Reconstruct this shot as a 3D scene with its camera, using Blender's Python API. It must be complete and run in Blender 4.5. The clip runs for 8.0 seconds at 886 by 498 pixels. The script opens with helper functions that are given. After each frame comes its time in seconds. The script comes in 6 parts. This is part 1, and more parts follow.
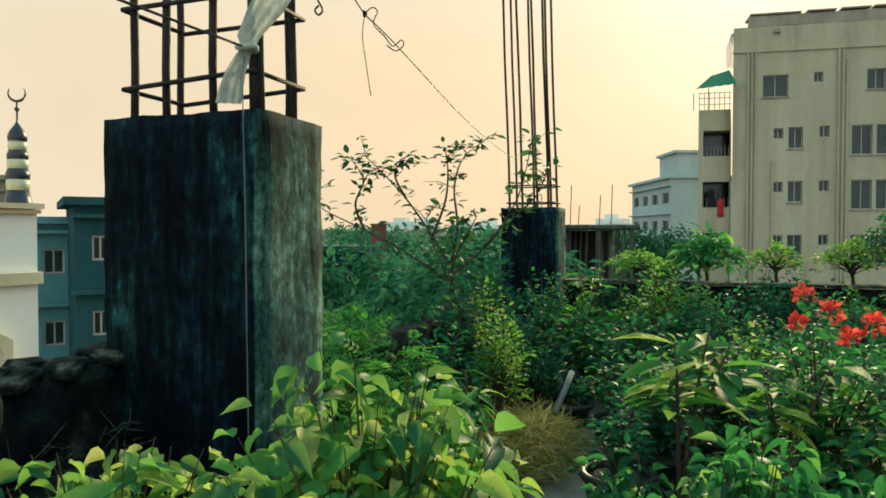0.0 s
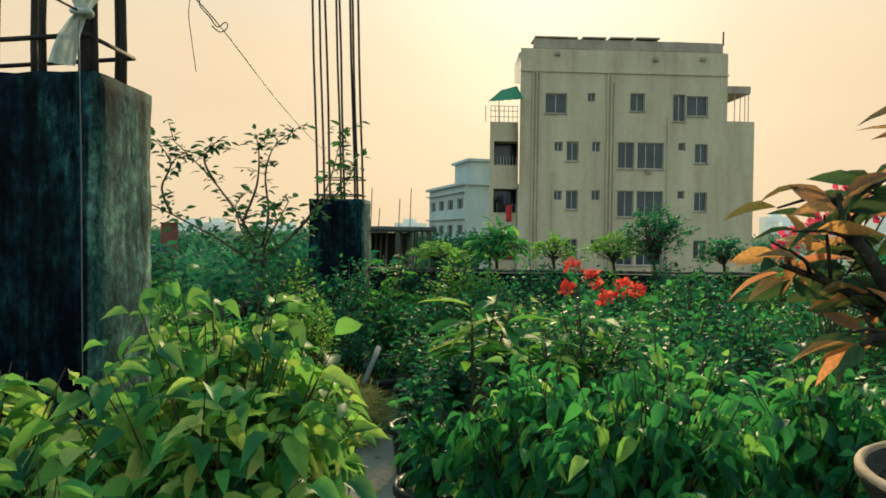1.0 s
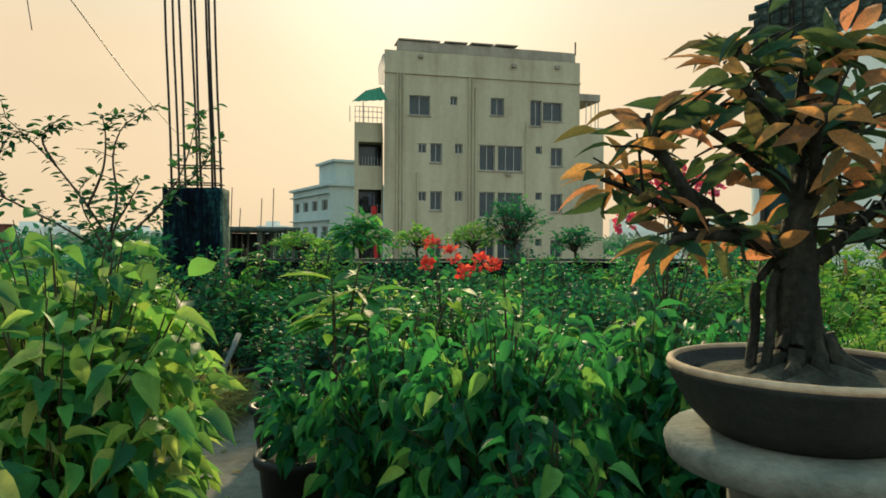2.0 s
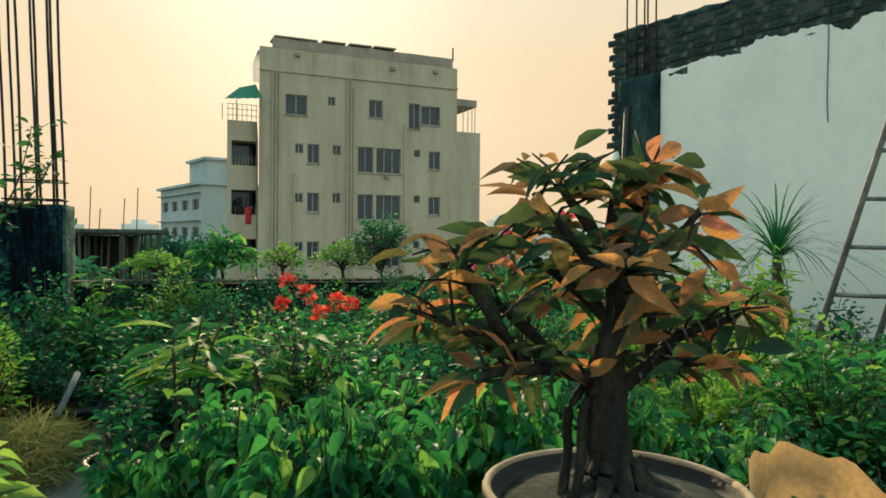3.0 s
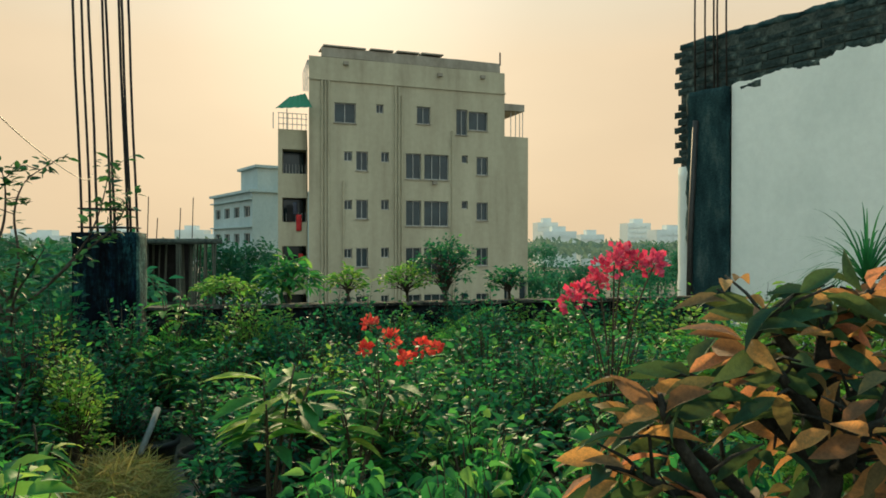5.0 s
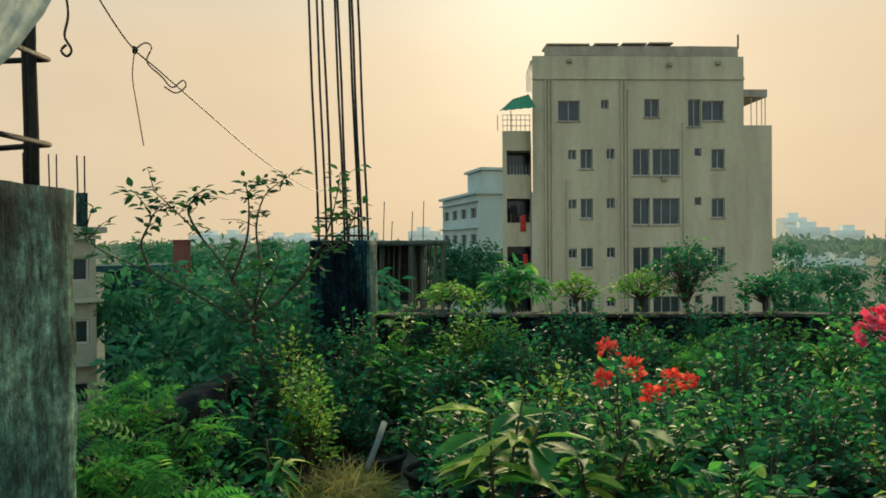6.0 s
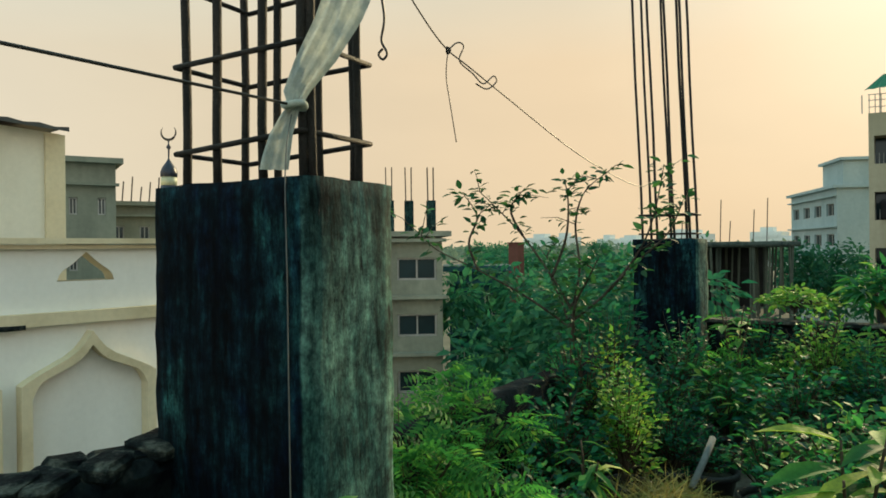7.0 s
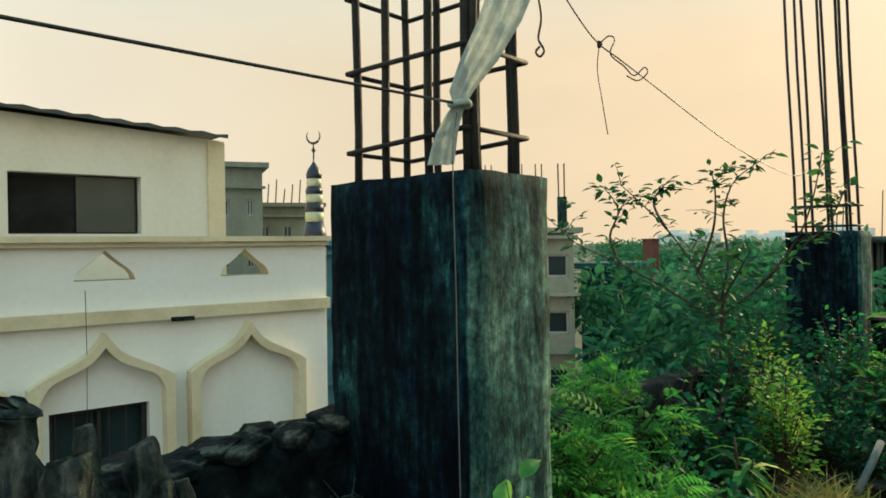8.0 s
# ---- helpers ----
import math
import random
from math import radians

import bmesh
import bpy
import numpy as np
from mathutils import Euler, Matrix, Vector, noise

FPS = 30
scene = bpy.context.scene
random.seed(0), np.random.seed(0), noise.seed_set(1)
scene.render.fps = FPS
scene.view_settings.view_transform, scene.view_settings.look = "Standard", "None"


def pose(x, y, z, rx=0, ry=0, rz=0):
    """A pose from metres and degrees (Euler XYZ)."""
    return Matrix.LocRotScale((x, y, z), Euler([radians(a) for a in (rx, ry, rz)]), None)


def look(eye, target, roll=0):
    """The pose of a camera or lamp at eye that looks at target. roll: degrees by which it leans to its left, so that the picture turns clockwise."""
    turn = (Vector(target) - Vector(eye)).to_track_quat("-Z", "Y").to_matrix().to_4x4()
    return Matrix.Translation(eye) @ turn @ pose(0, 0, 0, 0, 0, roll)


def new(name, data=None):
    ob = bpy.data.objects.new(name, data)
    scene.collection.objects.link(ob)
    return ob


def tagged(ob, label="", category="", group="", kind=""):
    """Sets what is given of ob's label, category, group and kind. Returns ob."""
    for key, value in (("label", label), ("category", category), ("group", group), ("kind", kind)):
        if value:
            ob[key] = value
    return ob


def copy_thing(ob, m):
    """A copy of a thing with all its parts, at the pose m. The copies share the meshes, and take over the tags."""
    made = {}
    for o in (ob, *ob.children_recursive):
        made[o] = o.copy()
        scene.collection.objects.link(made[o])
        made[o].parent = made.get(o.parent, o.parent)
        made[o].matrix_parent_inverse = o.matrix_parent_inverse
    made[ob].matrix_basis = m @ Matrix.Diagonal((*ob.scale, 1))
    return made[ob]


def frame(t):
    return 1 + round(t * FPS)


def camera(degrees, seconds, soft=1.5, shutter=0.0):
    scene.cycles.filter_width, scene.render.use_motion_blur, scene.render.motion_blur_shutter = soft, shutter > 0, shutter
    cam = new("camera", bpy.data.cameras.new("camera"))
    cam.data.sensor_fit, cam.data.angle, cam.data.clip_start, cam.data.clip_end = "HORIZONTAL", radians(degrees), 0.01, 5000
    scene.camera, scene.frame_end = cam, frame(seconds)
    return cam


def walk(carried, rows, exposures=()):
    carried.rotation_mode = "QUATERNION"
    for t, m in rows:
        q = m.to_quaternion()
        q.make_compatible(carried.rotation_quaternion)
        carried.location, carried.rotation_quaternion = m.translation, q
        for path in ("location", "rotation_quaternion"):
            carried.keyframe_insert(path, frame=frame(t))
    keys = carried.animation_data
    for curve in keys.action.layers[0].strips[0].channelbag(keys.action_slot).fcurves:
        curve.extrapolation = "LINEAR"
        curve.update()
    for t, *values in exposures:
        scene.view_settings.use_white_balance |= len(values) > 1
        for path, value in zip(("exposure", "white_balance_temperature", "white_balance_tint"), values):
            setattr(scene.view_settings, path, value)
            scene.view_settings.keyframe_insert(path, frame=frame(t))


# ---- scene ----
cam = camera(64.0, 8.0, soft=1.7)
PATH = [
    (0, (-0.23, -0.264, 1.131), (-1.218, 1.474, 1.081), 0.0),
    (0.5, (-0.206, -0.399, 1.09), (-0.942, 1.46, 1.042), 0.3),
    (1, (-0.186, -0.526, 1.024), (-0.654, 1.418, 0.987), 0.7),
    (1.2, (-0.178, -0.549, 0.993), (-0.522, 1.421, 0.956), 0.4),
    (2.3, (-0.133, -0.569, 0.907), (-0.154, 1.431, 0.88), 0.4),
    (2.5, (-0.085, -0.558, 0.942), (-0.034, 1.441, 0.913), 0.4),
    (3, (-0.063, -0.51, 1.083), (0.179, 1.476, 1.058), 0.5),
    (3.5, (-0.076, -0.547, 1.155), (0.245, 1.426, 1.137), 0.5),
    (4, (-0.086, -0.554, 1.165), (0.251, 1.417, 1.151), 0.4),
    (4.2, (-0.106, -0.546, 1.183), (0.233, 1.425, 1.169), 0.4),
    (5.3, (-0.244, -0.311, 1.282), (-0.358, 1.685, 1.265), -0.2),
    (5.5, (-0.245, -0.236, 1.304), (-0.536, 1.743, 1.287), -0.4),
    (6, (-0.286, -0.052, 1.298), (-0.793, 1.883, 1.281), -0.4),
    (6.5, (-0.297, 0.101, 1.276), (-1.228, 1.872, 1.264), -0.7),
    (7, (-0.289, 0.081, 1.271), (-1.599, 1.593, 1.269), -0.6),
    (7.5, (-0.297, -0.005, 1.267), (-1.743, 1.376, 1.265), -0.6),
    (8, (-0.282, -0.024, 1.253), (-1.842, 1.227, 1.249), -0.9),
]
walk(cam, [(t, look(eye, target, roll)) for t, eye, target, roll in PATH],
     exposures=[(0, 0.18), (1.0, 0.08), (3.0, 0.05), (4.2, 0.03), (5.5, -0.11), (6.5, -0.10), (7.5, 0.08), (8.0, 0.12)])

# ---- world, sun and exposure ----
SUN_AZ, SUN_EL = radians(-4.5), radians(21)
world = bpy.data.worlds.new("hazy_evening_sky")
scene.world = world
world.use_nodes = True
wt = world.node_tree
for nd in list(wt.nodes):
    wt.nodes.remove(nd)
sky = wt.nodes.new("ShaderNodeTexSky")
sky.sky_type = "NISHITA"
sky.sun_disc = False
sky.sun_elevation, sky.sun_rotation = SUN_EL, SUN_AZ
sky.air_density, sky.dust_density, sky.ozone_density = 1.0, 7.0, 1.0
# the evening haze: warm round the sun, creamy away from it, pale overhead
wc = wt.nodes.new("ShaderNodeTexCoord")


def wmath(op, a, b=None, c=None):
    nd = wt.nodes.new("ShaderNodeMath")
    nd.operation = op
    for k, v in enumerate((a, b, c)):
        if v is None:
            continue
        if isinstance(v, (int, float)):
            nd.inputs[k].default_value = v
        else:
            wt.links.new(v, nd.inputs[k])
    return nd.outputs[0]


def wramp(fac, stops):
    r = wt.nodes.new("ShaderNodeValToRGB")
    el = r.color_ramp.elements
    while len(el) < len(stops):
        el.new(0.5)
    for e, (p, c) in zip(el, stops):
        e.position, e.color = p, (*c, 1)
    wt.links.new(fac, r.inputs[0])
    return r.outputs[0]


def wmix(kind, fac, a, b):
    nd = wt.nodes.new("ShaderNodeMix")
    nd.data_type, nd.blend_type = "RGBA", kind
    if isinstance(fac, (int, float)):
        nd.inputs[0].default_value = fac
    else:
        wt.links.new(fac, nd.inputs[0])
    wt.links.new(a, nd.inputs[6])
    wt.links.new(b, nd.inputs[7])
    return nd.outputs[2]


towards = wt.nodes.new("ShaderNodeVectorMath")
towards.operation = "DOT_PRODUCT"
wt.links.new(wc.outputs["Generated"], towards.inputs[0])
towards.inputs[1].default_value = (math.sin(SUN_AZ) * math.cos(SUN_EL), math.cos(SUN_AZ) * math.cos(SUN_EL), math.sin(SUN_EL))
near_sun = wmath("MULTIPLY_ADD", towards.outputs["Value"], 0.5, 0.5)
sep = wt.nodes.new("ShaderNodeSeparateXYZ")
wt.links.new(wc.outputs["Generated"], sep.inputs[0])
round_sun = wramp(near_sun, [(0.0, (1.04, 1.20, 1.12)), (0.30, (1.12, 1.14, 1.02)), (0.5, (1.14, 1.04, 0.82)), (0.65, (0.87, 0.77, 0.585)), (0.80, (0.83, 0.69, 0.48)), (0.95, (0.90, 0.68, 0.425)), (0.985, (0.94, 0.73, 0.465)), (1.0, (1.01, 0.84, 0.57))])
overhead = wramp(sep.outputs[2], [(0.0, (0.0, 0.0, 0.0)), (0.25, (0.04, 0.04, 0.04)), (0.55, (0.6, 0.6, 0.6)), (1.0, (1.0, 1.0, 1.0))])
zenith = wramp(sep.outputs[2], [(0.0, (0.60, 0.90, 0.90)), (1.0, (0.46, 0.98, 1.12))])
haze = wmix("MIX", overhead, round_sun, zenith)
cl = wt.nodes.new("ShaderNodeTexNoise")
cl.inputs["Scale"].default_value, cl.inputs["Detail"].default_value = 3.0, 5
mp = wt.nodes.new("ShaderNodeMapping")
mp.inputs["Scale"].default_value = (1, 1, 3)
wt.links.new(wc.outputs["Generated"], mp.inputs[0])
wt.links.new(mp.outputs[0], cl.inputs[0])
haze = wmix("MULTIPLY", 1.0, haze, wramp(cl.outputs[0], [(0.35, (0.95, 0.955, 0.96)), (0.65, (1.0, 1.0, 1.0))]))
nish = wmix("MULTIPLY", 1.0, sky.outputs[0], wramp(near_sun, [(0.0, (0.1, 0.1, 0.1)), (1.0, (0.1, 0.1, 0.1))]))
both = wmix("MIX", 0.97, nish, haze)
bg = wt.nodes.new("ShaderNodeBackground")
bg.inputs["Strength"].default_value = 1.0
wo = wt.nodes.new("ShaderNodeOutputWorld")
wt.links.new(both, bg.inputs["Color"])
wt.links.new(bg.outputs[0], wo.inputs["Surface"])

sun_data = bpy.data.lights.new("sun", "SUN")
sun_data.energy, sun_data.angle, sun_data.color = 5.0, radians(4.0), (1.0, 0.80, 0.45)
sun = new("sun", sun_data)
sun_dir = Vector((math.sin(SUN_AZ) * math.cos(SUN_EL), math.cos(SUN_AZ) * math.cos(SUN_EL), math.sin(SUN_EL)))
sun.matrix_world = look(sun_dir * 50, (0, 0, 0))


# ---- materials ----
def nodes_of(name):
    m = bpy.data.materials.new(name)
    m.use_nodes = True
    nt = m.node_tree
    return m, nt, nt.nodes["Principled BSDF"], nt.nodes["Material Output"]


def ramp(nt, stops, fac):
    r = nt.nodes.new("ShaderNodeValToRGB")
    el = r.color_ramp.elements
    while len(el) < len(stops):
        el.new(0.5)
    for e, (p, c) in zip(el, stops):
        e.position, e.color = p, (*c, 1)
    nt.links.new(fac, r.inputs[0])
    return r.outputs[0]


def noise_tex(nt, scale, detail=5, rough=0.6, stretch=(1, 1, 1)):
    tc = nt.nodes.new("ShaderNodeTexCoord")
    mp = nt.nodes.new("ShaderNodeMapping")
    mp.inputs["Scale"].default_value = stretch
    nz = nt.nodes.new("ShaderNodeTexNoise")
    nz.inputs["Scale"].default_value, nz.inputs["Detail"].default_value, nz.inputs["Roughness"].default_value = scale, detail, rough
    nt.links.new(tc.outputs["Object"], mp.inputs[0])
    nt.links.new(mp.outputs[0], nz.inputs[0])
    return nz.outputs[0]


def blend(nt, kind, fac, a, b):
    mx = nt.nodes.new("ShaderNodeMix")
    mx.data_type, mx.blend_type = "RGBA", kind
    if isinstance(fac, float):
        mx.inputs[0].default_value = fac
    else:
        nt.links.new(fac, mx.inputs[0])
    for sock, v in ((mx.inputs[6], a), (mx.inputs[7], b)):
        if isinstance(v, tuple):
            sock.default_value = (*v, 1)
        else:
            nt.links.new(v, sock)
    return mx.outputs[2]


def surface(name, stops, scale=3.0, stretch=(1, 1, 1), fine=30.0, fine_amount=0.35, rough=0.8, bump=0.3, metal=0.0, vary=0.0):
    """Stops colour a broad stain pattern; a fine grain darkens and lifts it."""
    m, nt, bsdf, out = nodes_of(name)
    broad = ramp(nt, stops, noise_tex(nt, scale, 6, 0.62, stretch))
    grain = noise_tex(nt, fine, 6, 0.65)
    g = ramp(nt, [(0.3, (1 - fine_amount,) * 3), (0.7, (1.0, 1.0, 1.0))], grain)
    col = blend(nt, "MULTIPLY", 1.0, broad, g)
    if vary:
        oi = nt.nodes.new("ShaderNodeObjectInfo")
        v = ramp(nt, [(0.0, (1 - vary,) * 3), (1.0, (1.0, 1.0, 1.0))], oi.outputs["Random"])
        col = blend(nt, "MULTIPLY", 1.0, col, v)
    nt.links.new(col, bsdf.inputs["Base Color"])
    bsdf.inputs["Roughness"].default_value, bsdf.inputs["Metallic"].default_value = rough, metal
    bsdf.inputs["Specular IOR Level"].default_value = 0.12 if rough > 0.75 else 0.4
    if bump:
        b = nt.nodes.new("ShaderNodeBump")
        b.inputs["Strength"].default_value, b.inputs["Distance"].default_value = bump, 0.01
        nt.links.new(grain, b.inputs["Height"])
        nt.links.new(b.outputs[0], bsdf.inputs["Normal"])
    return m


def leafy(name, stops, trans=(0.25, 0.35, 0.03), thin=0.4, rough=0.45, by_object=False):
    """Leaf: each blade takes its own tone; light passes through."""
    m, nt, bsdf, out = nodes_of(name)
    if by_object:
        rnd = nt.nodes.new("ShaderNodeObjectInfo").outputs["Random"]
    else:
        rnd = nt.nodes.new("ShaderNodeNewGeometry").outputs["Random Per Island"]
    col = ramp(nt, stops, rnd)
    grain = noise_tex(nt, 70, 4, 0.7)
    col = blend(nt, "MULTIPLY", 1.0, col, ramp(nt, [(0.3, (0.72, 0.74, 0.74)), (0.7, (1.08, 1.08, 1.08))], grain))
    patch = noise_tex(nt, 14, 3, 0.6)
    col = blend(nt, "MULTIPLY", 1.0, col, ramp(nt, [(0.35, (0.62, 0.72, 0.76)), (0.65, (1.10, 1.10, 0.98))], patch))
    bp = nt.nodes.new("ShaderNodeBump")
    bp.inputs["Strength"].default_value, bp.inputs["Distance"].default_value = 0.35, 0.003
    nt.links.new(grain, bp.inputs["Height"])
    nt.links.new(bp.outputs[0], bsdf.inputs["Normal"])
    nt.links.new(col, bsdf.inputs["Base Color"])
    bsdf.inputs["Roughness"].default_value = rough + 0.2
    bsdf.inputs["Specular IOR Level"].default_value = 0.22
    tr = nt.nodes.new("ShaderNodeBsdfTranslucent")
    nt.links.new(blend(nt, "ADD", 1.0, col, tuple(v * 0.35 for v in trans)), tr.inputs["Color"])
    mx = nt.nodes.new("ShaderNodeMixShader")
    mx.inputs[0].default_value = thin
    nt.links.new(bsdf.outputs[0], mx.inputs[1])
    nt.links.new(tr.outputs[0], mx.inputs[2])
    nt.links.new(mx.outputs[0], out.inputs["Surface"])
    return m


def glazing(name, tint, rough=0.15):
    m, nt, bsdf, out = nodes_of(name)
    nt.links.new(ramp(nt, [(0.35, tuple(v * 0.6 for v in tint)), (0.65, tint)], noise_tex(nt, 0.8, 2)), bsdf.inputs["Base Color"])
    bsdf.inputs["Roughness"].default_value = rough
    bsdf.inputs["Specular IOR Level"].default_value = 0.4
    return m


M = {}
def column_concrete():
    """Cast concrete: black algae and painted shade on the weather side; bare grey, drip marks and painted light towards
    the terrace.
    """
    m, nt, bsdf, out = nodes_of("weathered_concrete_lit_face")
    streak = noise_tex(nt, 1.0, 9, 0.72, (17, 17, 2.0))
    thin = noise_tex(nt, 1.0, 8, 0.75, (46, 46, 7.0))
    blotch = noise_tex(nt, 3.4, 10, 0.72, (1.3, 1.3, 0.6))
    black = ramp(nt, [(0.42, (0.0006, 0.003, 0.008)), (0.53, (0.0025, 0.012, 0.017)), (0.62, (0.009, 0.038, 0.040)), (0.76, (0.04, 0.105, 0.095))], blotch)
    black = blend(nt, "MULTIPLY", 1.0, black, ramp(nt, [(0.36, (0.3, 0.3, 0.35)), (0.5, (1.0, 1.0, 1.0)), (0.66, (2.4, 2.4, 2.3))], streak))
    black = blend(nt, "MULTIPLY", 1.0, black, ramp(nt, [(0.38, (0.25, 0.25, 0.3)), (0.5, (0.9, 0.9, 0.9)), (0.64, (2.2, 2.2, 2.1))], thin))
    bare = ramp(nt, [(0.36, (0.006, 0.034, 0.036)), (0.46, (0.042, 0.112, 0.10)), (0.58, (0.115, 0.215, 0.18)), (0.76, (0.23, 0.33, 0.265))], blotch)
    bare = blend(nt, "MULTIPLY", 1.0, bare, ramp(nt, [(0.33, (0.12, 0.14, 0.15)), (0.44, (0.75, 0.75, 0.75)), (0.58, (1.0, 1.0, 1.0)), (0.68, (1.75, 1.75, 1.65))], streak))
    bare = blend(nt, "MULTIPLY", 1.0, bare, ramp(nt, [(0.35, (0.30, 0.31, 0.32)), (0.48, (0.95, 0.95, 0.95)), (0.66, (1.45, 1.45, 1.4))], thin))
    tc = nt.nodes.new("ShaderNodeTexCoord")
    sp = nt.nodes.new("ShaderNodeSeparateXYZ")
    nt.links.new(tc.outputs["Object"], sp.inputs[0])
    # one face takes the paler tone, imitating the light that grazes it
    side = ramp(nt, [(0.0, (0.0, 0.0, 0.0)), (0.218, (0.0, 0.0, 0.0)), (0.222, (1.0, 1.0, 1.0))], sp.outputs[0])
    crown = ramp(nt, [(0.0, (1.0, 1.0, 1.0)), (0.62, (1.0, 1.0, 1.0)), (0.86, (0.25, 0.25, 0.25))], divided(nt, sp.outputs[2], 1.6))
    lit_face = blend(nt, "MULTIPLY", 1.0, side, crown)
    col = blend(nt, "MIX", lit_face, black, bare)
    pits = noise_tex(nt, 34, 5, 0.55, (1, 1, 0.32))
    col = blend(nt, "MULTIPLY", 1.0, col, ramp(nt, [(0.31, (0.10, 0.10, 0.12)), (0.38, (1.0, 1.0, 1.0))], pits))
    grain = noise_tex(nt, 30, 10, 0.78)
    col = blend(nt, "MULTIPLY", 1.0, col, ramp(nt, [(0.36, (0.22, 0.24, 0.27)), (0.5, (0.9, 0.9, 0.9)), (0.66, (2.0, 2.0, 1.9))], grain))
    nt.links.new(col, bsdf.inputs["Base Color"])
    bsdf.inputs["Roughness"].default_value = 0.92
    bsdf.inputs["Specular IOR Level"].default_value = 0.1
    b1 = nt.nodes.new("ShaderNodeBump")
    b1.inputs["Strength"].default_value, b1.inputs["Distance"].default_value = 0.5, 0.008
    nt.links.new(pits, b1.inputs["Height"])
    b2 = nt.nodes.new("ShaderNodeBump")
    b2.inputs["Strength"].default_value, b2.inputs["Distance"].default_value = 0.5, 0.004
    nt.links.new(grain, b2.inputs["Height"])
    nt.links.new(b1.outputs[0], b2.inputs["Normal"])
    nt.links.new(b2.outputs[0], bsdf.inputs["Normal"])
    return m


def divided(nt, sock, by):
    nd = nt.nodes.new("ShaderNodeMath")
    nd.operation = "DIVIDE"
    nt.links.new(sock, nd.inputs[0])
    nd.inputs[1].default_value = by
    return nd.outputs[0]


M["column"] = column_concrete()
M["concrete"] = surface("grey_concrete", [(0.3, (0.20, 0.19, 0.17)), (0.7, (0.36, 0.34, 0.30))], 1.5, (1, 1, 1), 18, 0.3, 0.9, 0.4)
M["coping"] = surface("worn_coping", [(0.38, (0.012, 0.018, 0.018)), (0.5, (0.07, 0.075, 0.065)), (0.62, (0.17, 0.17, 0.145)), (0.8, (0.30, 0.29, 0.25))], 11, (1, 1, 1), 60, 0.55, 0.95, 1.0)
M["floor"] = surface("roof_screed", [(0.3, (0.13, 0.115, 0.095)), (0.55, (0.25, 0.215, 0.175)), (0.75, (0.36, 0.31, 0.25))], 2.5, (1, 1, 1), 30, 0.35, 0.9, 0.4)
M["moss"] = surface("mossy_brickwork", [(0.38, (0.0015, 0.004, 0.008)), (0.55, (0.012, 0.020, 0.021)), (0.72, (0.085, 0.095, 0.08))], 9, (1, 1, 1), 45, 0.55, 0.95, 1.0)
# crumbled mortar, also paler than the wall to paint in its lit top
M["chips"] = surface("crumbled_mortar_lit_top", [(0.40, (0.002, 0.005, 0.008)), (0.52, (0.022, 0.030, 0.028)), (0.62, (0.13, 0.14, 0.115)), (0.78, (0.30, 0.30, 0.25))], 16, (1, 1, 1), 90, 0.7, 0.95, 1.0)
M["brick"] = surface("old_brick", [(0.32, (0.010, 0.026, 0.028)), (0.48, (0.055, 0.090, 0.085)), (0.64, (0.14, 0.18, 0.155)), (0.85, (0.22, 0.20, 0.16))], 4, (1, 1, 1), 40, 0.6, 0.95, 1.0, 0.0, 0.3)
M["mould"] = surface("mouldy_cement", [(0.32, (0.006, 0.022, 0.026)), (0.52, (0.028, 0.072, 0.076)), (0.72, (0.11, 0.165, 0.15))], 5, (1, 1, 0.35), 50, 0.5, 0.95, 0.8)
M["mortar"] = surface("dark_mortar", [(0.3, (0.028, 0.046, 0.045)), (0.7, (0.115, 0.14, 0.12))], 5, (1, 1, 1), 40, 0.5, 0.95, 0.8)
M["whitewash"] = surface("white_plaster_wall", [(0.28, (0.66, 0.71, 0.66)), (0.5, (0.80, 0.84, 0.78)), (0.75, (0.86, 0.88, 0.82))], 0.9, (1, 1, 0.5), 14, 0.08, 0.85, 0.12)
M["mosque"] = surface("white_painted_wall", [(0.25, (0.74, 0.73, 0.68)), (0.5, (0.85, 0.84, 0.79)), (0.8, (0.88, 0.87, 0.83))], 0.8, (1, 1, 0.35), 16, 0.06, 0.7, 0.08)
M["cream"] = surface("cream_trim_paint", [(0.25, (0.56, 0.46, 0.28)), (0.5, (0.74, 0.63, 0.42)), (0.8, (0.80, 0.70, 0.49))], 1.6, (1, 1, 1), 20, 0.12, 0.7, 0.1)
M["upper"] = surface("pale_cream_render", [(0.25, (0.64, 0.60, 0.48)), (0.5, (0.78, 0.74, 0.62)), (0.8, (0.84, 0.80, 0.68))], 1.0, (1, 1, 0.4), 16, 0.08, 0.8, 0.1)
M["facade"] = surface("beige_render_with_rain_stains", [(0.22, (0.24, 0.205, 0.145)), (0.42, (0.40, 0.355, 0.255)), (0.6, (0.46, 0.415, 0.30)), (0.78, (0.51, 0.46, 0.34))], 0.55, (1.4, 1.4, 0.22), 3.0, 0.12, 0.9, 0.1)
M["facade_dark"] = surface("stained_parapet_render", [(0.3, (0.20, 0.17, 0.13)), (0.6, (0.36, 0.32, 0.26)), (0.8, (0.44, 0.39, 0.32))], 0.6, (1.2, 1.2, 0.3), 3.0, 0.2, 0.9, 0.1)
M["blueblock"] = surface("pale_blue_render", [(0.3, (0.30, 0.40, 0.42)), (0.7, (0.42, 0.52, 0.53))], 0.4, (1, 1, 0.3), 3.0, 0.12, 0.9, 0.0)
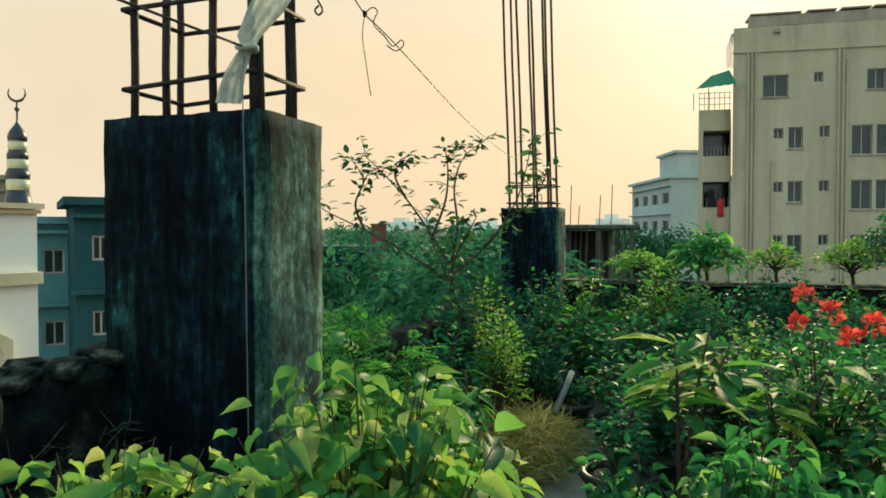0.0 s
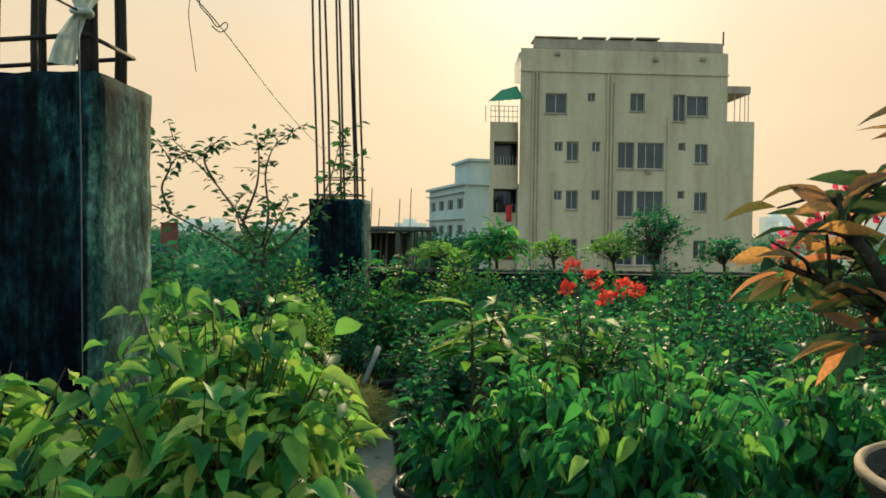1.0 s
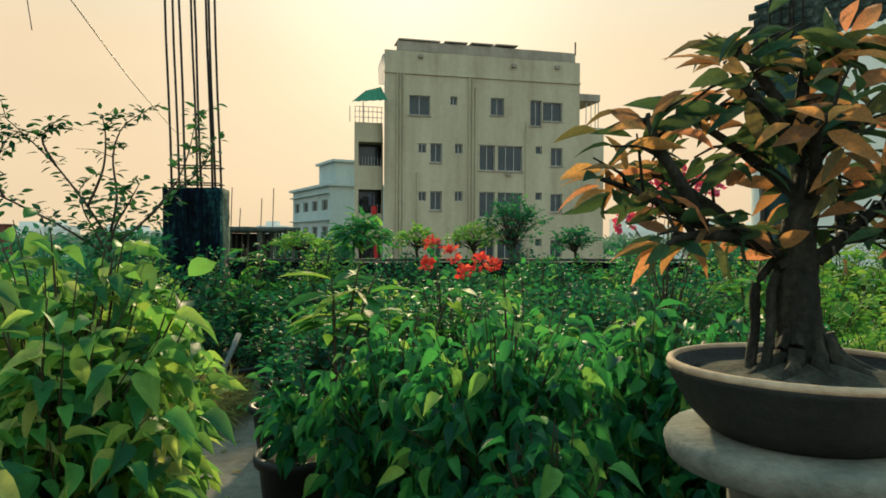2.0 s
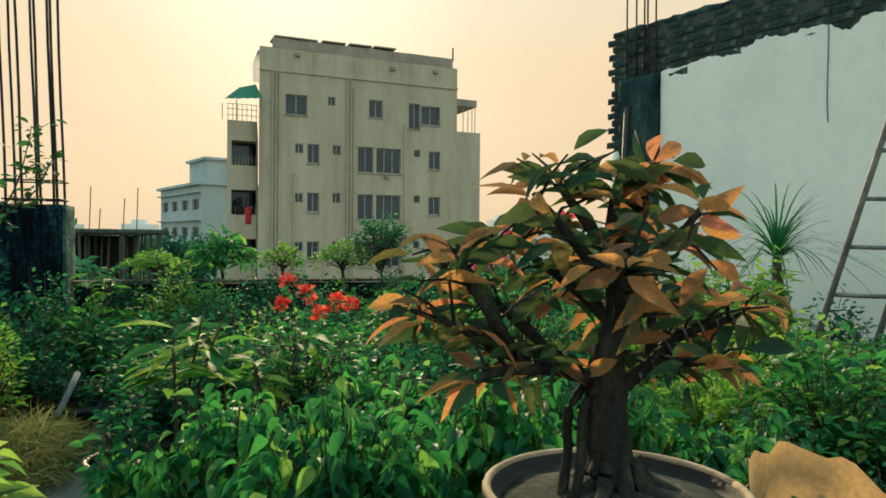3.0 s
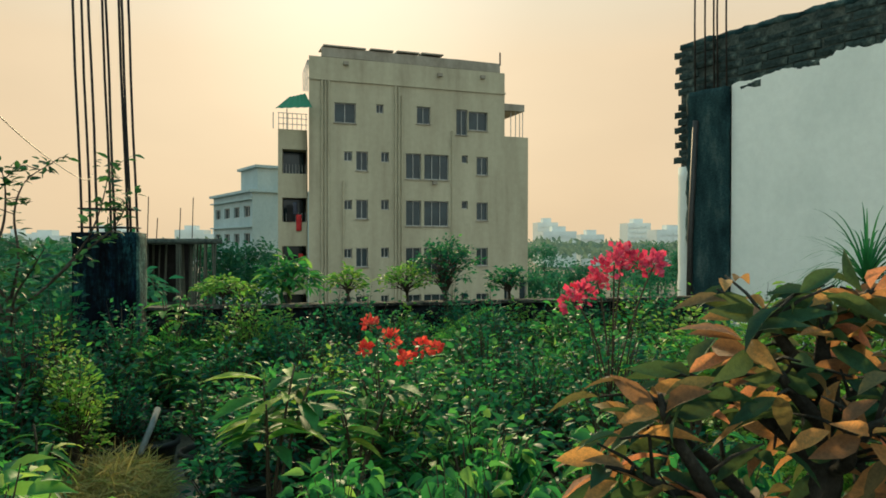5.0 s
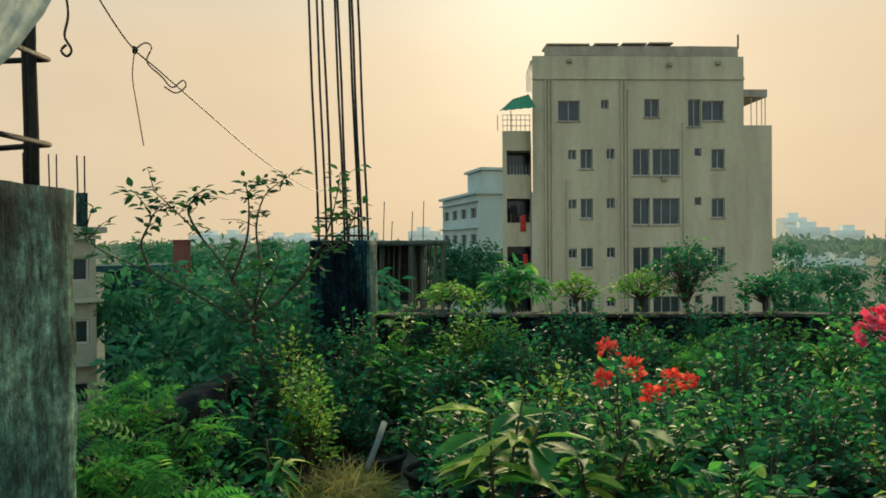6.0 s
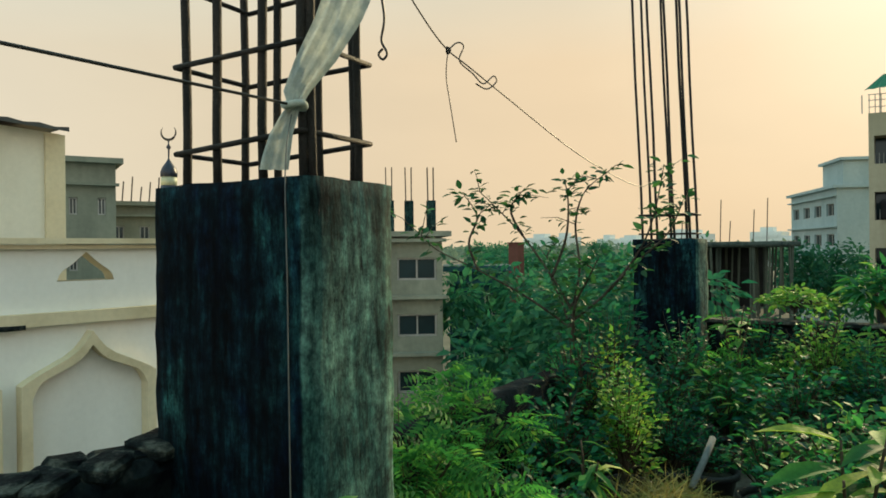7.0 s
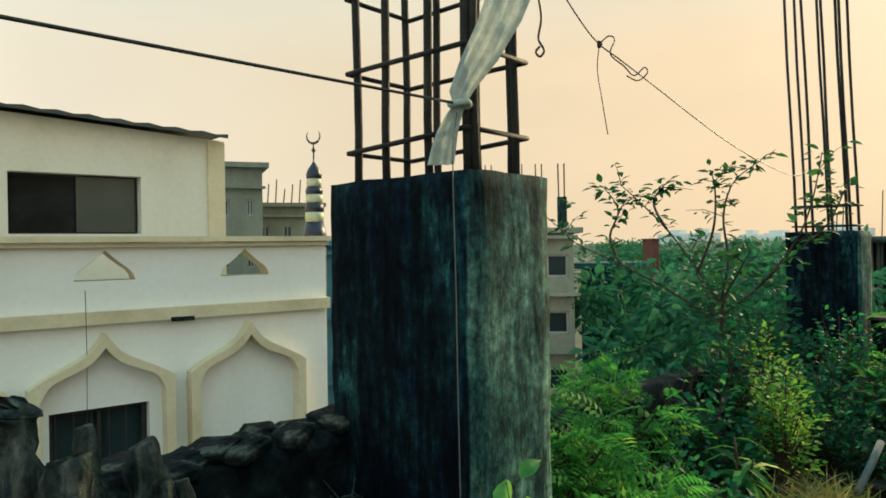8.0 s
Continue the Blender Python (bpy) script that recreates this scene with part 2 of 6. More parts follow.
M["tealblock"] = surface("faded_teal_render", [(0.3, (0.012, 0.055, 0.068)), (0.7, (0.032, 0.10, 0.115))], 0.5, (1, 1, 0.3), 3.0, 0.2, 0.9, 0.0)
# teal wall made paler to paint in the haze before it
M["paleteal"] = surface("teal_render_painted_haze", [(0.3, (0.06, 0.19, 0.22)), (0.7, (0.11, 0.27, 0.30))], 0.5, (1, 1, 0.3), 3.0, 0.15, 0.9, 0.0)
M["greyblock"] = surface("unpainted_concrete_block", [(0.3, (0.17, 0.18, 0.145)), (0.7, (0.32, 0.33, 0.26))], 0.5, (1, 1, 0.3), 4.0, 0.2, 0.9, 0.1)
M["window"] = glazing("dark_window_glass", (0.022, 0.045, 0.052))
M["mullion"] = surface("aluminium_frame", [(0.3, (0.32, 0.32, 0.30)), (0.7, (0.45, 0.45, 0.43))], 4, (1, 1, 1), 20, 0.1, 0.5, 0.0, 0.4)
# near-black stand-in for unlit rooms; dark laundry uses it too
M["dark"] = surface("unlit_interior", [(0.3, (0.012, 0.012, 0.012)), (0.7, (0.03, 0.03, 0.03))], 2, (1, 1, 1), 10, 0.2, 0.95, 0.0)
M["rebar"] = surface("rusty_steel_bar", [(0.3, (0.012, 0.014, 0.014)), (0.55, (0.045, 0.038, 0.032)), (0.75, (0.10, 0.070, 0.052))], 22, (1, 1, 0.3), 160, 0.5, 0.7, 0.8, 0.35)
M["wire"] = surface("dark_wire", [(0.3, (0.02, 0.02, 0.02)), (0.7, (0.05, 0.045, 0.04))], 30, (1, 1, 1), 200, 0.3, 0.6, 0.0)
M["paleline"] = surface("pale_string", [(0.3, (0.06, 0.075, 0.078)), (0.7, (0.11, 0.13, 0.13))], 30, (1, 1, 1), 200, 0.2, 0.7, 0.0)
M["bark"] = surface("grey_brown_bark", [(0.3, (0.045, 0.036, 0.028)), (0.55, (0.11, 0.09, 0.07)), (0.75, (0.20, 0.17, 0.14))], 14, (2, 2, 0.5), 90, 0.5, 0.85, 0.9)
M["twig"] = surface("brown_twig", [(0.3, (0.05, 0.038, 0.025)), (0.7, (0.12, 0.09, 0.06))], 20, (1, 1, 1), 90, 0.3, 0.8, 0.2)
M["bonsai_bark"] = surface("dark_bonsai_bark", [(0.3, (0.018, 0.022, 0.020)), (0.55, (0.05, 0.052, 0.044)), (0.75, (0.12, 0.11, 0.09))], 16, (2, 2, 0.4), 90, 0.55, 0.8, 0.9)
M["driftwood"] = surface("bleached_stump_wood", [(0.36, (0.010, 0.020, 0.022)), (0.5, (0.055, 0.070, 0.064)), (0.72, (0.20, 0.205, 0.175))], 18, (2, 2, 0.6), 70, 0.6, 0.9, 1.0)
M["terracotta"] = surface("weathered_terracotta", [(0.3, (0.012, 0.016, 0.018)), (0.6, (0.032, 0.034, 0.032)), (0.8, (0.09, 0.07, 0.055))], 7, (1, 1, 1.5), 60, 0.35, 0.75, 0.5)
M["clay"] = surface("pale_clay_rim", [(0.3, (0.42, 0.29, 0.19)), (0.7, (0.64, 0.48, 0.34))], 12, (1, 1, 1), 60, 0.25, 0.8, 0.4)
M["plastic"] = surface("black_plastic_pot", [(0.3, (0.012, 0.012, 0.013)), (0.7, (0.03, 0.03, 0.032))], 8, (1, 1, 1), 60, 0.3, 0.5, 0.2)
M["soil"] = surface("dry_potting_soil", [(0.34, (0.035, 0.042, 0.036)), (0.55, (0.10, 0.105, 0.085)), (0.78, (0.27, 0.25, 0.20))], 22, (1, 1, 1), 110, 0.5, 0.95, 1.0)
M["slab"] = surface("cement_stand", [(0.3, (0.12, 0.14, 0.125)), (0.7, (0.30, 0.30, 0.26))], 8, (1, 1, 1), 60, 0.3, 0.9, 0.5)
M["pvc"] = surface("grey_white_pipe", [(0.3, (0.13, 0.14, 0.135)), (0.7, (0.24, 0.25, 0.24))], 10, (1, 1, 1), 50, 0.25, 0.85, 0.2)
M["ladder"] = surface("worn_painted_ladder", [(0.3, (0.10, 0.10, 0.095)), (0.55, (0.22, 0.215, 0.20)), (0.75, (0.34, 0.33, 0.31))], 14, (1, 1, 1), 70, 0.4, 0.6, 0.4, 0.2)
M["awning"] = leafy("green_awning_sheet", [(0.0, (0.03, 0.20, 0.13)), (1.0, (0.04, 0.26, 0.17))], (0.1, 0.5, 0.3), 0.35, 0.5, True)
M["sack"] = leafy("cream_woven_sack", [(0.0, (0.52, 0.32, 0.17)), (1.0, (0.58, 0.36, 0.20))], (0.55, 0.28, 0.10), 0.55, 0.8, True)
M["cloth"] = leafy("grey_white_cotton", [(0.0, (0.50, 0.52, 0.50)), (1.0, (0.55, 0.57, 0.55))], (0.25, 0.24, 0.2), 0.3, 0.9, True)
M["redcloth"] = surface("red_laundry", [(0.3, (0.40, 0.03, 0.03)), (0.7, (0.55, 0.05, 0.05))], 3, (1, 1, 1), 10, 0.2, 0.9, 0.0)
M["blackband"] = surface("blue_black_mosaic", [(0.3, (0.012, 0.018, 0.035)), (0.7, (0.03, 0.04, 0.07))], 12, (1, 1, 1), 60, 0.3, 0.4, 0.2)
M["paleband"] = surface("pale_green_mosaic", [(0.3, (0.42, 0.46, 0.32)), (0.7, (0.55, 0.58, 0.42))], 12, (1, 1, 1), 60, 0.25, 0.5, 0.2)
M["bamboo"] = surface("weathered_bamboo", [(0.3, (0.05, 0.065, 0.055)), (0.7, (0.13, 0.14, 0.105))], 2, (1, 1, 0.3), 12, 0.3, 0.8, 0.0)
M["roofsheet"] = surface("corrugated_sheet", [(0.3, (0.05, 0.055, 0.055)), (0.7, (0.11, 0.115, 0.11))], 2, (1, 1, 1), 20, 0.3, 0.6, 0.1, 0.3)
M["redtank"] = surface("red_brick_tank", [(0.3, (0.15, 0.06, 0.05)), (0.7, (0.22, 0.09, 0.07))], 1, (1, 1, 1), 6, 0.2, 0.9, 0.0)
# distance haze is painted into this pale wall colour
M["haze"] = surface("far_walls_painted_haze", [(0.3, (0.66, 0.69, 0.66)), (0.7, (0.78, 0.80, 0.76))], 0.02, (1, 1, 1), 0.2, 0.1, 0.9, 0.0)
M["earth"] = surface("distant_ground", [(0.3, (0.09, 0.10, 0.07)), (0.7, (0.22, 0.20, 0.16))], 0.02, (1, 1, 1), 0.3, 0.3, 0.95, 0.0)
M["straw"] = leafy("dry_grass", [(0.0, (0.20, 0.17, 0.06)), (0.5, (0.44, 0.36, 0.15)), (1.0, (0.24, 0.30, 0.08))], (0.3, 0.2, 0.05), 0.35, 0.8)

L = {}
L["ficus"] = leafy("ficus_leaf", [(0.0, (0.010, 0.10, 0.055)), (0.3, (0.030, 0.20, 0.070)), (0.6, (0.10, 0.34, 0.080)), (0.82, (0.34, 0.46, 0.10)), (1.0, (0.58, 0.52, 0.20))], (0.40, 0.56, 0.06), 0.5, 0.34)
L["hedge"] = leafy("glossy_green_leaf", [(0.0, (0.002, 0.060, 0.045)), (0.5, (0.012, 0.140, 0.056)), (0.8, (0.055, 0.28, 0.070)), (1.0, (0.34, 0.45, 0.09))], (0.12, 0.50, 0.07), 0.48, 0.32)
L["small"] = leafy("small_dark_leaf", [(0.0, (0.001, 0.042, 0.042)), (0.55, (0.004, 0.098, 0.062)), (0.88, (0.028, 0.22, 0.075)), (1.0, (0.19, 0.37, 0.09))], (0.06, 0.37, 0.08), 0.44, 0.38)
L["bright"] = leafy("yellow_green_leaf", [(0.0, (0.047, 0.199, 0.036)), (0.5, (0.117, 0.328, 0.051)), (0.85, (0.294, 0.433, 0.072)), (1.0, (0.460, 0.491, 0.102))], (0.22, 0.47, 0.06), 0.46, 0.42)
L["feather"] = leafy("pinnate_leaf", [(0.0, (0.016, 0.11, 0.036)), (0.6, (0.055, 0.23, 0.045)), (0.9, (0.15, 0.38, 0.065)), (1.0, (0.34, 0.46, 0.08))], (0.10, 0.46, 0.07), 0.46, 0.45)
L["broad"] = leafy("broad_leaf", [(0.0, (0.012, 0.10, 0.036)), (0.5, (0.045, 0.20, 0.045)), (0.85, (0.15, 0.34, 0.06)), (1.0, (0.44, 0.48, 0.07))], (0.18, 0.48, 0.05), 0.44, 0.38, True)
L["bonsai_green"] = leafy("dark_bonsai_leaf", [(0.0, (0.010, 0.055, 0.036)), (0.5, (0.024, 0.095, 0.045)), (0.8, (0.08, 0.12, 0.045)), (1.0, (0.24, 0.12, 0.07))], (0.2, 0.2, 0.03), 0.34, 0.4, True)
L["bonsai_orange"] = leafy("young_orange_leaf", [(0.0, (0.22, 0.12, 0.07)), (0.35, (0.42, 0.20, 0.09)), (0.7, (0.62, 0.32, 0.11)), (1.0, (0.72, 0.24, 0.16))], (0.65, 0.27, 0.06), 0.45, 0.42, True)
L["pink"] = leafy("pink_bract", [(0.0, (0.60, 0.04, 0.11)), (0.6, (0.78, 0.08, 0.18)), (1.0, (0.80, 0.18, 0.27))], (0.6, 0.05, 0.1), 0.45, 0.6)
L["red"] = leafy("coral_red_petal", [(0.0, (0.70, 0.04, 0.05)), (0.6, (0.82, 0.09, 0.07)), (1.0, (0.85, 0.18, 0.10))], (0.6, 0.06, 0.04), 0.45, 0.6)
L["far"] = leafy("town_tree_leaf", [(0.0, (0.023, 0.117, 0.072)), (0.7, (0.047, 0.175, 0.087)), (1.0, (0.094, 0.246, 0.102))], (0.0, 0.22, 0.12), 0.35, 0.7)
# leaves lightened to carry the haze of distance in their colour
L["woods"] = leafy("far_leaf_painted_haze", [(0.0, (0.12, 0.19, 0.16)), (1.0, (0.20, 0.27, 0.21))], (0.1, 0.15, 0.1), 0.35, 0.8)
# leaf colour darkened so the crown reads as a backlit silhouette
L["tree"] = leafy("citrus_leaf_backlit", [(0.0, (0.006, 0.05, 0.035)), (0.6, (0.02, 0.11, 0.05)), (1.0, (0.07, 0.22, 0.06))], (0.08, 0.2, 0.03), 0.28, 0.4)
L["palm"] = leafy("strap_leaf", [(0.0, (0.016, 0.105, 0.043)), (0.7, (0.039, 0.187, 0.065)), (1.0, (0.109, 0.304, 0.087))], (0.03, 0.32, 0.09), 0.38, 0.4)


# ---- mesh helpers ----
def mesh(name, verts, faces, smooth=False):
    me = bpy.data.meshes.new(name)
    me.from_pydata([tuple(v) for v in verts], [], [tuple(f) for f in faces])
    if smooth:
        me.polygons.foreach_set("use_smooth", [True] * len(me.polygons))
    me.update()
    return me


def thing(name, m, label, category, group="", kind=""):
    ob = new(name)
    ob.empty_display_size = 0.1
    ob.matrix_world = m
    return tagged(ob, label, category, group, kind)


def part(name, me, material, parent=None, label="", m=None):
    if isinstance(me, bmesh.types.BMesh):
        bm, me = me, bpy.data.meshes.new(name)
        bm.to_mesh(me)
        bm.free()
    if material is not None and not me.materials:
        me.materials.append(material)
    ob = new(name, me)
    if parent is not None:
        ob.parent = parent
    if m is not None:
        ob.matrix_basis = m
    return tagged(ob, label) if label else ob


class Soup:
    """Collects boxes, tubes and strips into one mesh."""

    def __init__(self):
        self.v, self.f = [], []

    def add(self, v, f):
        n = len(self.v)
        self.v += [tuple(p) for p in v]
        self.f += [tuple(i + n for i in q) for q in f]

    def box(self, x0, y0, z0, x1, y1, z1):
        self.add([(x0, y0, z0), (x1, y0, z0), (x1, y1, z0), (x0, y1, z0), (x0, y0, z1), (x1, y0, z1), (x1, y1, z1), (x0, y1, z1)],
                 [(0, 3, 2, 1), (4, 5, 6, 7), (0, 1, 5, 4), (1, 2, 6, 5), (2, 3, 7, 6), (3, 0, 4, 7)])

    def tube(self, pts, radii, n=6, cap=True):
        pts = [Vector(p) for p in pts]
        if not hasattr(radii, "__len__"):
            radii = [radii] * len(pts)
        v, f = [], []
        for i, p in enumerate(pts):
            t = (pts[min(i + 1, len(pts) - 1)] - pts[max(i - 1, 0)]).normalized()
            side = t.cross(Vector((0.13, 0.31, 0.94)) if abs(t.z) < 0.9 else Vector((1, 0.1, 0))).normalized()
            up = side.cross(t)
            for k in range(n):
                a = 2 * math.pi * k / n
                v.append(p + (side * math.cos(a) + up * math.sin(a)) * radii[i])
        for i in range(len(pts) - 1):
            for k in range(n):
                a, b = i * n + k, i * n + (k + 1) % n
                f.append((a, b, b + n, a + n))
        if cap:
            f.append(tuple(range(n - 1, -1, -1)))
            f.append(tuple(range(len(v) - n, len(v))))
        self.add(v, f)

    def lathe(self, profile, n=28, centre=(0, 0), wobble=0.0):
        v, f = [], []
        for r, z in profile:
            for k in range(n):
                a = 2 * math.pi * k / n
                w = 1 + wobble * noise.noise(Vector((math.cos(a) * 2, math.sin(a) * 2, z * 6)))
                v.append((centre[0] + r * w * math.cos(a), centre[1] + r * w * math.sin(a), z))
        for i in range(len(profile) - 1):
            for k in range(n):
                a, b = i * n + k, i * n + (k + 1) % n
                f.append((a, b, b + n, a + n))
        f.append(tuple(range(n - 1, -1, -1)))
        f.append(tuple(range(len(v) - n, len(v))))
        self.add(v, f)

    def mesh(self, name, smooth=False):
        return mesh(name, self.v, self.f, smooth)

    def welded(self, name):
        """The same with touching corners joined into one shell."""
        seen, order, idx = {}, [], []
        for p in self.v:
            key = tuple(round(c, 4) for c in p)
            if key not in seen:
                seen[key] = len(order)
                order.append(p)
            idx.append(seen[key])
        return mesh(name, order, [tuple(idx[i] for i in q) for q in self.f])


def box_mesh(name, *b):
    s = Soup()
    s.box(*b)
    return s.mesh(name)


def rough_box(name, x0, y0, z0, x1, y1, z1, step, amount, seed=0.0):
    """A box with subdivided faces and worn, uneven corners."""
    s = Soup()
    lo, hi = Vector((x0, y0, z0)), Vector((x1, y1, z1))
    n = [max(1, int(round((hi[i] - lo[i]) / step))) for i in range(3)]
    index = {}

    def vert(i, j, k):
        if (i, j, k) not in index:
            p = Vector((lo[0] + (hi[0] - lo[0]) * i / n[0], lo[1] + (hi[1] - lo[1]) * j / n[1], lo[2] + (hi[2] - lo[2]) * k / n[2]))
            edge = (i in (0, n[0])) + (j in (0, n[1])) + (k in (0, n[2]))
            c = (lo + hi) / 2
            q = p * 9 + Vector((seed, seed, 0))
            d = Vector((noise.noise(q), noise.noise(q + Vector((7, 0, 0))), noise.noise(q + Vector((0, 9, 0))))) * amount
            if edge > 1:
                pull = (c - p)
                pull = Vector([math.copysign(1, pull[a]) if (i, j, k)[a] in (0, n[a]) else 0 for a in range(3)])
                d += pull * amount * (0.6 + 0.9 * abs(noise.noise(q * 2.7)))
            index[i, j, k] = len(s.v)
            s.v.append(tuple(p + d))
        return index[i, j, k]

    for axis in range(3):
        a, b = (axis + 1) % 3, (axis + 2) % 3
        for end in (0, n[axis]):
            for i in range(n[a]):
                for j in range(n[b]):
                    quad = []
                    for di, dj in ((0, 0), (1, 0), (1, 1), (0, 1)):
                        ijk = [0, 0, 0]
                        ijk[axis], ijk[a], ijk[b] = end, i + di, j + dj
                        quad.append(vert(*ijk))
                    s.f.append(tuple(quad if end else quad[::-1]))
    return s.mesh(name, True)


# ---- leaves ----
def blade(rows, fold=0.12, curl=0.25):
    """Half-widths along the length; returns a leaf of length 1 along +y."""
    v, f = [(0, 0, 0)], []
    for t, w in rows:
        z = -curl * t * t
        wave = 0.05 * math.sin(t * 9.0)
        v += [(-w, t, z + fold * w * 2 + wave * w), (0, t, z), (w, t, z + fold * w * 2 - wave * w)]
    v.append((0, 1, -curl))
    f += [(0, 2, 1), (0, 3, 2)]
    for i in range(len(rows) - 1):
        a = 1 + 3 * i
        f += [(a, a + 1, a + 4, a + 3), (a + 1, a + 2, a + 5, a + 4)]
    a, e = 1 + 3 * (len(rows) - 1), len(v) - 1
    f += [(a, a + 1, e), (a + 1, a + 2, e)]
    return np.array(v), f


def pinnate(pairs=7):
    v, f = [], []
    for i in range(pairs):
        t = 0.15 + 0.8 * i / (pairs - 1)
        ln = 0.26 * math.sin(math.pi * (0.25 + 0.65 * t)) + 0.04
        for sgn in (-1, 1):
            b = len(v)
            z = -0.35 * t * t
            v += [(0, t, z), (sgn * ln * 0.5, t + 0.0, z + 0.015), (sgn * ln, t + 0.10, z - 0.03), (sgn * ln * 0.5, t + 0.10, z + 0.015)]
            f.append((b, b + 1, b + 2, b + 3))
    b = len(v)
    v += [(-0.006, 0, 0), (0.006, 0, 0), (0.004, 1, -0.35), (-0.004, 1, -0.35)]
    f.append((b, b + 1, b + 2, b + 3))
    return np.array(v), f


SHAPES = {
    "heart": blade([(0.08, 0.20), (0.26, 0.33), (0.48, 0.32), (0.70, 0.20), (0.86, 0.07)], 0.2, 0.42),
    "ovate": blade([(0.08, 0.13), (0.27, 0.25), (0.50, 0.245), (0.73, 0.15), (0.88, 0.05)], 0.38, 0.5),
    "oval": blade([(0.15, 0.16), (0.42, 0.27), (0.75, 0.17)], 0.16, 0.22),
    "lance": blade([(0.15, 0.08), (0.40, 0.145), (0.70, 0.10)], 0.2, 0.38),
    "strap": blade([(0.1, 0.016), (0.4, 0.018), (0.75, 0.012)], 0.2, 0.55),
    "tiny": (np.array([(0, 0, 0), (-0.3, 0.45, 0.06), (0, 1, -0.12), (0.3, 0.45, 0.06)]), [(0, 1, 2, 3)]),
    "pinnate": pinnate(),
    "petal": (np.array([(0, 0, 0), (-0.42, 0.5, 0.12), (0, 1, 0.05), (0.42, 0.5, 0.12)]), [(0, 3, 2, 1)]),
}


def cloud(name, shape, P, D, N, S):
    """One mesh of many leaves: places, directions, rough normals and lengths."""
    V, F = SHAPES[shape]
    P, D, N, S = (np.asarray(a, float) for a in (P, D, N, S))
    D = D / np.linalg.norm(D, axis=1, keepdims=True)
    X = np.cross(D, N)
    X /= np.linalg.norm(X, axis=1, keepdims=True) + 1e-9
    Z = np.cross(X, D)
    W = V[None, :, 0, None] * X[:, None] + V[None, :, 1, None] * D[:, None] + V[None, :, 2, None] * Z[:, None]
    W = P[:, None] + W * S[:, None, None]
    k, n = len(V), len(P)
    loops, starts, totals = [], [], []
    flat = np.concatenate([np.array(f) for f in F])
    sizes = np.array([len(f) for f in F])
    idx = (flat[None] + (np.arange(n) * k)[:, None]).ravel()
    tot = np.tile(sizes, n)
    me = bpy.data.meshes.new(name)
    me.vertices.add(n * k)
    me.vertices.foreach_set("co", W.ravel())
    me.loops.add(len(idx))
    me.loops.foreach_set("vertex_index", idx.astype(np.int32))
    me.polygons.add(len(tot))
    me.polygons.foreach_set("loop_start", (np.cumsum(tot) - tot).astype(np.int32))
    me.polygons.foreach_set("loop_total", tot.astype(np.int32))
    me.polygons.foreach_set("use_smooth", np.ones(len(tot), bool))
    me.update(calc_edges=True)
    me.validate()
    return me


def bezier(a, b, c, n):
    return [a * (1 - t) ** 2 + b * 2 * t * (1 - t) + c * t * t for t in (i / (n - 1) for i in range(n))]


def grow(rng, h, r, z0, twigs, per, size, droop=0.3, lift=0.5, dome=0.45, fill=0.5, start=0.35):
    """Stems from the base to an uneven dome, with leaves along their outer part."""
    lines, P, D, N, S = [], [], [], [], []
    lobes = [(rng.uniform(0, 6.28), rng.uniform(0.75, 1.15)) for _ in range(5)]
    for i in range(twigs):
        a, rho = rng.uniform(0, 2 * math.pi), math.sqrt(rng.random())
        reach = 1.0 + 0.22 * sum(math.cos(a - la) ** 3 * (lw - 0.8) for la, lw in lobes)
        top = z0 + (h - z0) * (1 - dome * rho * rho) * rng.uniform(0.8, 1.1)
        if rng.random() < fill:
            top = z0 + (top - z0) * rng.uniform(0.25, 0.95)
        c = Vector((r * rho * reach * math.cos(a), r * rho * reach * math.sin(a), top))
        s = Vector((rng.uniform(-1, 1) * 0.08 * r, rng.uniform(-1, 1) * 0.08 * r, z0 + (h - z0) * rng.uniform(0, 0.25)))
        m = s.lerp(c, 0.5) + Vector((rng.uniform(-0.1, 0.1) * r, rng.uniform(-0.1, 0.1) * r, lift * (top - s.z) * 0.35))
        line = bezier(s, m, c, 6)
        lines.append((line, rng.uniform(0.6, 1.0)))
        for k in range(per):
            t = start + (1 - start) * (k + rng.random() * 0.8) / per
            x = min(t * 5, 4.999)
            j = int(x)
            p = line[j].lerp(line[j + 1], x - j)
            tan = (line[j + 1] - line[j]).normalized()
            b = rng.uniform(0, 2 * math.pi)
            d = Vector((math.cos(b), math.sin(b), rng.uniform(-0.4, 0.6))) + tan * 0.8 + Vector((0, 0, -droop * rng.uniform(0.4, 1.8)))
            P.append(p + d * 0.02)
            D.append(d)
            N.append((rng.uniform(-1.0, 1.0), rng.uniform(-1.0, 1.0), 1.0))
            S.append(size * rng.uniform(0.55, 1.2))
    return lines, P, D, N, S


def stems_mesh(name, lines, thick):
    s = Soup()
    for line, w in lines:
        s.tube(line, [thick * w * (1 - 0.8 * i / (len(line) - 1)) for i in range(len(line))], 4, False)
    return s.mesh(name, True)


def pot_mesh(name, r, h, flare=0.8, rim=0.012, wobble=0.0):
    s = Soup()
    s.lathe([(r * flare * 0.96, 0), (r * flare, 0.006), (r * 0.96, h - 0.03), (r + rim, h - 0.028), (r + rim, h), (r - 0.008, h), (r - 0.012, h - 0.03), (r * 0.9, h - 0.035)], 24, (0, 0), wobble)
    return s.mesh(name, True)


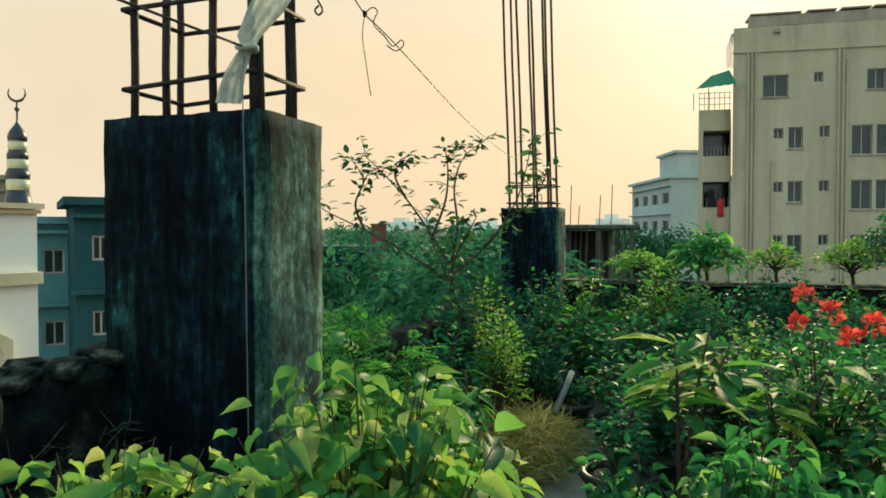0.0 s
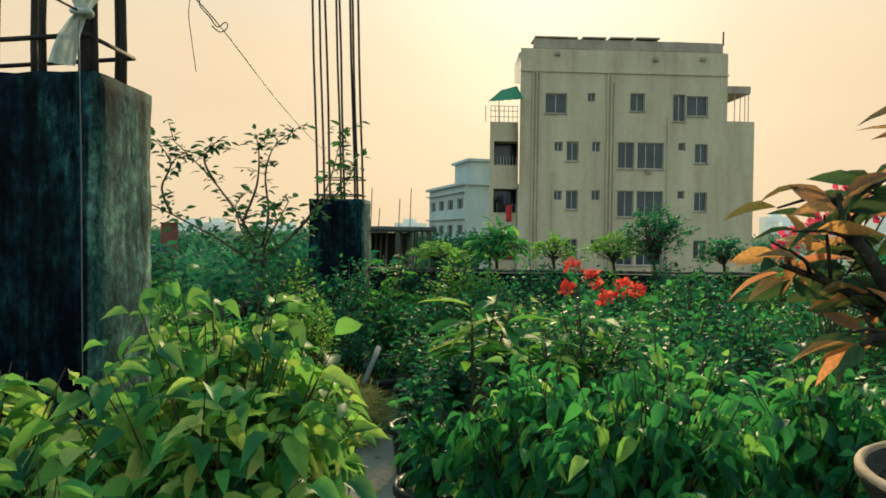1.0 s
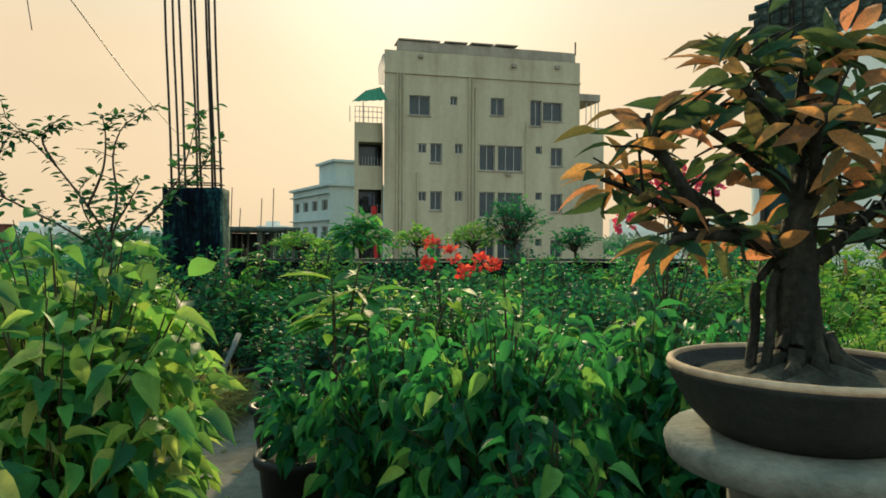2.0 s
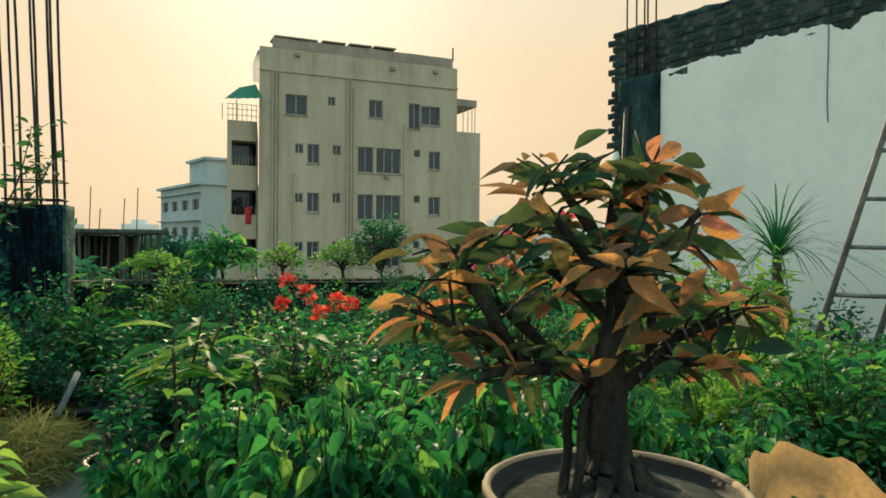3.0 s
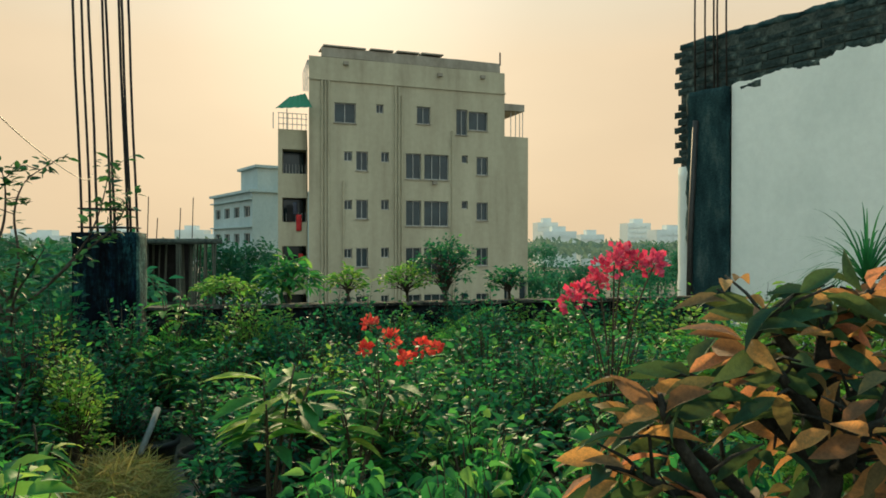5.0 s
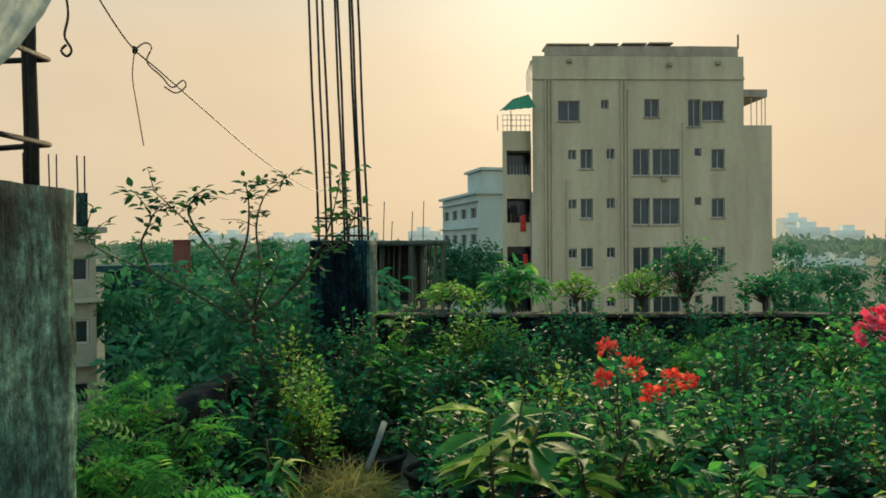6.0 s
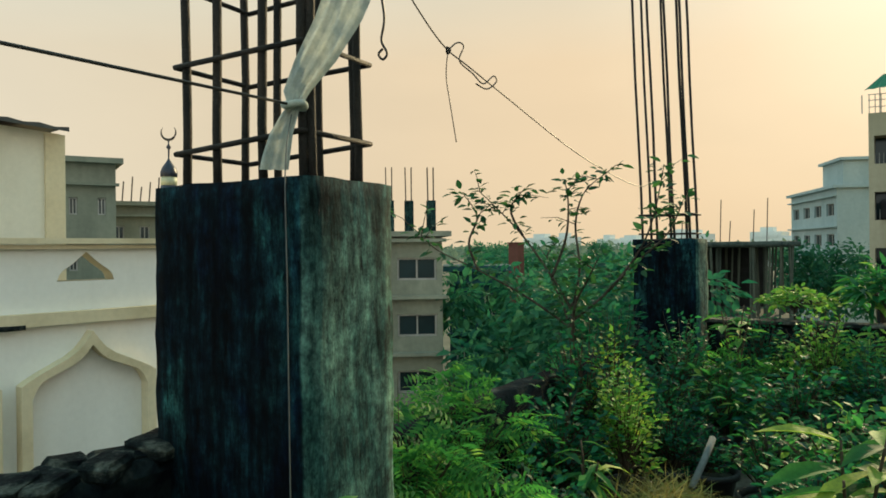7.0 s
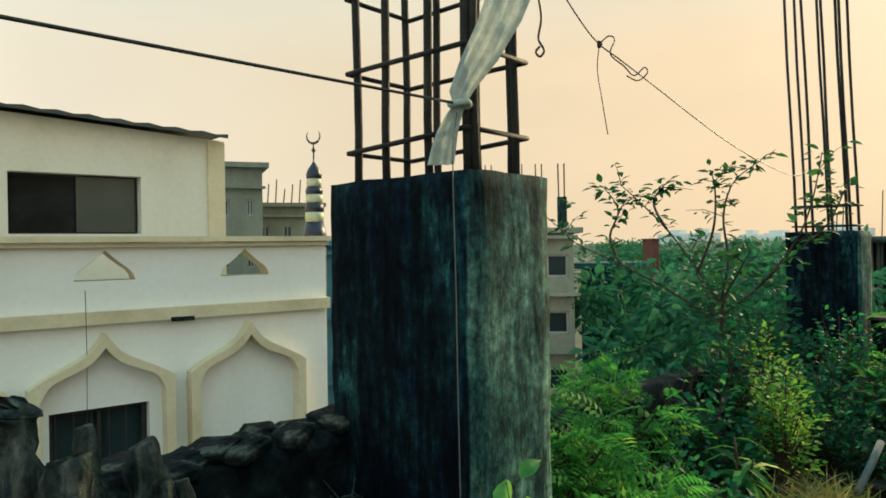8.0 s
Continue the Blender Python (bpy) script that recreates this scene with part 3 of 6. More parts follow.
def soil_mesh(name, r, z):
    s = Soup()
    s.lathe([(r * 0.93, z - 0.01), (r * 0.7, z + 0.008), (r * 0.3, z + 0.014), (0.004, z + 0.012)], 20, (0, 0), 0.05)
    return s.mesh(name, True)


def shrub(name, x, y, h, r, leaf, shape, size, twigs, per, label, seed, pot_r=0.14, pot_h=0.2, z=0.0, thick=0.006, pot="plastic", category="potted plant", group="potted plants on the roof", turn=0, **kw):
    """A potted shrub: pot, soil, stems and foliage."""
    rng = random.Random(seed)
    ob = thing(name, pose(x, y, z, 0, 0, turn), label, category, group)
    part("pot", pot_mesh("pot", pot_r, pot_h), M[pot], ob)
    part("soil", soil_mesh("soil", pot_r, pot_h - 0.025), M["soil"], ob)
    lines, P, D, N, S = grow(rng, h - z, r, pot_h - 0.03, twigs, per, size, **kw)
    part("branchwork", stems_mesh("branchwork", lines, thick), M["twig"], ob)
    tagged(part("foliage", cloud("foliage", shape, P, D, N, S), L[leaf], ob), kind="stuff")
    return ob


# ---- roof terrace ----
TILT = 8.0
U = Vector((math.cos(radians(TILT)), math.sin(radians(TILT)), 0))
V = Vector((-math.sin(radians(TILT)), math.cos(radians(TILT)), 0))

ground = part("ground", mesh("ground", [(-3000, -3000, -10.5), (3000, -3000, -10.5), (3000, 3000, -10.5), (-3000, 3000, -10.5)], [(0, 1, 2, 3)]), M["earth"])
tagged(ground, "green and grey town ground far below the roof", "ground", kind="structure")

CORNERS = [(-1.35, -3.6), (6.6, -2.6), (6.2, 6.2), (2.6, 6.0), (-2.78, 5.42)]
slab = Soup()
slab.add([(x, y, 0) for x, y in CORNERS] + [(x, y, -10.5) for x, y in CORNERS],
         [(0, 1, 2, 3, 4), (5, 9, 8, 7, 6)] + [(i, i + 5, (i + 1) % 5 + 5, (i + 1) % 5) for i in range(5)])
tagged(part("floor", slab.mesh("floor"), M["floor"]), "grey cement screed roof floor, dusty and stained", "floor", kind="structure")

def faceted(me):
    me.polygons.foreach_set("use_smooth", [False] * len(me.polygons))
    return me


# back parapet between the corner column and the white wall
par_len = 4.9
par = rough_box("parapet_back", 0, 0, 0, par_len, 0.13, 0.72, 0.12, 0.008, 3.0)
tagged(part("parapet_back", par, M["moss"], None, "", pose(-2.2, 5.16, 0, 0, 0, 11)), "dark mossy plastered parapet wall along the roof edge", "parapet", kind="structure")
cop = rough_box("coping", 0, 0, 0, par_len, 0.19, 0.03, 0.15, 0.006, 5.0)
tagged(part("coping", faceted(cop), M["coping"], None, "", pose(-2.2, 5.13, 0.722, 0, 0, 11)), "thin worn cement coping on the parapet", "coping", kind="structure")

led = rough_box("outer_ledge", 0, 0, 0.50, par_len, 0.5, 0.60, 0.3, 0.008, 6.0)
tagged(part("outer_ledge", faceted(led), M["coping"], None, "", pose(-2.23, 5.295, 0, 0, 0, 11)), "narrow concrete ledge outside the parapet", "ledge", kind="structure")
# left parapet, low and broken on top
left = rough_box("parapet_left", -0.07, 0, 0, 0.07, 4.4, 0.80, 0.035, 0.020, 1.0)
low_wall = tagged(part("parapet_left", faceted(left), M["moss"], None, "", Matrix.Translation((-1.36, -3.42, 0)) @ pose(0, 0, 0, 0, 0, 7.4)), "low unplastered brick parapet with crumbling mossy top", "parapet", kind="structure")
left2 = rough_box("parapet_side", -0.07, 0, 0, 0.07, 3.75, 0.62, 0.10, 0.014, 8.0)
tagged(part("parapet_side", left2, M["moss"], None, "", Matrix.Translation((-2.03, 1.28, 0)) @ pose(0, 0, 0, 0, 0, 8)), "low mossy parapet behind the plants", "parapet", kind="structure")
step = rough_box("inner_ledge", 0.068, 1.2, 0, 0.19, 4.4, 0.575, 0.06, 0.010, 2.0)
tagged(part("inner_ledge", faceted(step), M["moss"], None, "", Matrix.Translation((-1.36, -3.42, 0)) @ pose(0, 0, 0, 0, 0, 7.4)), "dark mossy ledge along the foot of the low parapet", "ledge", kind="structure")
back = box_mesh("wall_south", -1.3, -3.75, 0, 6.5, -3.5, 1.9)
tagged(part("wall_south", back, M["concrete"]), "plain grey wall closing the terrace", "wall", kind="structure")
east = box_mesh("wall_east", 6.45, -3.5, 0, 6.7, 0.2, 1.0)
tagged(part("wall_east", east, M["concrete"]), "plain grey parapet closing the terrace", "wall", kind="structure")


# ---- reinforced columns ----
def bar_ring(hu, hv, z, r=0.006, tilt=0.0):
    s = Soup()
    pts = [(-hu, -hv), (hu, -hv), (hu, hv), (-hu, hv), (-hu, -hv)]
    s.tube([(x, y, z + tilt * x) for x, y in pts], r, 6)
    return s


def column(name, centre, turn, su, sv, top, bars, rings, bar_r, bar_top, lean, label):
    ob = thing(name, pose(centre[0], centre[1], 0, 0, 0, turn), label, "column", "bare concrete columns")
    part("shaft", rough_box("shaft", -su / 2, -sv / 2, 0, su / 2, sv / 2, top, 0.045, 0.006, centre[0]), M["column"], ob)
    for bx, by in bars:
        s = Soup()
        pts = []
        for i in range(9):
            z = top - 0.05 + (bar_top - top + 0.05) * i / 8
            pts.append((bx + lean[0] * (z - top) + 0.003 * math.sin(i * 1.7 + bx * 40), by + lean[1] * (z - top), z))
        s.tube(pts, bar_r, 8)
        part("steel_bar", s.mesh("steel_bar", True), M["rebar"], ob, "rusty ribbed steel bar")
    for z, r, tl in rings:
        part("stirrup", bar_ring(su / 2 - 0.042, sv / 2 - 0.036, z, r, tl).mesh("stirrup", True), M["rebar"], ob)
    return ob


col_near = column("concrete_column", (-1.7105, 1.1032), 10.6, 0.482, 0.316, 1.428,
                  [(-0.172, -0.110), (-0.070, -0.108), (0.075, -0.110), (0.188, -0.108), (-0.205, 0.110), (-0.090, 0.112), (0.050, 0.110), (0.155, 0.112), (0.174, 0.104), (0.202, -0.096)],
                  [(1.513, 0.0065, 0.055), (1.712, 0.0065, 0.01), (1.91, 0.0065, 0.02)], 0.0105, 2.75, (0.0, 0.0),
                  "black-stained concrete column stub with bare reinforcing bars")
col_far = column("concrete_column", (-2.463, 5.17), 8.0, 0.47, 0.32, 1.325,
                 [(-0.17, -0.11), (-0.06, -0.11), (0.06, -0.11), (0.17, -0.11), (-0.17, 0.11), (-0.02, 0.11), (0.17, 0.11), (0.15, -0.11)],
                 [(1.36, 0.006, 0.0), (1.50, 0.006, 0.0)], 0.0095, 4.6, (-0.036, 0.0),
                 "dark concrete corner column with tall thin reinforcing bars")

# cloth strip knotted to the bars
rag = thing("tied_cloth", pose(0, 0, 0), "grey-white cotton rag knotted round the steel bars", "cloth")


def ribbon(name, pts, widths, folds, depth, across):
    v, f, n = [], [], 13
    for i, (p, w) in enumerate(zip(pts, widths)):
        for k in range(n):
            t = k / (n - 1) - 0.5
            d = depth * math.sin(t * folds * 2 * math.pi + i * 0.25) * (0.4 + w * 9)
            v.append(Vector(p) + across * (t * w) + Vector((0.6, -0.75, 0)) * d)
    for i in range(len(pts) - 1):
        for k in range(n - 1):
            a = i * n + k
            f.append((a, a + 1, a + n + 1, a + n))
    me = mesh(name, v, f, True)
    return me


side = Vector((0.62, 0.78, 0))
KNOT = Vector((-1.494, 1.002, 1.574))
hang = [Vector((-1.40, 1.150, 2.04)), Vector((-1.408, 1.128, 1.94)), Vector((-1.418, 1.105, 1.85)), Vector((-1.438, 1.075, 1.76)), Vector((-1.466, 1.035, 1.67)), KNOT + Vector((0, 0.005, 0.03)), KNOT]
part("drape", ribbon("drape", hang, [0.095, 0.10, 0.105, 0.098, 0.085, 0.055, 0.03], 3.2, 0.006, side), M["cloth"], rag)
tail = [KNOT, KNOT + Vector((-0.008, -0.008, -0.02)), KNOT + Vector((-0.02, -0.02, -0.06)), KNOT + Vector((-0.028, -0.026, -0.10)), KNOT + Vector((-0.034, -0.03, -0.135))]
part("tail", ribbon("tail", tail, [0.028, 0.038, 0.05, 0.058, 0.062], 2.6, 0.006, side), M["cloth"], rag)
kn = Soup()
kn.tube([KNOT + side * (0.022 * math.cos(a)) + Vector((0.3, -0.4, 0)) * 0.03 * math.sin(a) + Vector((0, 0, 0.004 * math.sin(2 * a))) for a in (i * math.pi / 5 for i in range(11))], 0.008, 6)
part("knot", kn.mesh("knot", True), M["cloth"], rag)


def line_thing(name, pts, r, material, label, category="wire", n=5):
    s = Soup()
    s.tube(pts, r, n)
    me = s.mesh(name, True)
    return tagged(part(name, me, material), label, category)


def smooth_path(pts, k=6):
    pts = [Vector(p) for p in pts]
    out = []
    for i in range(len(pts) - 1):
        a, b, c, d = pts[max(i - 1, 0)], pts[i], pts[i + 1], pts[min(i + 2, len(pts) - 1)]
        for j in range(k):
            t = j / k
            out.append(0.5 * ((2 * b) + (c - a) * t + (2 * a - 5 * b + 4 * c - d) * t * t + (3 * b - a - 3 * c + d) * t ** 3))
    return out + [pts[-1]]


cable_end = KNOT + Vector((0.19, -0.9816, -0.021)) * 4.6
line_thing("cable", [KNOT.lerp(cable_end, i / 12) + Vector((0, 0, -0.006 * math.sin(math.pi * i / 12))) for i in range(13)], 0.0032, M["wire"], "thin black cable tied to the column bars", "cable")
K1, C1 = Vector((-1.576, 1.597, 1.826)), Vector((-1.559, 1.77, 1.772))
WEND = Vector((-2.53, 5.02, 1.755))
top_a = Vector((-1.50, 1.19, 2.06))
line_thing("hanging_wire", smooth_path([top_a, Vector((-1.53, 1.36, 1.945)), Vector((-1.56, 1.50, 1.868)), K1, Vector((-1.57, 1.68, 1.795)), Vector((-1.585, 1.85, 1.752)), Vector((-1.75, 2.6, 1.648)), Vector((-1.99, 3.5, 1.61)), Vector((-2.26, 4.3, 1.65)), WEND]), 0.0022, M["wire"], "twisted thin wire strung between the two columns")
line_thing("wire_tail", smooth_path([K1, K1 + Vector((0.004, 0.035, 0.028)), K1 + Vector((0.008, 0.06, 0.022)), K1 + Vector((0.0, 0.05, -0.02)), C1 + Vector((-0.01, -0.07, 0.005)), C1 + Vector((-0.004, -0.03, -0.018)), C1 + Vector((0.0, 0.015, 0.012)), C1 + Vector((0.0, 0.03, -0.002)), C1 + Vector((-0.005, -0.01, -0.03)), C1 + Vector((-0.008, -0.06, -0.022))]), 0.0022, M["wire"], "curled loose end of thin wire")
line_thing("wire_drop", smooth_path([K1, K1 + Vector((-0.008, 0.0, -0.07)), K1 + Vector((-0.004, 0.012, -0.15)), K1 + Vector((0.002, 0.03, -0.255))]), 0.0016, M["wire"], "thin loose wire hanging from the knot")
kk = Soup()
kk.tube([K1 + Vector((0.002 * math.cos(a * 2), 0.008 * math.cos(a), 0.009 * math.sin(a))) for a in (i * math.pi / 5 for i in range(22))], 0.003, 5)
tagged(part("wire_knot", kk.mesh("wire_knot", True), M["wire"]), "small knot of twisted wire", "wire")
RP = Vector((-1.452, 1.222, 1.72))
line_thing("rope_end", smooth_path([RP + Vector((-0.012, -0.02, 0.34)), RP + Vector((-0.004, -0.006, 0.16)), RP + Vector((0.004, 0, 0.08)), RP + Vector((-0.006, 0, 0.03)), RP + Vector((0.006, 0.006, 0.0)), RP + Vector((-0.003, 0.002, -0.014)), RP + Vector((-0.012, -0.004, -0.002)), RP + Vector((-0.002, 0, 0.01))]), 0.003, M["wire"], "dark rope end with a small knot")
line_thing("string", smooth_path([Vector((-1.535, 1.07, 1.70)), Vector((-1.50, 1.0, 1.56)), Vector((-1.452, 0.945, 1.43)), Vector((-1.443, 0.94, 1.2)), Vector((-1.437, 0.937, 0.9)), Vector((-1.43, 0.935, 0.45)), Vector((-1.425, 0.93, 0.02))]), 0.0014, M["paleline"], "pale string running down the column corner", "string")


# ---- white wall with broken brick top ----
WO = Vector((2.605, 6.73, 0))
WD = Vector((0.48, -0.877, 0)).normalized()
wall_m = Matrix.Translation(WO) @ Matrix.Rotation(math.atan2(WD.y, WD.x), 4, "Z")
# local x runs along the wall, local -y faces the terrace
wall_thing = thing("wall_north", wall_m, "white plastered wall with crumbling brick along its top", "wall", kind="structure")
part("core", box_mesh("core", 0.03, 0.0, -10.4, 8.6, 0.24, 3.235), M["mortar"], wall_thing)


def plaster_top(x):
    base = 2.74 + 0.10 * min(1, max(0, (x - 0.6) / 1.2))
    if x > 2.2:
        base -= 0.10 * math.exp(-((x - 2.36) / 0.10) ** 2)
    return base + 0.045 * noise.noise(Vector((x * 5, 0, 2))) + 0.028 * noise.noise(Vector((x * 23, 3, 0)))


pl = Soup()
xs = [0.635 + 0.03 * i for i in range(264)]
for i in range(len(xs) - 1):
    a, b = xs[i], xs[i + 1]
    za, zb = plaster_top(a), plaster_top(b)
    pl.add([(a, -0.022, 0), (b, -0.022, 0), (b, -0.022, zb), (a, -0.022, za), (b, 0.0, zb), (a, 0.0, za)], [(0, 1, 2, 3), (3, 2, 4, 5)])
part("plaster", pl.welded("plaster"), M["whitewash"], wall_thing, "smooth white plaster with ragged upper edge")
part("plaster_strip", rough_box("plaster_strip", 0.0, -0.02, -10.4, 0.15, 0.25, 2.03, 0.12, 0.006), M["whitewash"], wall_thing)
part("pilaster", rough_box("pilaster", 0.16, -0.10, 0, 0.63, -0.001, 2.75, 0.05, 0.014, 4.0), M["mould"], wall_thing, "dark mouldy concrete pilaster")
for i, bx in enumerate((0.24, 0.36, 0.46, 0.50, 0.60)):
    s = Soup()
    s.tube([(bx, -0.05, 2.7), (bx - 0.01, -0.05, 3.4), (bx - 0.005, -0.05, 4.5)], 0.009, 6)
    part("steel_bar", s.mesh("steel_bar", True), M["rebar"], wall_thing)
s = Soup()
s.tube([(0.22, -0.115, 0.0), (0.24, -0.115, 1.3), (0.30, -0.115, 2.45)], 0.03, 8)
part("drain_pipe", s.mesh("drain_pipe", True), M["wire"], wall_thing)
s = Soup()
s.tube(smooth_path([(2.24, -0.03, 3.2), (2.245, -0.03, 2.7), (2.24, -0.03, 2.3), (2.25, -0.03, 2.05)]), 0.004, 5)
part("loose_wire", s.mesh("loose_wire"), M["wire"], wall_thing)
ridge = rough_box("ridge", 0.0, -0.03, 3.2, 8.6, 0.26, 3.29, 0.07, 0.028, 2.0)
part("ridge", ridge, M["mould"], wall_thing, "dark mossy mortar ridge")

# ---- ladder ----
ladder = thing("ladder", pose(0, 0, 0), "grey weathered metal ladder leaning near the white wall", "ladder")
LB = Vector((2.37, 3.25, 0.0))
LDIR = Vector((0.15, -0.044, 0.538)).normalized()
LSIDE = Vector((0.245, -0.155, 0.0))
for o in (Vector((0, 0, 0)), LSIDE):
    s = Soup()
    s.tube([LB + o, LB + o + LDIR * 2.0, LB + o + LDIR * 4.2], 0.017, 8)
    part("rail", s.mesh("rail", True), M["ladder"], ladder)
for i in range(13):
    s = Soup()
    p = LB + LDIR * (0.27 + 0.28 * i)
    s.tube([p - LSIDE * 0.06, p + LSIDE * 0.5 + Vector((0, 0, -0.004)), p + LSIDE * 1.06], 0.013, 8)
    part("rung", s.mesh("rung", True), M["ladder"], ladder)


# ---- buildings ----
def holed_wall(x0, x1, z0, z1, holes, depth, thick):
    """A wall in the plane y=0, facing -y, with square openings cut through it and closed sides and back."""
    s = Soup()
    xs = sorted({x0, x1, *[v for h in holes for v in (h[0], h[2])]})
    zs = sorted({z0, z1, *[v for h in holes for v in (h[1], h[3])]})
    for i in range(len(xs) - 1):
        for j in range(len(zs) - 1):
            cx, cz = (xs[i] + xs[i + 1]) / 2, (zs[j] + zs[j + 1]) / 2
            if any(h[0] < cx < h[2] and h[1] < cz < h[3] for h in holes):
                continue
            s.add([(xs[i], 0, zs[j]), (xs[i + 1], 0, zs[j]), (xs[i + 1], 0, zs[j + 1]), (xs[i], 0, zs[j + 1])], [(0, 1, 2, 3)])
    for a, b, c, d in holes:
        s.add([(a, 0, b), (c, 0, b), (c, 0, d), (a, 0, d), (a, depth, b), (c, depth, b), (c, depth, d), (a, depth, d)],
              [(0, 4, 5, 1), (1, 5, 6, 2), (2, 6, 7, 3), (3, 7, 4, 0)])
    s.add([(x0, 0, z0), (x1, 0, z0), (x1, 0, z1), (x0, 0, z1), (x0, thick, z0), (x1, thick, z0), (x1, thick, z1), (x0, thick, z1)],
          [(0, 3, 7, 4), (1, 5, 6, 2), (3, 2, 6, 7), (4, 7, 6, 5)])
    return s


def window_part(parent, x0, z0, x1, z1, y, panes, glass="window", frame_mat="mullion", bar=0.05):
    """Frame ring with mullions and one pane each."""
    s = Soup()
    w = (x1 - x0) / panes
    xs = [x0, x0 + bar]
    for i in range(1, panes):
        xs += [x0 + w * i - bar * 0.4, x0 + w * i + bar * 0.4]
    xs += [x1 - bar, x1]
    zs = [z0, z0 + bar, z1 - bar, z1]
    y0, y1 = y - 0.03, y + 0.03
    for i in range(len(xs) - 1):
        for j in range(3):
            a, c, b, d = xs[i], xs[i + 1], zs[j], zs[j + 1]
            if i % 2 and j == 1:
                s.add([(a, y0, b), (c, y0, b), (c, y0, d), (a, y0, d), (a, y1, b), (c, y1, b), (c, y1, d), (a, y1, d)],
                      [(0, 4, 5, 1), (1, 5, 6, 2), (2, 6, 7, 3), (3, 7, 4, 0)])
            else:
                s.add([(a, y0, b), (c, y0, b), (c, y0, d), (a, y0, d)], [(0, 1, 2, 3)])
    win = part("window", s.welded("window"), M[frame_mat], parent)
    for i in range(panes):
        part("pane", box_mesh("pane", x0 + w * i + 0.01, y + 0.035 + 0.012 * (i % 2), z0 + 0.01, x0 + w * (i + 1) - 0.01, y + 0.045 + 0.012 * (i % 2), z1 - 0.01), M[glass], win)
    return win


# apartment block
apt = thing("apartment_building", pose(0, 44, 0, 0, 0, 17), "six-storey beige rendered apartment block with rain-stained walls", "building")
TOP = [(-4.54, 8.52, -3.22, 9.73, 2), (-1.94, 9.24, -1.48, 9.78, 2), (0.68, 8.75, 1.58, 9.84, 2), (3.35, 8.19, 4.12, 9.83, 2), (4.20, 8.54, 5.53, 9.75, 2)]
ROW = [(-3.95, 6.22, -3.45, 6.80, 2), (-3.20, 5.67, -2.46, 6.84, 2), (-1.63, 6.24, -1.13, 6.86, 2), (-0.03, 5.26, 0.98, 6.86, 2), (1.18, 5.26, 2.82, 6.86, 3), (3.73, 6.40, 4.15, 6.90, 1), (4.77, 5.67, 5.57, 6.84, 2)]
wins = TOP + ROW
for k in (1, 2, 3, 4):
    wins += [(a, b - 2.95 * k, c, d - 2.95 * k, n) for a, b, c, d, n in ROW]
wins += [(6.61, -2.99, 7.06, -1.34, 1), (7.86, -2.99, 8.39, -1.29, 1)]
def skewed(me):
    """The block's plan is a parallelogram: its sides run slightly off the square."""
    me.transform(Matrix(((1, 0.17, 0, 0), (0, 1, 0, 0), (0, 0, 1, 0), (0, 0, 0, 1))))
    return me


part("wall", skewed(holed_wall(-6.07, 6.75, -10.5, 12.4, [w[:4] for w in wins if w[2] < 6.7], 0.22, 11.0).welded("wall")), M["facade"], apt)
part("wing", skewed(holed_wall(6.75, 8.48, -10.5, 8.27, [w[:4] for w in wins if w[0] > 6.6], 0.22, 10.0).welded("wing")), M["facade"], apt, "", pose(0.0, 0.004, 0))
for a, b, c, d, n in wins:
    win = window_part(apt, a, b, c, d, 0.16, n)
    if c - a > 0.6:
        part("sill", box_mesh("sill", a - 0.06, -0.07, b - 0.07, c + 0.06, 0.02, b - 0.005), M["facade_dark"], win)
part("roof_parapet", skewed(faceted(rough_box("roof_parapet", -5.32, 0.02, 12.4, 6.45, 10.8, 13.05, 0.7, 0.03))), M["facade_dark"], apt, "weather-blackened roof parapet")
for i, x in enumerate((-5.2, -2.3, -0.6, 1.0)):
    part("roof_sheet", box_mesh("roof_sheet", x, -0.05, 13.06, x + (2.6 if i == 0 else 1.45), 1.6, 13.14), M["facade_dark"], apt, "", pose(0, 0, 0.03 * i))
part("ledge", box_mesh("ledge", -6.1, -0.09, 11.0, 6.78, -0.004, 11.12), M["facade"], apt)
s = Soup()
s.tube([(6.46, 0.1, 12.9), (6.46, 0.1, 13.75)], 0.05, 6)
part("pole", s.mesh("pole"), M["wire"], apt)
for base, z1 in ((-5.3, 11.0), (-5.1, 11.0), (-4.9, 11.0), (-0.72, 11.0), (-0.5, 10.9), (-0.3, 10.4), (3.05, 8.4), (-4.0, 5.0)):
    s = Soup()
    s.tube([(base, -0.09, -10.4), (base, -0.09, z1)], 0.055, 6)
    part("drain_pipe", s.mesh("drain_pipe"), M["facade"], apt)
for x, z in ((-4.0, 12.0), (2.05, 11.8), (1.7, 4.95), (5.0, 11.9)):
    part("wall_box", box_mesh("wall_box", x, -0.2, z, x + 0.3, -0.004, z + 0.2), M["facade_dark"], apt)
# balcony bay, set back behind the main front
bay = holed_wall(-7.8, -6.08, -10.5, 8.03, [(-7.55, z, -6.12, z + 1.45) for z in (5.4, 2.5, -0.4, -3.3, -6.2)], 1.3, 9.0)
part("balcony_bay", skewed(bay.welded("balcony_bay")), M["facade"], apt, "", pose(0, 0.6, 0))
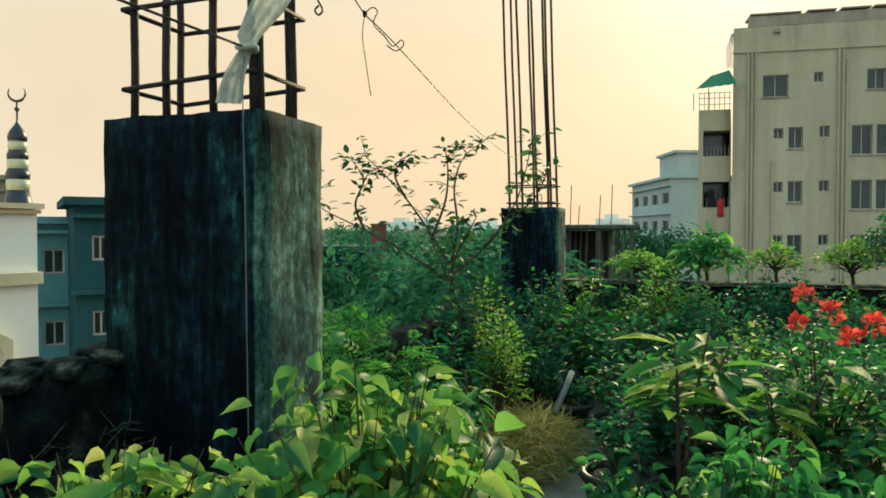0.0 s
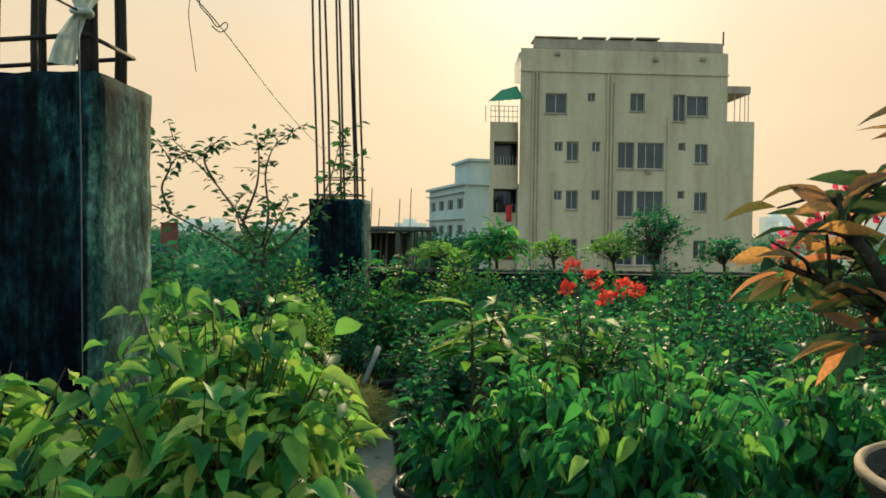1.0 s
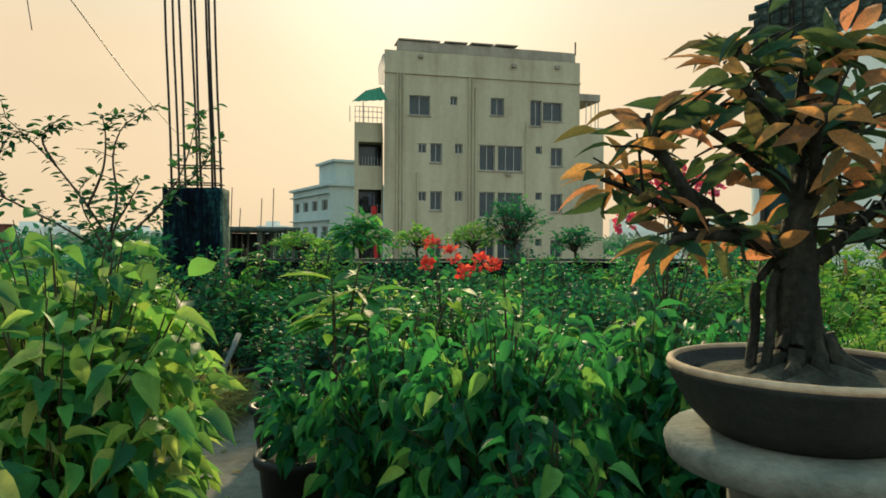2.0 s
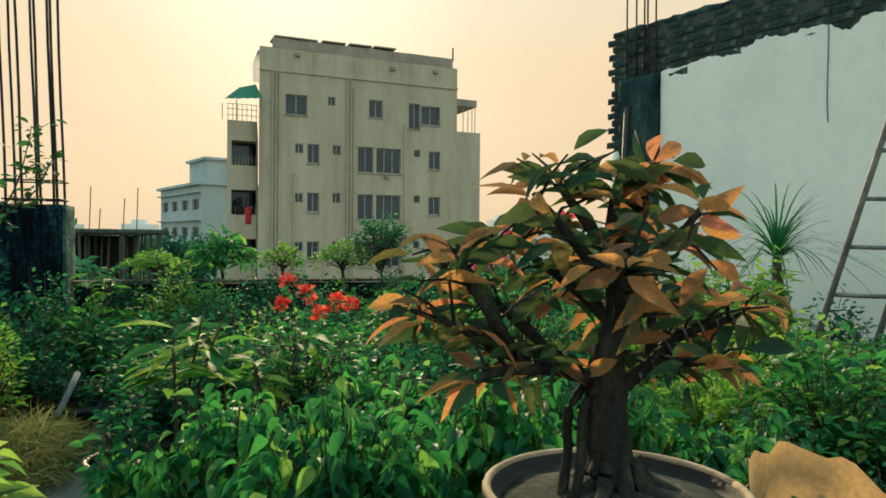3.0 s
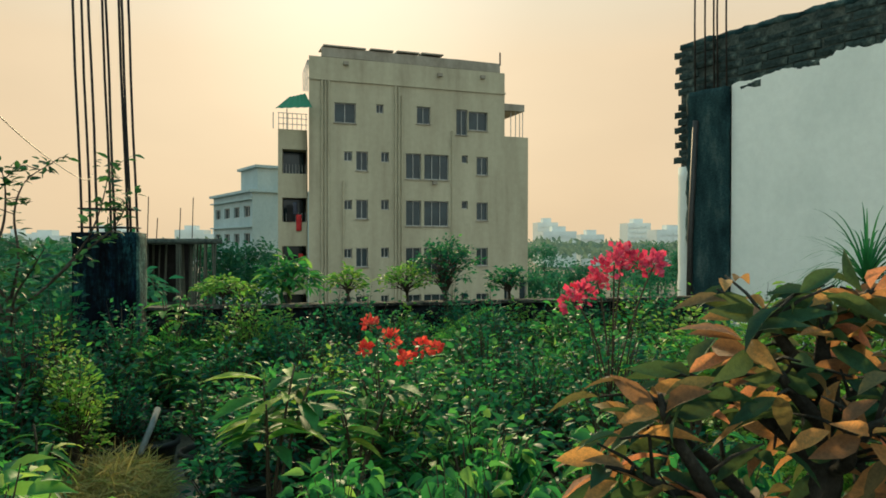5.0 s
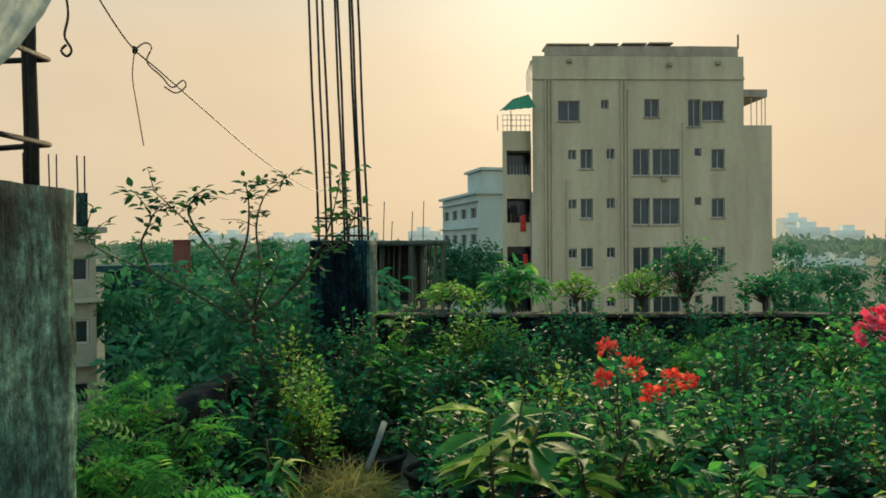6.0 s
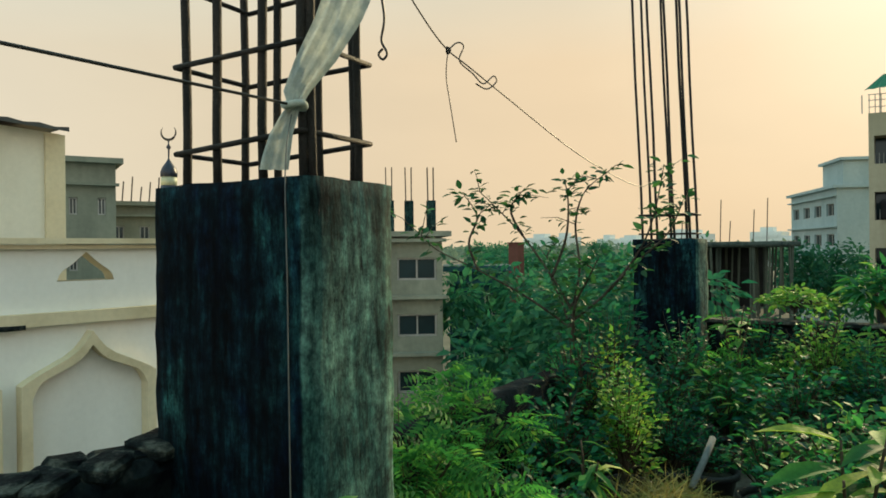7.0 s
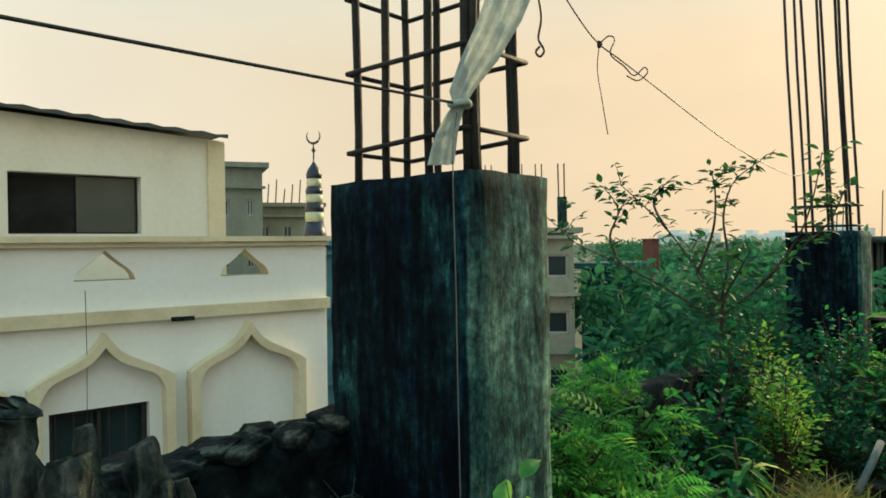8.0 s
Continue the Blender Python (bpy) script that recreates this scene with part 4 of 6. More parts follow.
for z in (5.4, 2.5, -0.4, -3.3, -6.2):
    part("balcony_door", box_mesh("balcony_door", -7.6, 1.85, z - 0.02, -6.1, 1.95, z + 1.47), M["window"], apt)
    for i in range(8):
        s = Soup()
        s.tube([(-7.5 + i * 0.19, 0.66, z), (-7.5 + i * 0.19, 0.66, z + 0.55)], 0.012, 4)
        part("baluster", s.mesh("baluster"), M["mullion"], apt)
for x, z, w, h, mt in ((-6.75, 1.95, 0.34, 1.0, "redcloth"), (-7.3, 2.5, 0.4, 1.0, "dark"), (-6.95, 2.9, 0.3, 0.8, "blackband"), (-6.6, -0.3, 0.3, 0.9, "redcloth"), (-7.2, -0.35, 0.42, 0.8, "dark")):
    part("laundry", rough_box("laundry", x, 0.50, z, x + w, 0.56, z + h, 0.12, 0.015, x), M[mt], apt, "laundry hung over the balcony")
# terrace with railing and green awning on the bay
for i in range(7):
    s = Soup()
    s.tube([(-7.75 + i * 0.27, 0.65, 8.0), (-7.75 + i * 0.27, 0.65, 9.0)], 0.02, 4)
    part("rail_post", s.mesh("rail_post"), M["mullion"], apt)
for z in (8.35, 8.7, 9.0):
    s = Soup()
    s.tube([(-7.8, 0.65, z), (-6.05, 0.65, z)], 0.022, 4)
    part("rail_bar", s.mesh("rail_bar"), M["mullion"], apt)
for i in range(5):
    s = Soup()
    s.tube([(-6.35 + i * 0.07, 0.3, 10.3), (-6.38 + i * 0.07, 0.3, 11.4), (-6.1 + i * 0.03, 0.3, 12.2)], 0.018, 4)
    part("guard_bar", s.mesh("guard_bar"), M["mullion"], apt)
aw = Soup()
n = 10
for i in range(n):
    a, d = i / n, (i + 1) / n
    wa, wd = 0.04 * (i % 2), 0.04 * ((i + 1) % 2)
    aw.add([(-8.2 + 2.13 * a, -1.2, 8.88 + 0.2 * a + wa), (-8.2 + 2.13 * d, -1.2, 8.88 + 0.2 * d + wd), (-7.1 + 1.03 * d, 1.2, 10.05 + 0.3 * d + wd), (-7.1 + 1.03 * a, 1.2, 10.05 + 0.3 * a + wa)], [(0, 1, 2, 3)])
part("awning", aw.welded("awning"), M["awning"], apt, "faded green sheet awning")
for x, z0, z1 in ((-8.1, 8.0, 8.95), (-7.3, 8.0, 9.7)):
    s = Soup()
    s.tube([(x, 0.4, z0), (x, 0.4, z1)], 0.03, 5)
    part("awning_post", s.mesh("awning_post"), M["mullion"], apt)
# small terrace roof on the wing
part("terrace_roof", box_mesh("terrace_roof", 6.76, 0.1, 10.0, 8.25, 3.0, 10.45), M["facade_dark"], apt)
for x in (7.35, 7.7, 8.0, 8.22):
    s = Soup()
    s.tube([(x, 0.3, 8.25), (x, 0.3, 10.0)], 0.03, 5)
    part("terrace_post", s.mesh("terrace_post"), M["mullion"], apt)


def block(name, m, w, d, z0, z1, cols, rows, label, mat, sill_z, win_w, win_h, pitch=3.0, roof=0.25, skip=()):
    """A plain storeyed building: front with windows, floor bands and flat roof."""
    ob = thing(name, m, label, "building", "town buildings")
    step = w / cols
    holes = []
    for r in range(rows):
        for c in range(cols):
            if (r, c) in skip:
                continue
            x = step * (c + 0.5) - win_w / 2
            holes.append((x, sill_z - r * pitch, x + win_w, sill_z - r * pitch + win_h))
    part("wall", holed_wall(0, w, z0, z1, holes, 0.25, d).welded("wall"), M[mat], ob)
    for h in holes:
        window_part(ob, *h, 0.18, 2, bar=0.07)
    for r in range(rows + 1):
        z = sill_z + win_h + 0.55 - r * pitch
        part("floor_band", box_mesh("floor_band", -0.12, -0.35, z, w + 0.12, -0.004, z + 0.12), M[mat], ob)
    part("roof", box_mesh("roof", -0.3, -0.4, z1, w + 0.3, d + 0.3, z1 + roof), M[mat], ob)
    return ob


blue = block("apartment_building", pose(-20.75, 78, 0, 0, 0, -60), 13, 9, -10.5, 6.0, 4, 5, "pale blue four-storey block with wide windows", "blueblock", 3.7, 1.9, 1.05, 2.6)
part("stair_tower", box_mesh("stair_tower", 8.0, 0.5, 6.26, 13.0, 5.0, 8.3), M["blueblock"], blue)
part("stair_roof", box_mesh("stair_roof", 7.7, 0.2, 8.31, 13.3, 5.3, 8.55), M["blueblock"], blue)
block("apartment_building", pose(-21.2, 13.3, 0, 0, 0, 60), 3.0, 5, -10.5, 1.95, 2, 4, "dark teal house block with small windows", "tealblock", 0.2, 0.5, 0.8, 2.4)
block("apartment_building", pose(-26.5, 12.0, 0, 0, 0, 62), 4.0, 6, -10.5, 1.4, 3, 4, "distant teal house block, haze painted in as a paler wall", "paleteal", -0.4, 0.7, 0.9, 2.6)

# unfinished block with stub columns
oldb = block("unfinished_building", pose(-19.3, 16.5, 0, 0, 0, 46), 3.6, 7, -10.5, 1.7, 2, 4, "unpainted concrete building with column stubs on its roof", "greyblock", 0.15, 1.4, 0.8, 2.0, 0.18)
for i, x in enumerate((0.5, 1.6, 2.3, 3.1)):
    part("column_stub", box_mesh("column_stub", x, 0.4, 1.89, x + 0.32, 0.72, 3.0), M["column"], oldb)
    for k in range(4):
        s = Soup()
        s.tube([(x + 0.05 + 0.2 * (k % 2), 0.45 + 0.2 * (k // 2), 2.9), (x + 0.03 + 0.22 * (k % 2), 0.45 + 0.2 * (k // 2), 4.2)], 0.018, 4)
        part("steel_bar", s.mesh("steel_bar"), M["rebar"], oldb)
s = Soup()
s.tube([(1.55, -0.15, -10.4), (1.55, -0.15, 1.9)], 0.09, 6)
part("drain_pipe", s.mesh("drain_pipe"), M["greyblock"], oldb)
block("house", pose(-21.5, 25.0, 0, 0, 0, 40), 2.6, 3, -10.5, 0.2, 2, 3, "teal painted house with pale window surrounds", "tealblock", -1.9, 0.7, 1.0, 2.4)

# grey blocks behind the white prayer hall
block("apartment_building", pose(-34.6, 13.0, 0, 0, 0, 72), 2.4, 8, -10.5, 5.4, 2, 5, "grey stair tower of a distant block", "greyblock", 3.0, 0.35, 0.8, 2.6)
far_grey = block("apartment_building", pose(-42.5, 18.6, 0, 0, 0, 68), 4.2, 6, -10.5, 4.0, 3, 4, "unfinished grey block with bars on the roof", "greyblock", 2.0, 0.55, 0.8, 2.6)
for i in range(7):
    s = Soup()
    s.tube([(0.4 + 0.5 * i, 0.6, 4.2), (0.5 + 0.5 * i, 0.6, 5.2 + 0.3 * (i % 3))], 0.04, 4)
    part("roof_bar", s.mesh("roof_bar"), M["rebar"], far_grey)

# bamboo-propped floor beyond the corner column
shed = thing("unfinished_floor", pose(-12.4, 27.6, 0, 0, 0, 28), "half-built concrete floor propped on bamboo poles", "building")
part("slab", rough_box("slab", 0, 0, 1.18, 5.2, 6, 1.42, 0.6, 0.03), M["mortar"], shed)
part("lower_slab", box_mesh("lower_slab", 0, 0, -10.5, 5.2, 6, -1.6), M["mortar"], shed)
# near-black panel put in for the shade under the slab
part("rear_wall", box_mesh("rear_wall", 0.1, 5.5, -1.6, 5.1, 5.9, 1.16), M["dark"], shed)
rng = random.Random(4)
for i in range(58):
    x, y = rng.uniform(0.1, 5.1), rng.choice((0.15, 0.6, 1.2, 2.0, 3.0))
    s = Soup()
    s.tube([(x + rng.uniform(-0.12, 0.12), y, -1.6), (x, y, 1.2)], rng.uniform(0.035, 0.06), 5)
    part("bamboo_pole", s.mesh("bamboo_pole"), M["bamboo"], shed)
for i, (x, y) in enumerate(((1.2, 4.5), (1.5, 5.0), (3.0, 5.2), (3.4, 5.2), (4.4, 5.0), (4.9, 4.6))):
    s = Soup()
    s.tube([(x, y, 1.3), (x + 0.06, y, 2.4 + 0.5 * (i % 3))], 0.022, 4)
    part("steel_bar", s.mesh("steel_bar"), M["rebar"], shed)
tank = thing("brick_tank", pose(-23.6, 33.1, 0), "small red brick roof tank far away", "tank")
part("body", box_mesh("body", -0.35, 0, -10.5, 0.3, 0.6, 1.5), M["redtank"], tank)
part("cap", box_mesh("cap", -0.4, -0.05, 1.5, 0.35, 0.65, 1.57), M["redtank"], tank)

# far town, with haze painted into its pale walls
rng = random.Random(11)
for i in range(34):
    x = -260 + i * 19 + rng.uniform(-10, 10)
    y = rng.uniform(330, 420)
    w, h = rng.uniform(10, 22), rng.uniform(4, 11)
    if i in (18, 20):
        h = 13
    ob = thing("town_block", pose(x, y, -10.5), "pale town block on the skyline, haze painted into its walls", "building", "skyline")
    s = Soup()
    s.box(0, 0, 0, w, 15, 10.5 + h)
    s.box(w * 0.3, 2, 10.5 + h, w * 0.7, 9, 13.0 + h)
    for r in range(3):
        for c in range(5):
            s.box(w * (0.1 + 0.17 * c), -0.5, 10.5 + h - 3 - 3 * r, w * (0.2 + 0.17 * c), -0.01, 10.5 + h - 1.6 - 3 * r)
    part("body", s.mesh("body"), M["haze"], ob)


# ---- white prayer hall beside the roof ----
def ogee(a):
    """Rounded vent head with a small point."""
    a = min(1.0, abs(a))
    return 0.62 * max(0.0, 1 - a ** 2.2) ** 0.6 + 0.38 * max(0.0, 1 - a / 0.62) ** 1.5


def cusp(a):
    """Arch head: hollow near the point, nearly straight down to square shoulders."""
    return float(np.interp(min(1.0, abs(a)), [0, 0.1, 0.2, 0.35, 0.55, 0.75, 0.9, 1], [1, 0.80, 0.63, 0.48, 0.345, 0.21, 0.095, 0]))


hall = thing("prayer_hall", pose(-7.147, 0, 0, 0, 0, 90), "white prayer hall wall with cream pointed-arch trims", "building")
# local x runs along +y of the world, local -y faces the terrace
Y0, Y1 = -5.0, 3.825
vents = [1.59, 2.905, 0.27, -1.05]
vw, vz0, vz1 = 0.26, 1.005, 1.275
par = Soup()
cuts = sorted([Y0] + [v for c in vents for v in (c - vw, c + vw)] + [Y1])
for i in range(0, len(cuts), 2):
    a, b = cuts[i], cuts[i + 1]
    par.add([(a, 0, 0.70), (b, 0, 0.70), (b, 0, 1.34), (a, 0, 1.34), (a, 0.2, 0.70), (b, 0.2, 0.70), (b, 0.2, 1.34), (a, 0.2, 1.34)], [(0, 1, 2, 3), (5, 4, 7, 6), (3, 2, 6, 7)])
for c in vents:
    k = 24
    for i in range(k):
        a, b = -1 + 2 * i / k, -1 + 2 * (i + 1) / k
        xa, xb = c + a * vw, c + b * vw
        za, zb = vz0 + (vz1 - vz0) * ogee(a), vz0 + (vz1 - vz0) * ogee(b)
        for y in (0, 0.2):
            par.add([(xa, y, 0.70), (xb, y, 0.70), (xb, y, vz0), (xa, y, vz0), (xa, y, za), (xb, y, zb), (xb, y, 1.34), (xa, y, 1.34)], [(0, 1, 2, 3), (4, 5, 6, 7)])
        par.add([(xa, 0, vz0), (xb, 0, vz0), (xb, 0.2, vz0), (xa, 0.2, vz0), (xa, 0, za), (xb, 0, zb), (xb, 0.2, zb), (xa, 0.2, za), (xa, 0, 1.34), (xb, 0, 1.34), (xb, 0.2, 1.34), (xa, 0.2, 1.34)],
                [(0, 1, 2, 3), (7, 6, 5, 4), (8, 9, 10, 11)])
par.add([(Y1, 0, 0.7), (Y1, 0.2, 0.7), (Y1, 0.2, 1.34), (Y1, 0, 1.34)], [(0, 1, 2, 3)])
part("parapet", par.welded("parapet"), M["mosque"], hall)
for c in vents:
    tr = Soup()
    k = 24
    for i in range(k):
        a, b = -1 + 2 * i / k, -1 + 2 * (i + 1) / k
        q = []
        for t, sc in ((a, 1.0), (b, 1.0), (b, 1.0), (a, 1.0)):
            q.append((c + t * vw * sc, vz0 + (vz1 - vz0) * ogee(t) * sc))
        tr.add([(q[0][0], 0.004, q[0][1] - 0.004), (q[1][0], 0.004, q[1][1] - 0.004), (q[1][0], 0.19, q[1][1] - 0.004), (q[0][0], 0.19, q[0][1] - 0.004)], [(0, 1, 2, 3)])
    tr.add([(c - vw, 0.004, vz0 + 0.004), (c + vw, 0.004, vz0 + 0.004), (c + vw, 0.19, vz0 + 0.004), (c - vw, 0.19, vz0 + 0.004)], [(0, 1, 2, 3)])
    part("vent_lining", tr.welded("vent_lining"), M["cream"], hall, "cream lining of an arched vent")
arches = [2.902, 1.552, 0.202, -1.148]
holes = [(1.552 - 0.43, -2.2, 1.552 + 0.40, -0.13)]
wl = holed_wall(Y0, Y1, -10.5, 0.70, holes, 0.25, 6.0)
part("wall", wl.welded("wall"), M["mosque"], hall)
win = window_part(hall, 1.122, -2.2, 1.952, -0.13, 0.12, 2, "window", "wire", 0.04)
for i in range(6):
    s = Soup()
    s.tube([(1.18 + i * 0.145, 0.06, -2.18), (1.18 + i * 0.145, 0.06, -0.15)], 0.006, 4)
    part("window_grille", s.mesh("window_grille"), M["wire"], win)


def arch_band(c, half, spring, apex, wide, y0, y1, leg):
    outer, inner = [], []
    k = 40
    for i in range(k + 1):
        a = -1 + 2 * i / k
        outer.append((c + a * half, spring + (apex - spring) * cusp(a)))
        soft = 0.10 * max(0.0, (abs(a) - 0.8) / 0.2) ** 2
        inner.append((c + a * (half - wide), spring - 0.02 - soft + (apex - wide * 1.5 - spring + 0.02) * cusp(a)))
    outer = [(c - half, leg)] + outer + [(c + half, leg)]
    inner = [(c - half + wide, leg)] + inner + [(c + half - wide, leg)]
    s = Soup()
    for i in range(len(outer) - 1):
        o0, o1, i0, i1 = outer[i], outer[i + 1], inner[i], inner[i + 1]
        s.add([(o0[0], y0, o0[1]), (o1[0], y0, o1[1]), (i1[0], y0, i1[1]), (i0[0], y0, i0[1]), (o0[0], y1, o0[1]), (o1[0], y1, o1[1]), (i1[0], y1, i1[1]), (i0[0], y1, i0[1])],
              [(3, 2, 1, 0), (0, 1, 5, 4), (2, 3, 7, 6)])
    return s


for c in arches:
    part("arch_trim", arch_band(c, 0.60, 0.112, 0.545, 0.085, -0.14, -0.002, -4.0).welded("arch_trim"), M["cream"], hall, "raised cream pointed-arch moulding")
for z0, z1, out in ((1.345, 1.40, 0.12), (1.30, 1.342, 0.07), (0.618, 0.735, 0.09)):
    part("cornice", faceted(rough_box("cornice", Y0, -out, z0, Y1 + out * 0.1, 0.3 if z0 > 1 else -0.003, z1, 0.4, 0.002, z0)), M["cream"], hall, "cream painted cornice band")
part("band_stain", rough_box("band_stain", 2.13, -0.096, 0.595, 2.36, -0.088, 0.645, 0.02, 0.004, 1.5), M["moss"], hall, "black flaking patch on the band")
part("roof_deck", box_mesh("roof_deck", Y0, 0.21, 0.55, Y1 - 0.02, 6.5, 0.72), M["concrete"], hall)
# upper room, set back
UP = 1.453
uw = holed_wall(Y0, 3.24, 0.73, 2.50, [(1.03, 1.46, 2.32, 2.10)], 0.3, 4.0)
part("upper_wall", uw.welded("upper_wall"), M["upper"], hall, "cream rendered upper room", pose(0, UP, 0))
part("upper_pilaster", box_mesh("upper_pilaster", 3.07, UP - 0.05, 0.73, 3.27, UP - 0.003, 2.56), M["cream"], hall)
win = window_part(hall, 1.03, 1.46, 2.32, 2.10, UP + 0.2, 2, "window", "wire", 0.03)
# the paler glass tint paints in the reflection on this pane
part("sliding_pane", box_mesh("sliding_pane", 1.68, UP + 0.12, 1.48, 2.28, UP + 0.135, 2.08), glazing("pale_reflection_pane", (0.10, 0.105, 0.085), 0.2), win, "sliding glass pane tinted paler for its reflection")
# near-black panel added before the pane to paint the room's darkness
part("room_gap", box_mesh("room_gap", 1.06, UP + 0.14, 1.49, 1.67, UP + 0.15, 2.07), M["dark"], win, "near-black panel in place of the unlit room behind")
rs = Soup()
for i in range(55):
    y = Y0 + i * 0.15
    w0 = 2.60 + (3.4 - y) * 0.055
    rs.add([(y, UP - 0.22, w0 + 0.02 * (i % 2)), (y + 0.15, UP - 0.22, w0 - 0.00825 + 0.02 * ((i + 1) % 2)), (y + 0.15, UP + 4, w0 - 0.00825 + 0.02 * ((i + 1) % 2)), (y, UP + 4, w0 + 0.02 * (i % 2)),
            (y, UP - 0.22, w0 - 0.03), (y + 0.15, UP - 0.22, w0 - 0.03825)], [(0, 1, 2, 3), (4, 5, 1, 0)])
part("upper_roof", rs.welded("upper_roof"), M["roofsheet"], hall, "dark corrugated sheet roof")
gb = Soup()
gb.add([(Y0, UP + 0.002, 2.50), (3.24, UP + 0.002, 2.50), (3.24, UP + 0.002, 2.575), (Y0, UP + 0.002, 3.03)], [(0, 1, 2, 3)])
part("gable", gb.mesh("gable"), M["upper"], hall)

line_thing("hall_wire", smooth_path([(-7.04, 1.40, 0.93), (-7.035, 1.405, 0.4), (-7.035, 1.40, -0.2), (-7.035, 1.405, -0.9)]), 0.003, M["wire"], "thin wire hanging down the white hall front")
# minaret finial
mn = thing("minaret", pose(-9.590, 5.030, 0), "small striped dark blue and pale green minaret with crescent finial", "minaret")
zb = [-10.5, 1.28, 1.66, 1.80, 1.94, 2.06, 2.18, 2.30]
rr = [0.13, 0.16, 0.13, 0.135, 0.12, 0.12, 0.105, 0.10]
mats = ["blackband", "blackband", "paleband", "blackband", "paleband", "blackband", "paleband"]
for i in range(7):
    s = Soup()
    z0, z1 = zb[i], zb[i + 1]
    s.lathe([(rr[i], z0), (rr[i] * 1.06, z0 + (z1 - z0) * 0.5), (rr[i + 1], z1)], 12)
    part("band", s.mesh("band", True), M[mats[i]], mn)
s = Soup()
s.lathe([(0.11, 2.30), (0.115, 2.36), (0.09, 2.43), (0.04, 2.50), (0.012, 2.55), (0.012, 2.68), (0.035, 2.71), (0.012, 2.75), (0.01, 2.82)], 12)
part("cap", s.mesh("cap", True), M["blackband"], mn)
s = Soup()
s.tube([(0.105 * math.cos(a) * 0.8, 0.105 * math.cos(a) * 0.6, 2.92 + 0.105 * math.sin(a)) for a in (math.pi * (0.78 + 1.44 * i / 16) for i in range(17))], [0.004 + 0.014 * math.sin(math.pi * i / 16) for i in range(17)], 6)
part("crescent", s.mesh("crescent", True), M["wire"], mn)


# ---- bonsai on its stand ----
BX, BY = 0.290, 0.42
stand = thing("plant_stand", pose(BX, BY, 0), "round cement plant stand on a short pillar", "plant stand")
s = Soup()
s.lathe([(0.10, 0), (0.095, 0.3), (0.10, 0.607)], 20, (0, 0), 0.03)
part("pillar", s.mesh("pillar", True), M["slab"], stand)
s = Soup()
s.lathe([(0.170, 0.608), (0.182, 0.614), (0.186, 0.638), (0.178, 0.650), (0.12, 0.652)], 36, (0, 0), 0.03)
part("top_slab", s.mesh("top_slab", True), M["slab"], stand, "worn round cement slab")

bon = thing("bonsai_tree", pose(BX, BY, 0.623), "ficus bonsai with orange young leaves in an oval clay pot", "bonsai")
s = Soup()
s.lathe([(0.118, 0.0295), (0.126, 0.034), (0.152, 0.062), (0.173, 0.100), (0.178, 0.110), (0.181, 0.115), (0.178, 0.121), (0.169, 0.121), (0.166, 0.110), (0.15, 0.10)], 48, (0, 0), 0.015)
part("pot", s.mesh("pot", True), M["terracotta"], bon, "brown glazed shallow clay bowl")
s = Soup()
rim = [(0.1755 * math.cos(a), 0.1755 * math.sin(a), 0.121) for a in (2 * math.pi * i / 48 for i in range(49))]
s.tube(rim, 0.0062, 8)
part("rim", s.mesh("rim", True), M["clay"], bon, "pale worn rolled rim")
s = Soup()
s.lathe([(0.168, 0.102), (0.13, 0.108), (0.09, 0.116), (0.05, 0.128), (0.004, 0.135)], 40, (0, 0), 0.10)
part("soil", s.mesh("soil", True), M["soil"], bon)


def gnarly(pts, radii, n=10, knob=0.18, seed=0.0):
    """A tapered limb with an uneven, fluted skin."""
    path = smooth_path(pts, 7)
    rad = []
    for i in range(len(path)):
        x = i / (len(path) - 1) * (len(radii) - 1)
        j = min(int(x), len(radii) - 2)
        rad.append(radii[j] + (radii[j + 1] - radii[j]) * (x - j))
    sp = Soup()
    sp.tube(path, rad, n)
    out = []
    for i, p in enumerate(sp.v):
        c = path[i // n]
        d = Vector(p) - c
        q = Vector(p) * 38 + Vector((seed, 0, 0))
        out.append(tuple(c + d * (1 + knob * noise.noise(q) + knob * 0.7 * math.sin((i % n) * 2 * math.pi / n * 3 + c.z * 25))))
    return mesh("bough", out, sp.f, True)


part("trunk", gnarly([(0.0, 0.0, 0.112), (-0.004, 0.0, 0.16), (-0.010, 0.004, 0.22), (-0.012, 0.006, 0.29), (-0.004, 0.0, 0.35), (0.004, 0.006, 0.44), (-0.006, 0.004, 0.49), (0.004, 0.01, 0.55)],
                     [0.038, 0.031, 0.029, 0.026, 0.018, 0.013, 0.009, 0.004], 16, 0.15), M["bonsai_bark"], bon)
ROOTS = [(-0.085, -0.03), (-0.06, -0.075), (0.0, -0.085), (0.06, -0.06), (0.095, 0.0), (0.05, 0.07), (-0.05, 0.07)]
for i, (x, y) in enumerate(ROOTS):
    part("root", gnarly([(x * 0.30, y * 0.30, 0.165), (x * 0.50, y * 0.50, 0.130), (x * 0.85, y * 0.85, 0.115), (x * 1.15, y * 1.15, 0.104)], [0.010, 0.012, 0.009, 0.004], 8, 0.2, i), M["bonsai_bark"], bon)
for i, (x, y) in enumerate(((-0.050, -0.012), (-0.062, 0.01))):
    part("aerial_root", gnarly([(-0.022, y, 0.285), (x, y, 0.23), (x - 0.004, y - 0.004, 0.17), (x - 0.014, y - 0.012, 0.112)], [0.006, 0.006, 0.007, 0.009], 7, 0.2, i + 9), M["bonsai_bark"], bon)
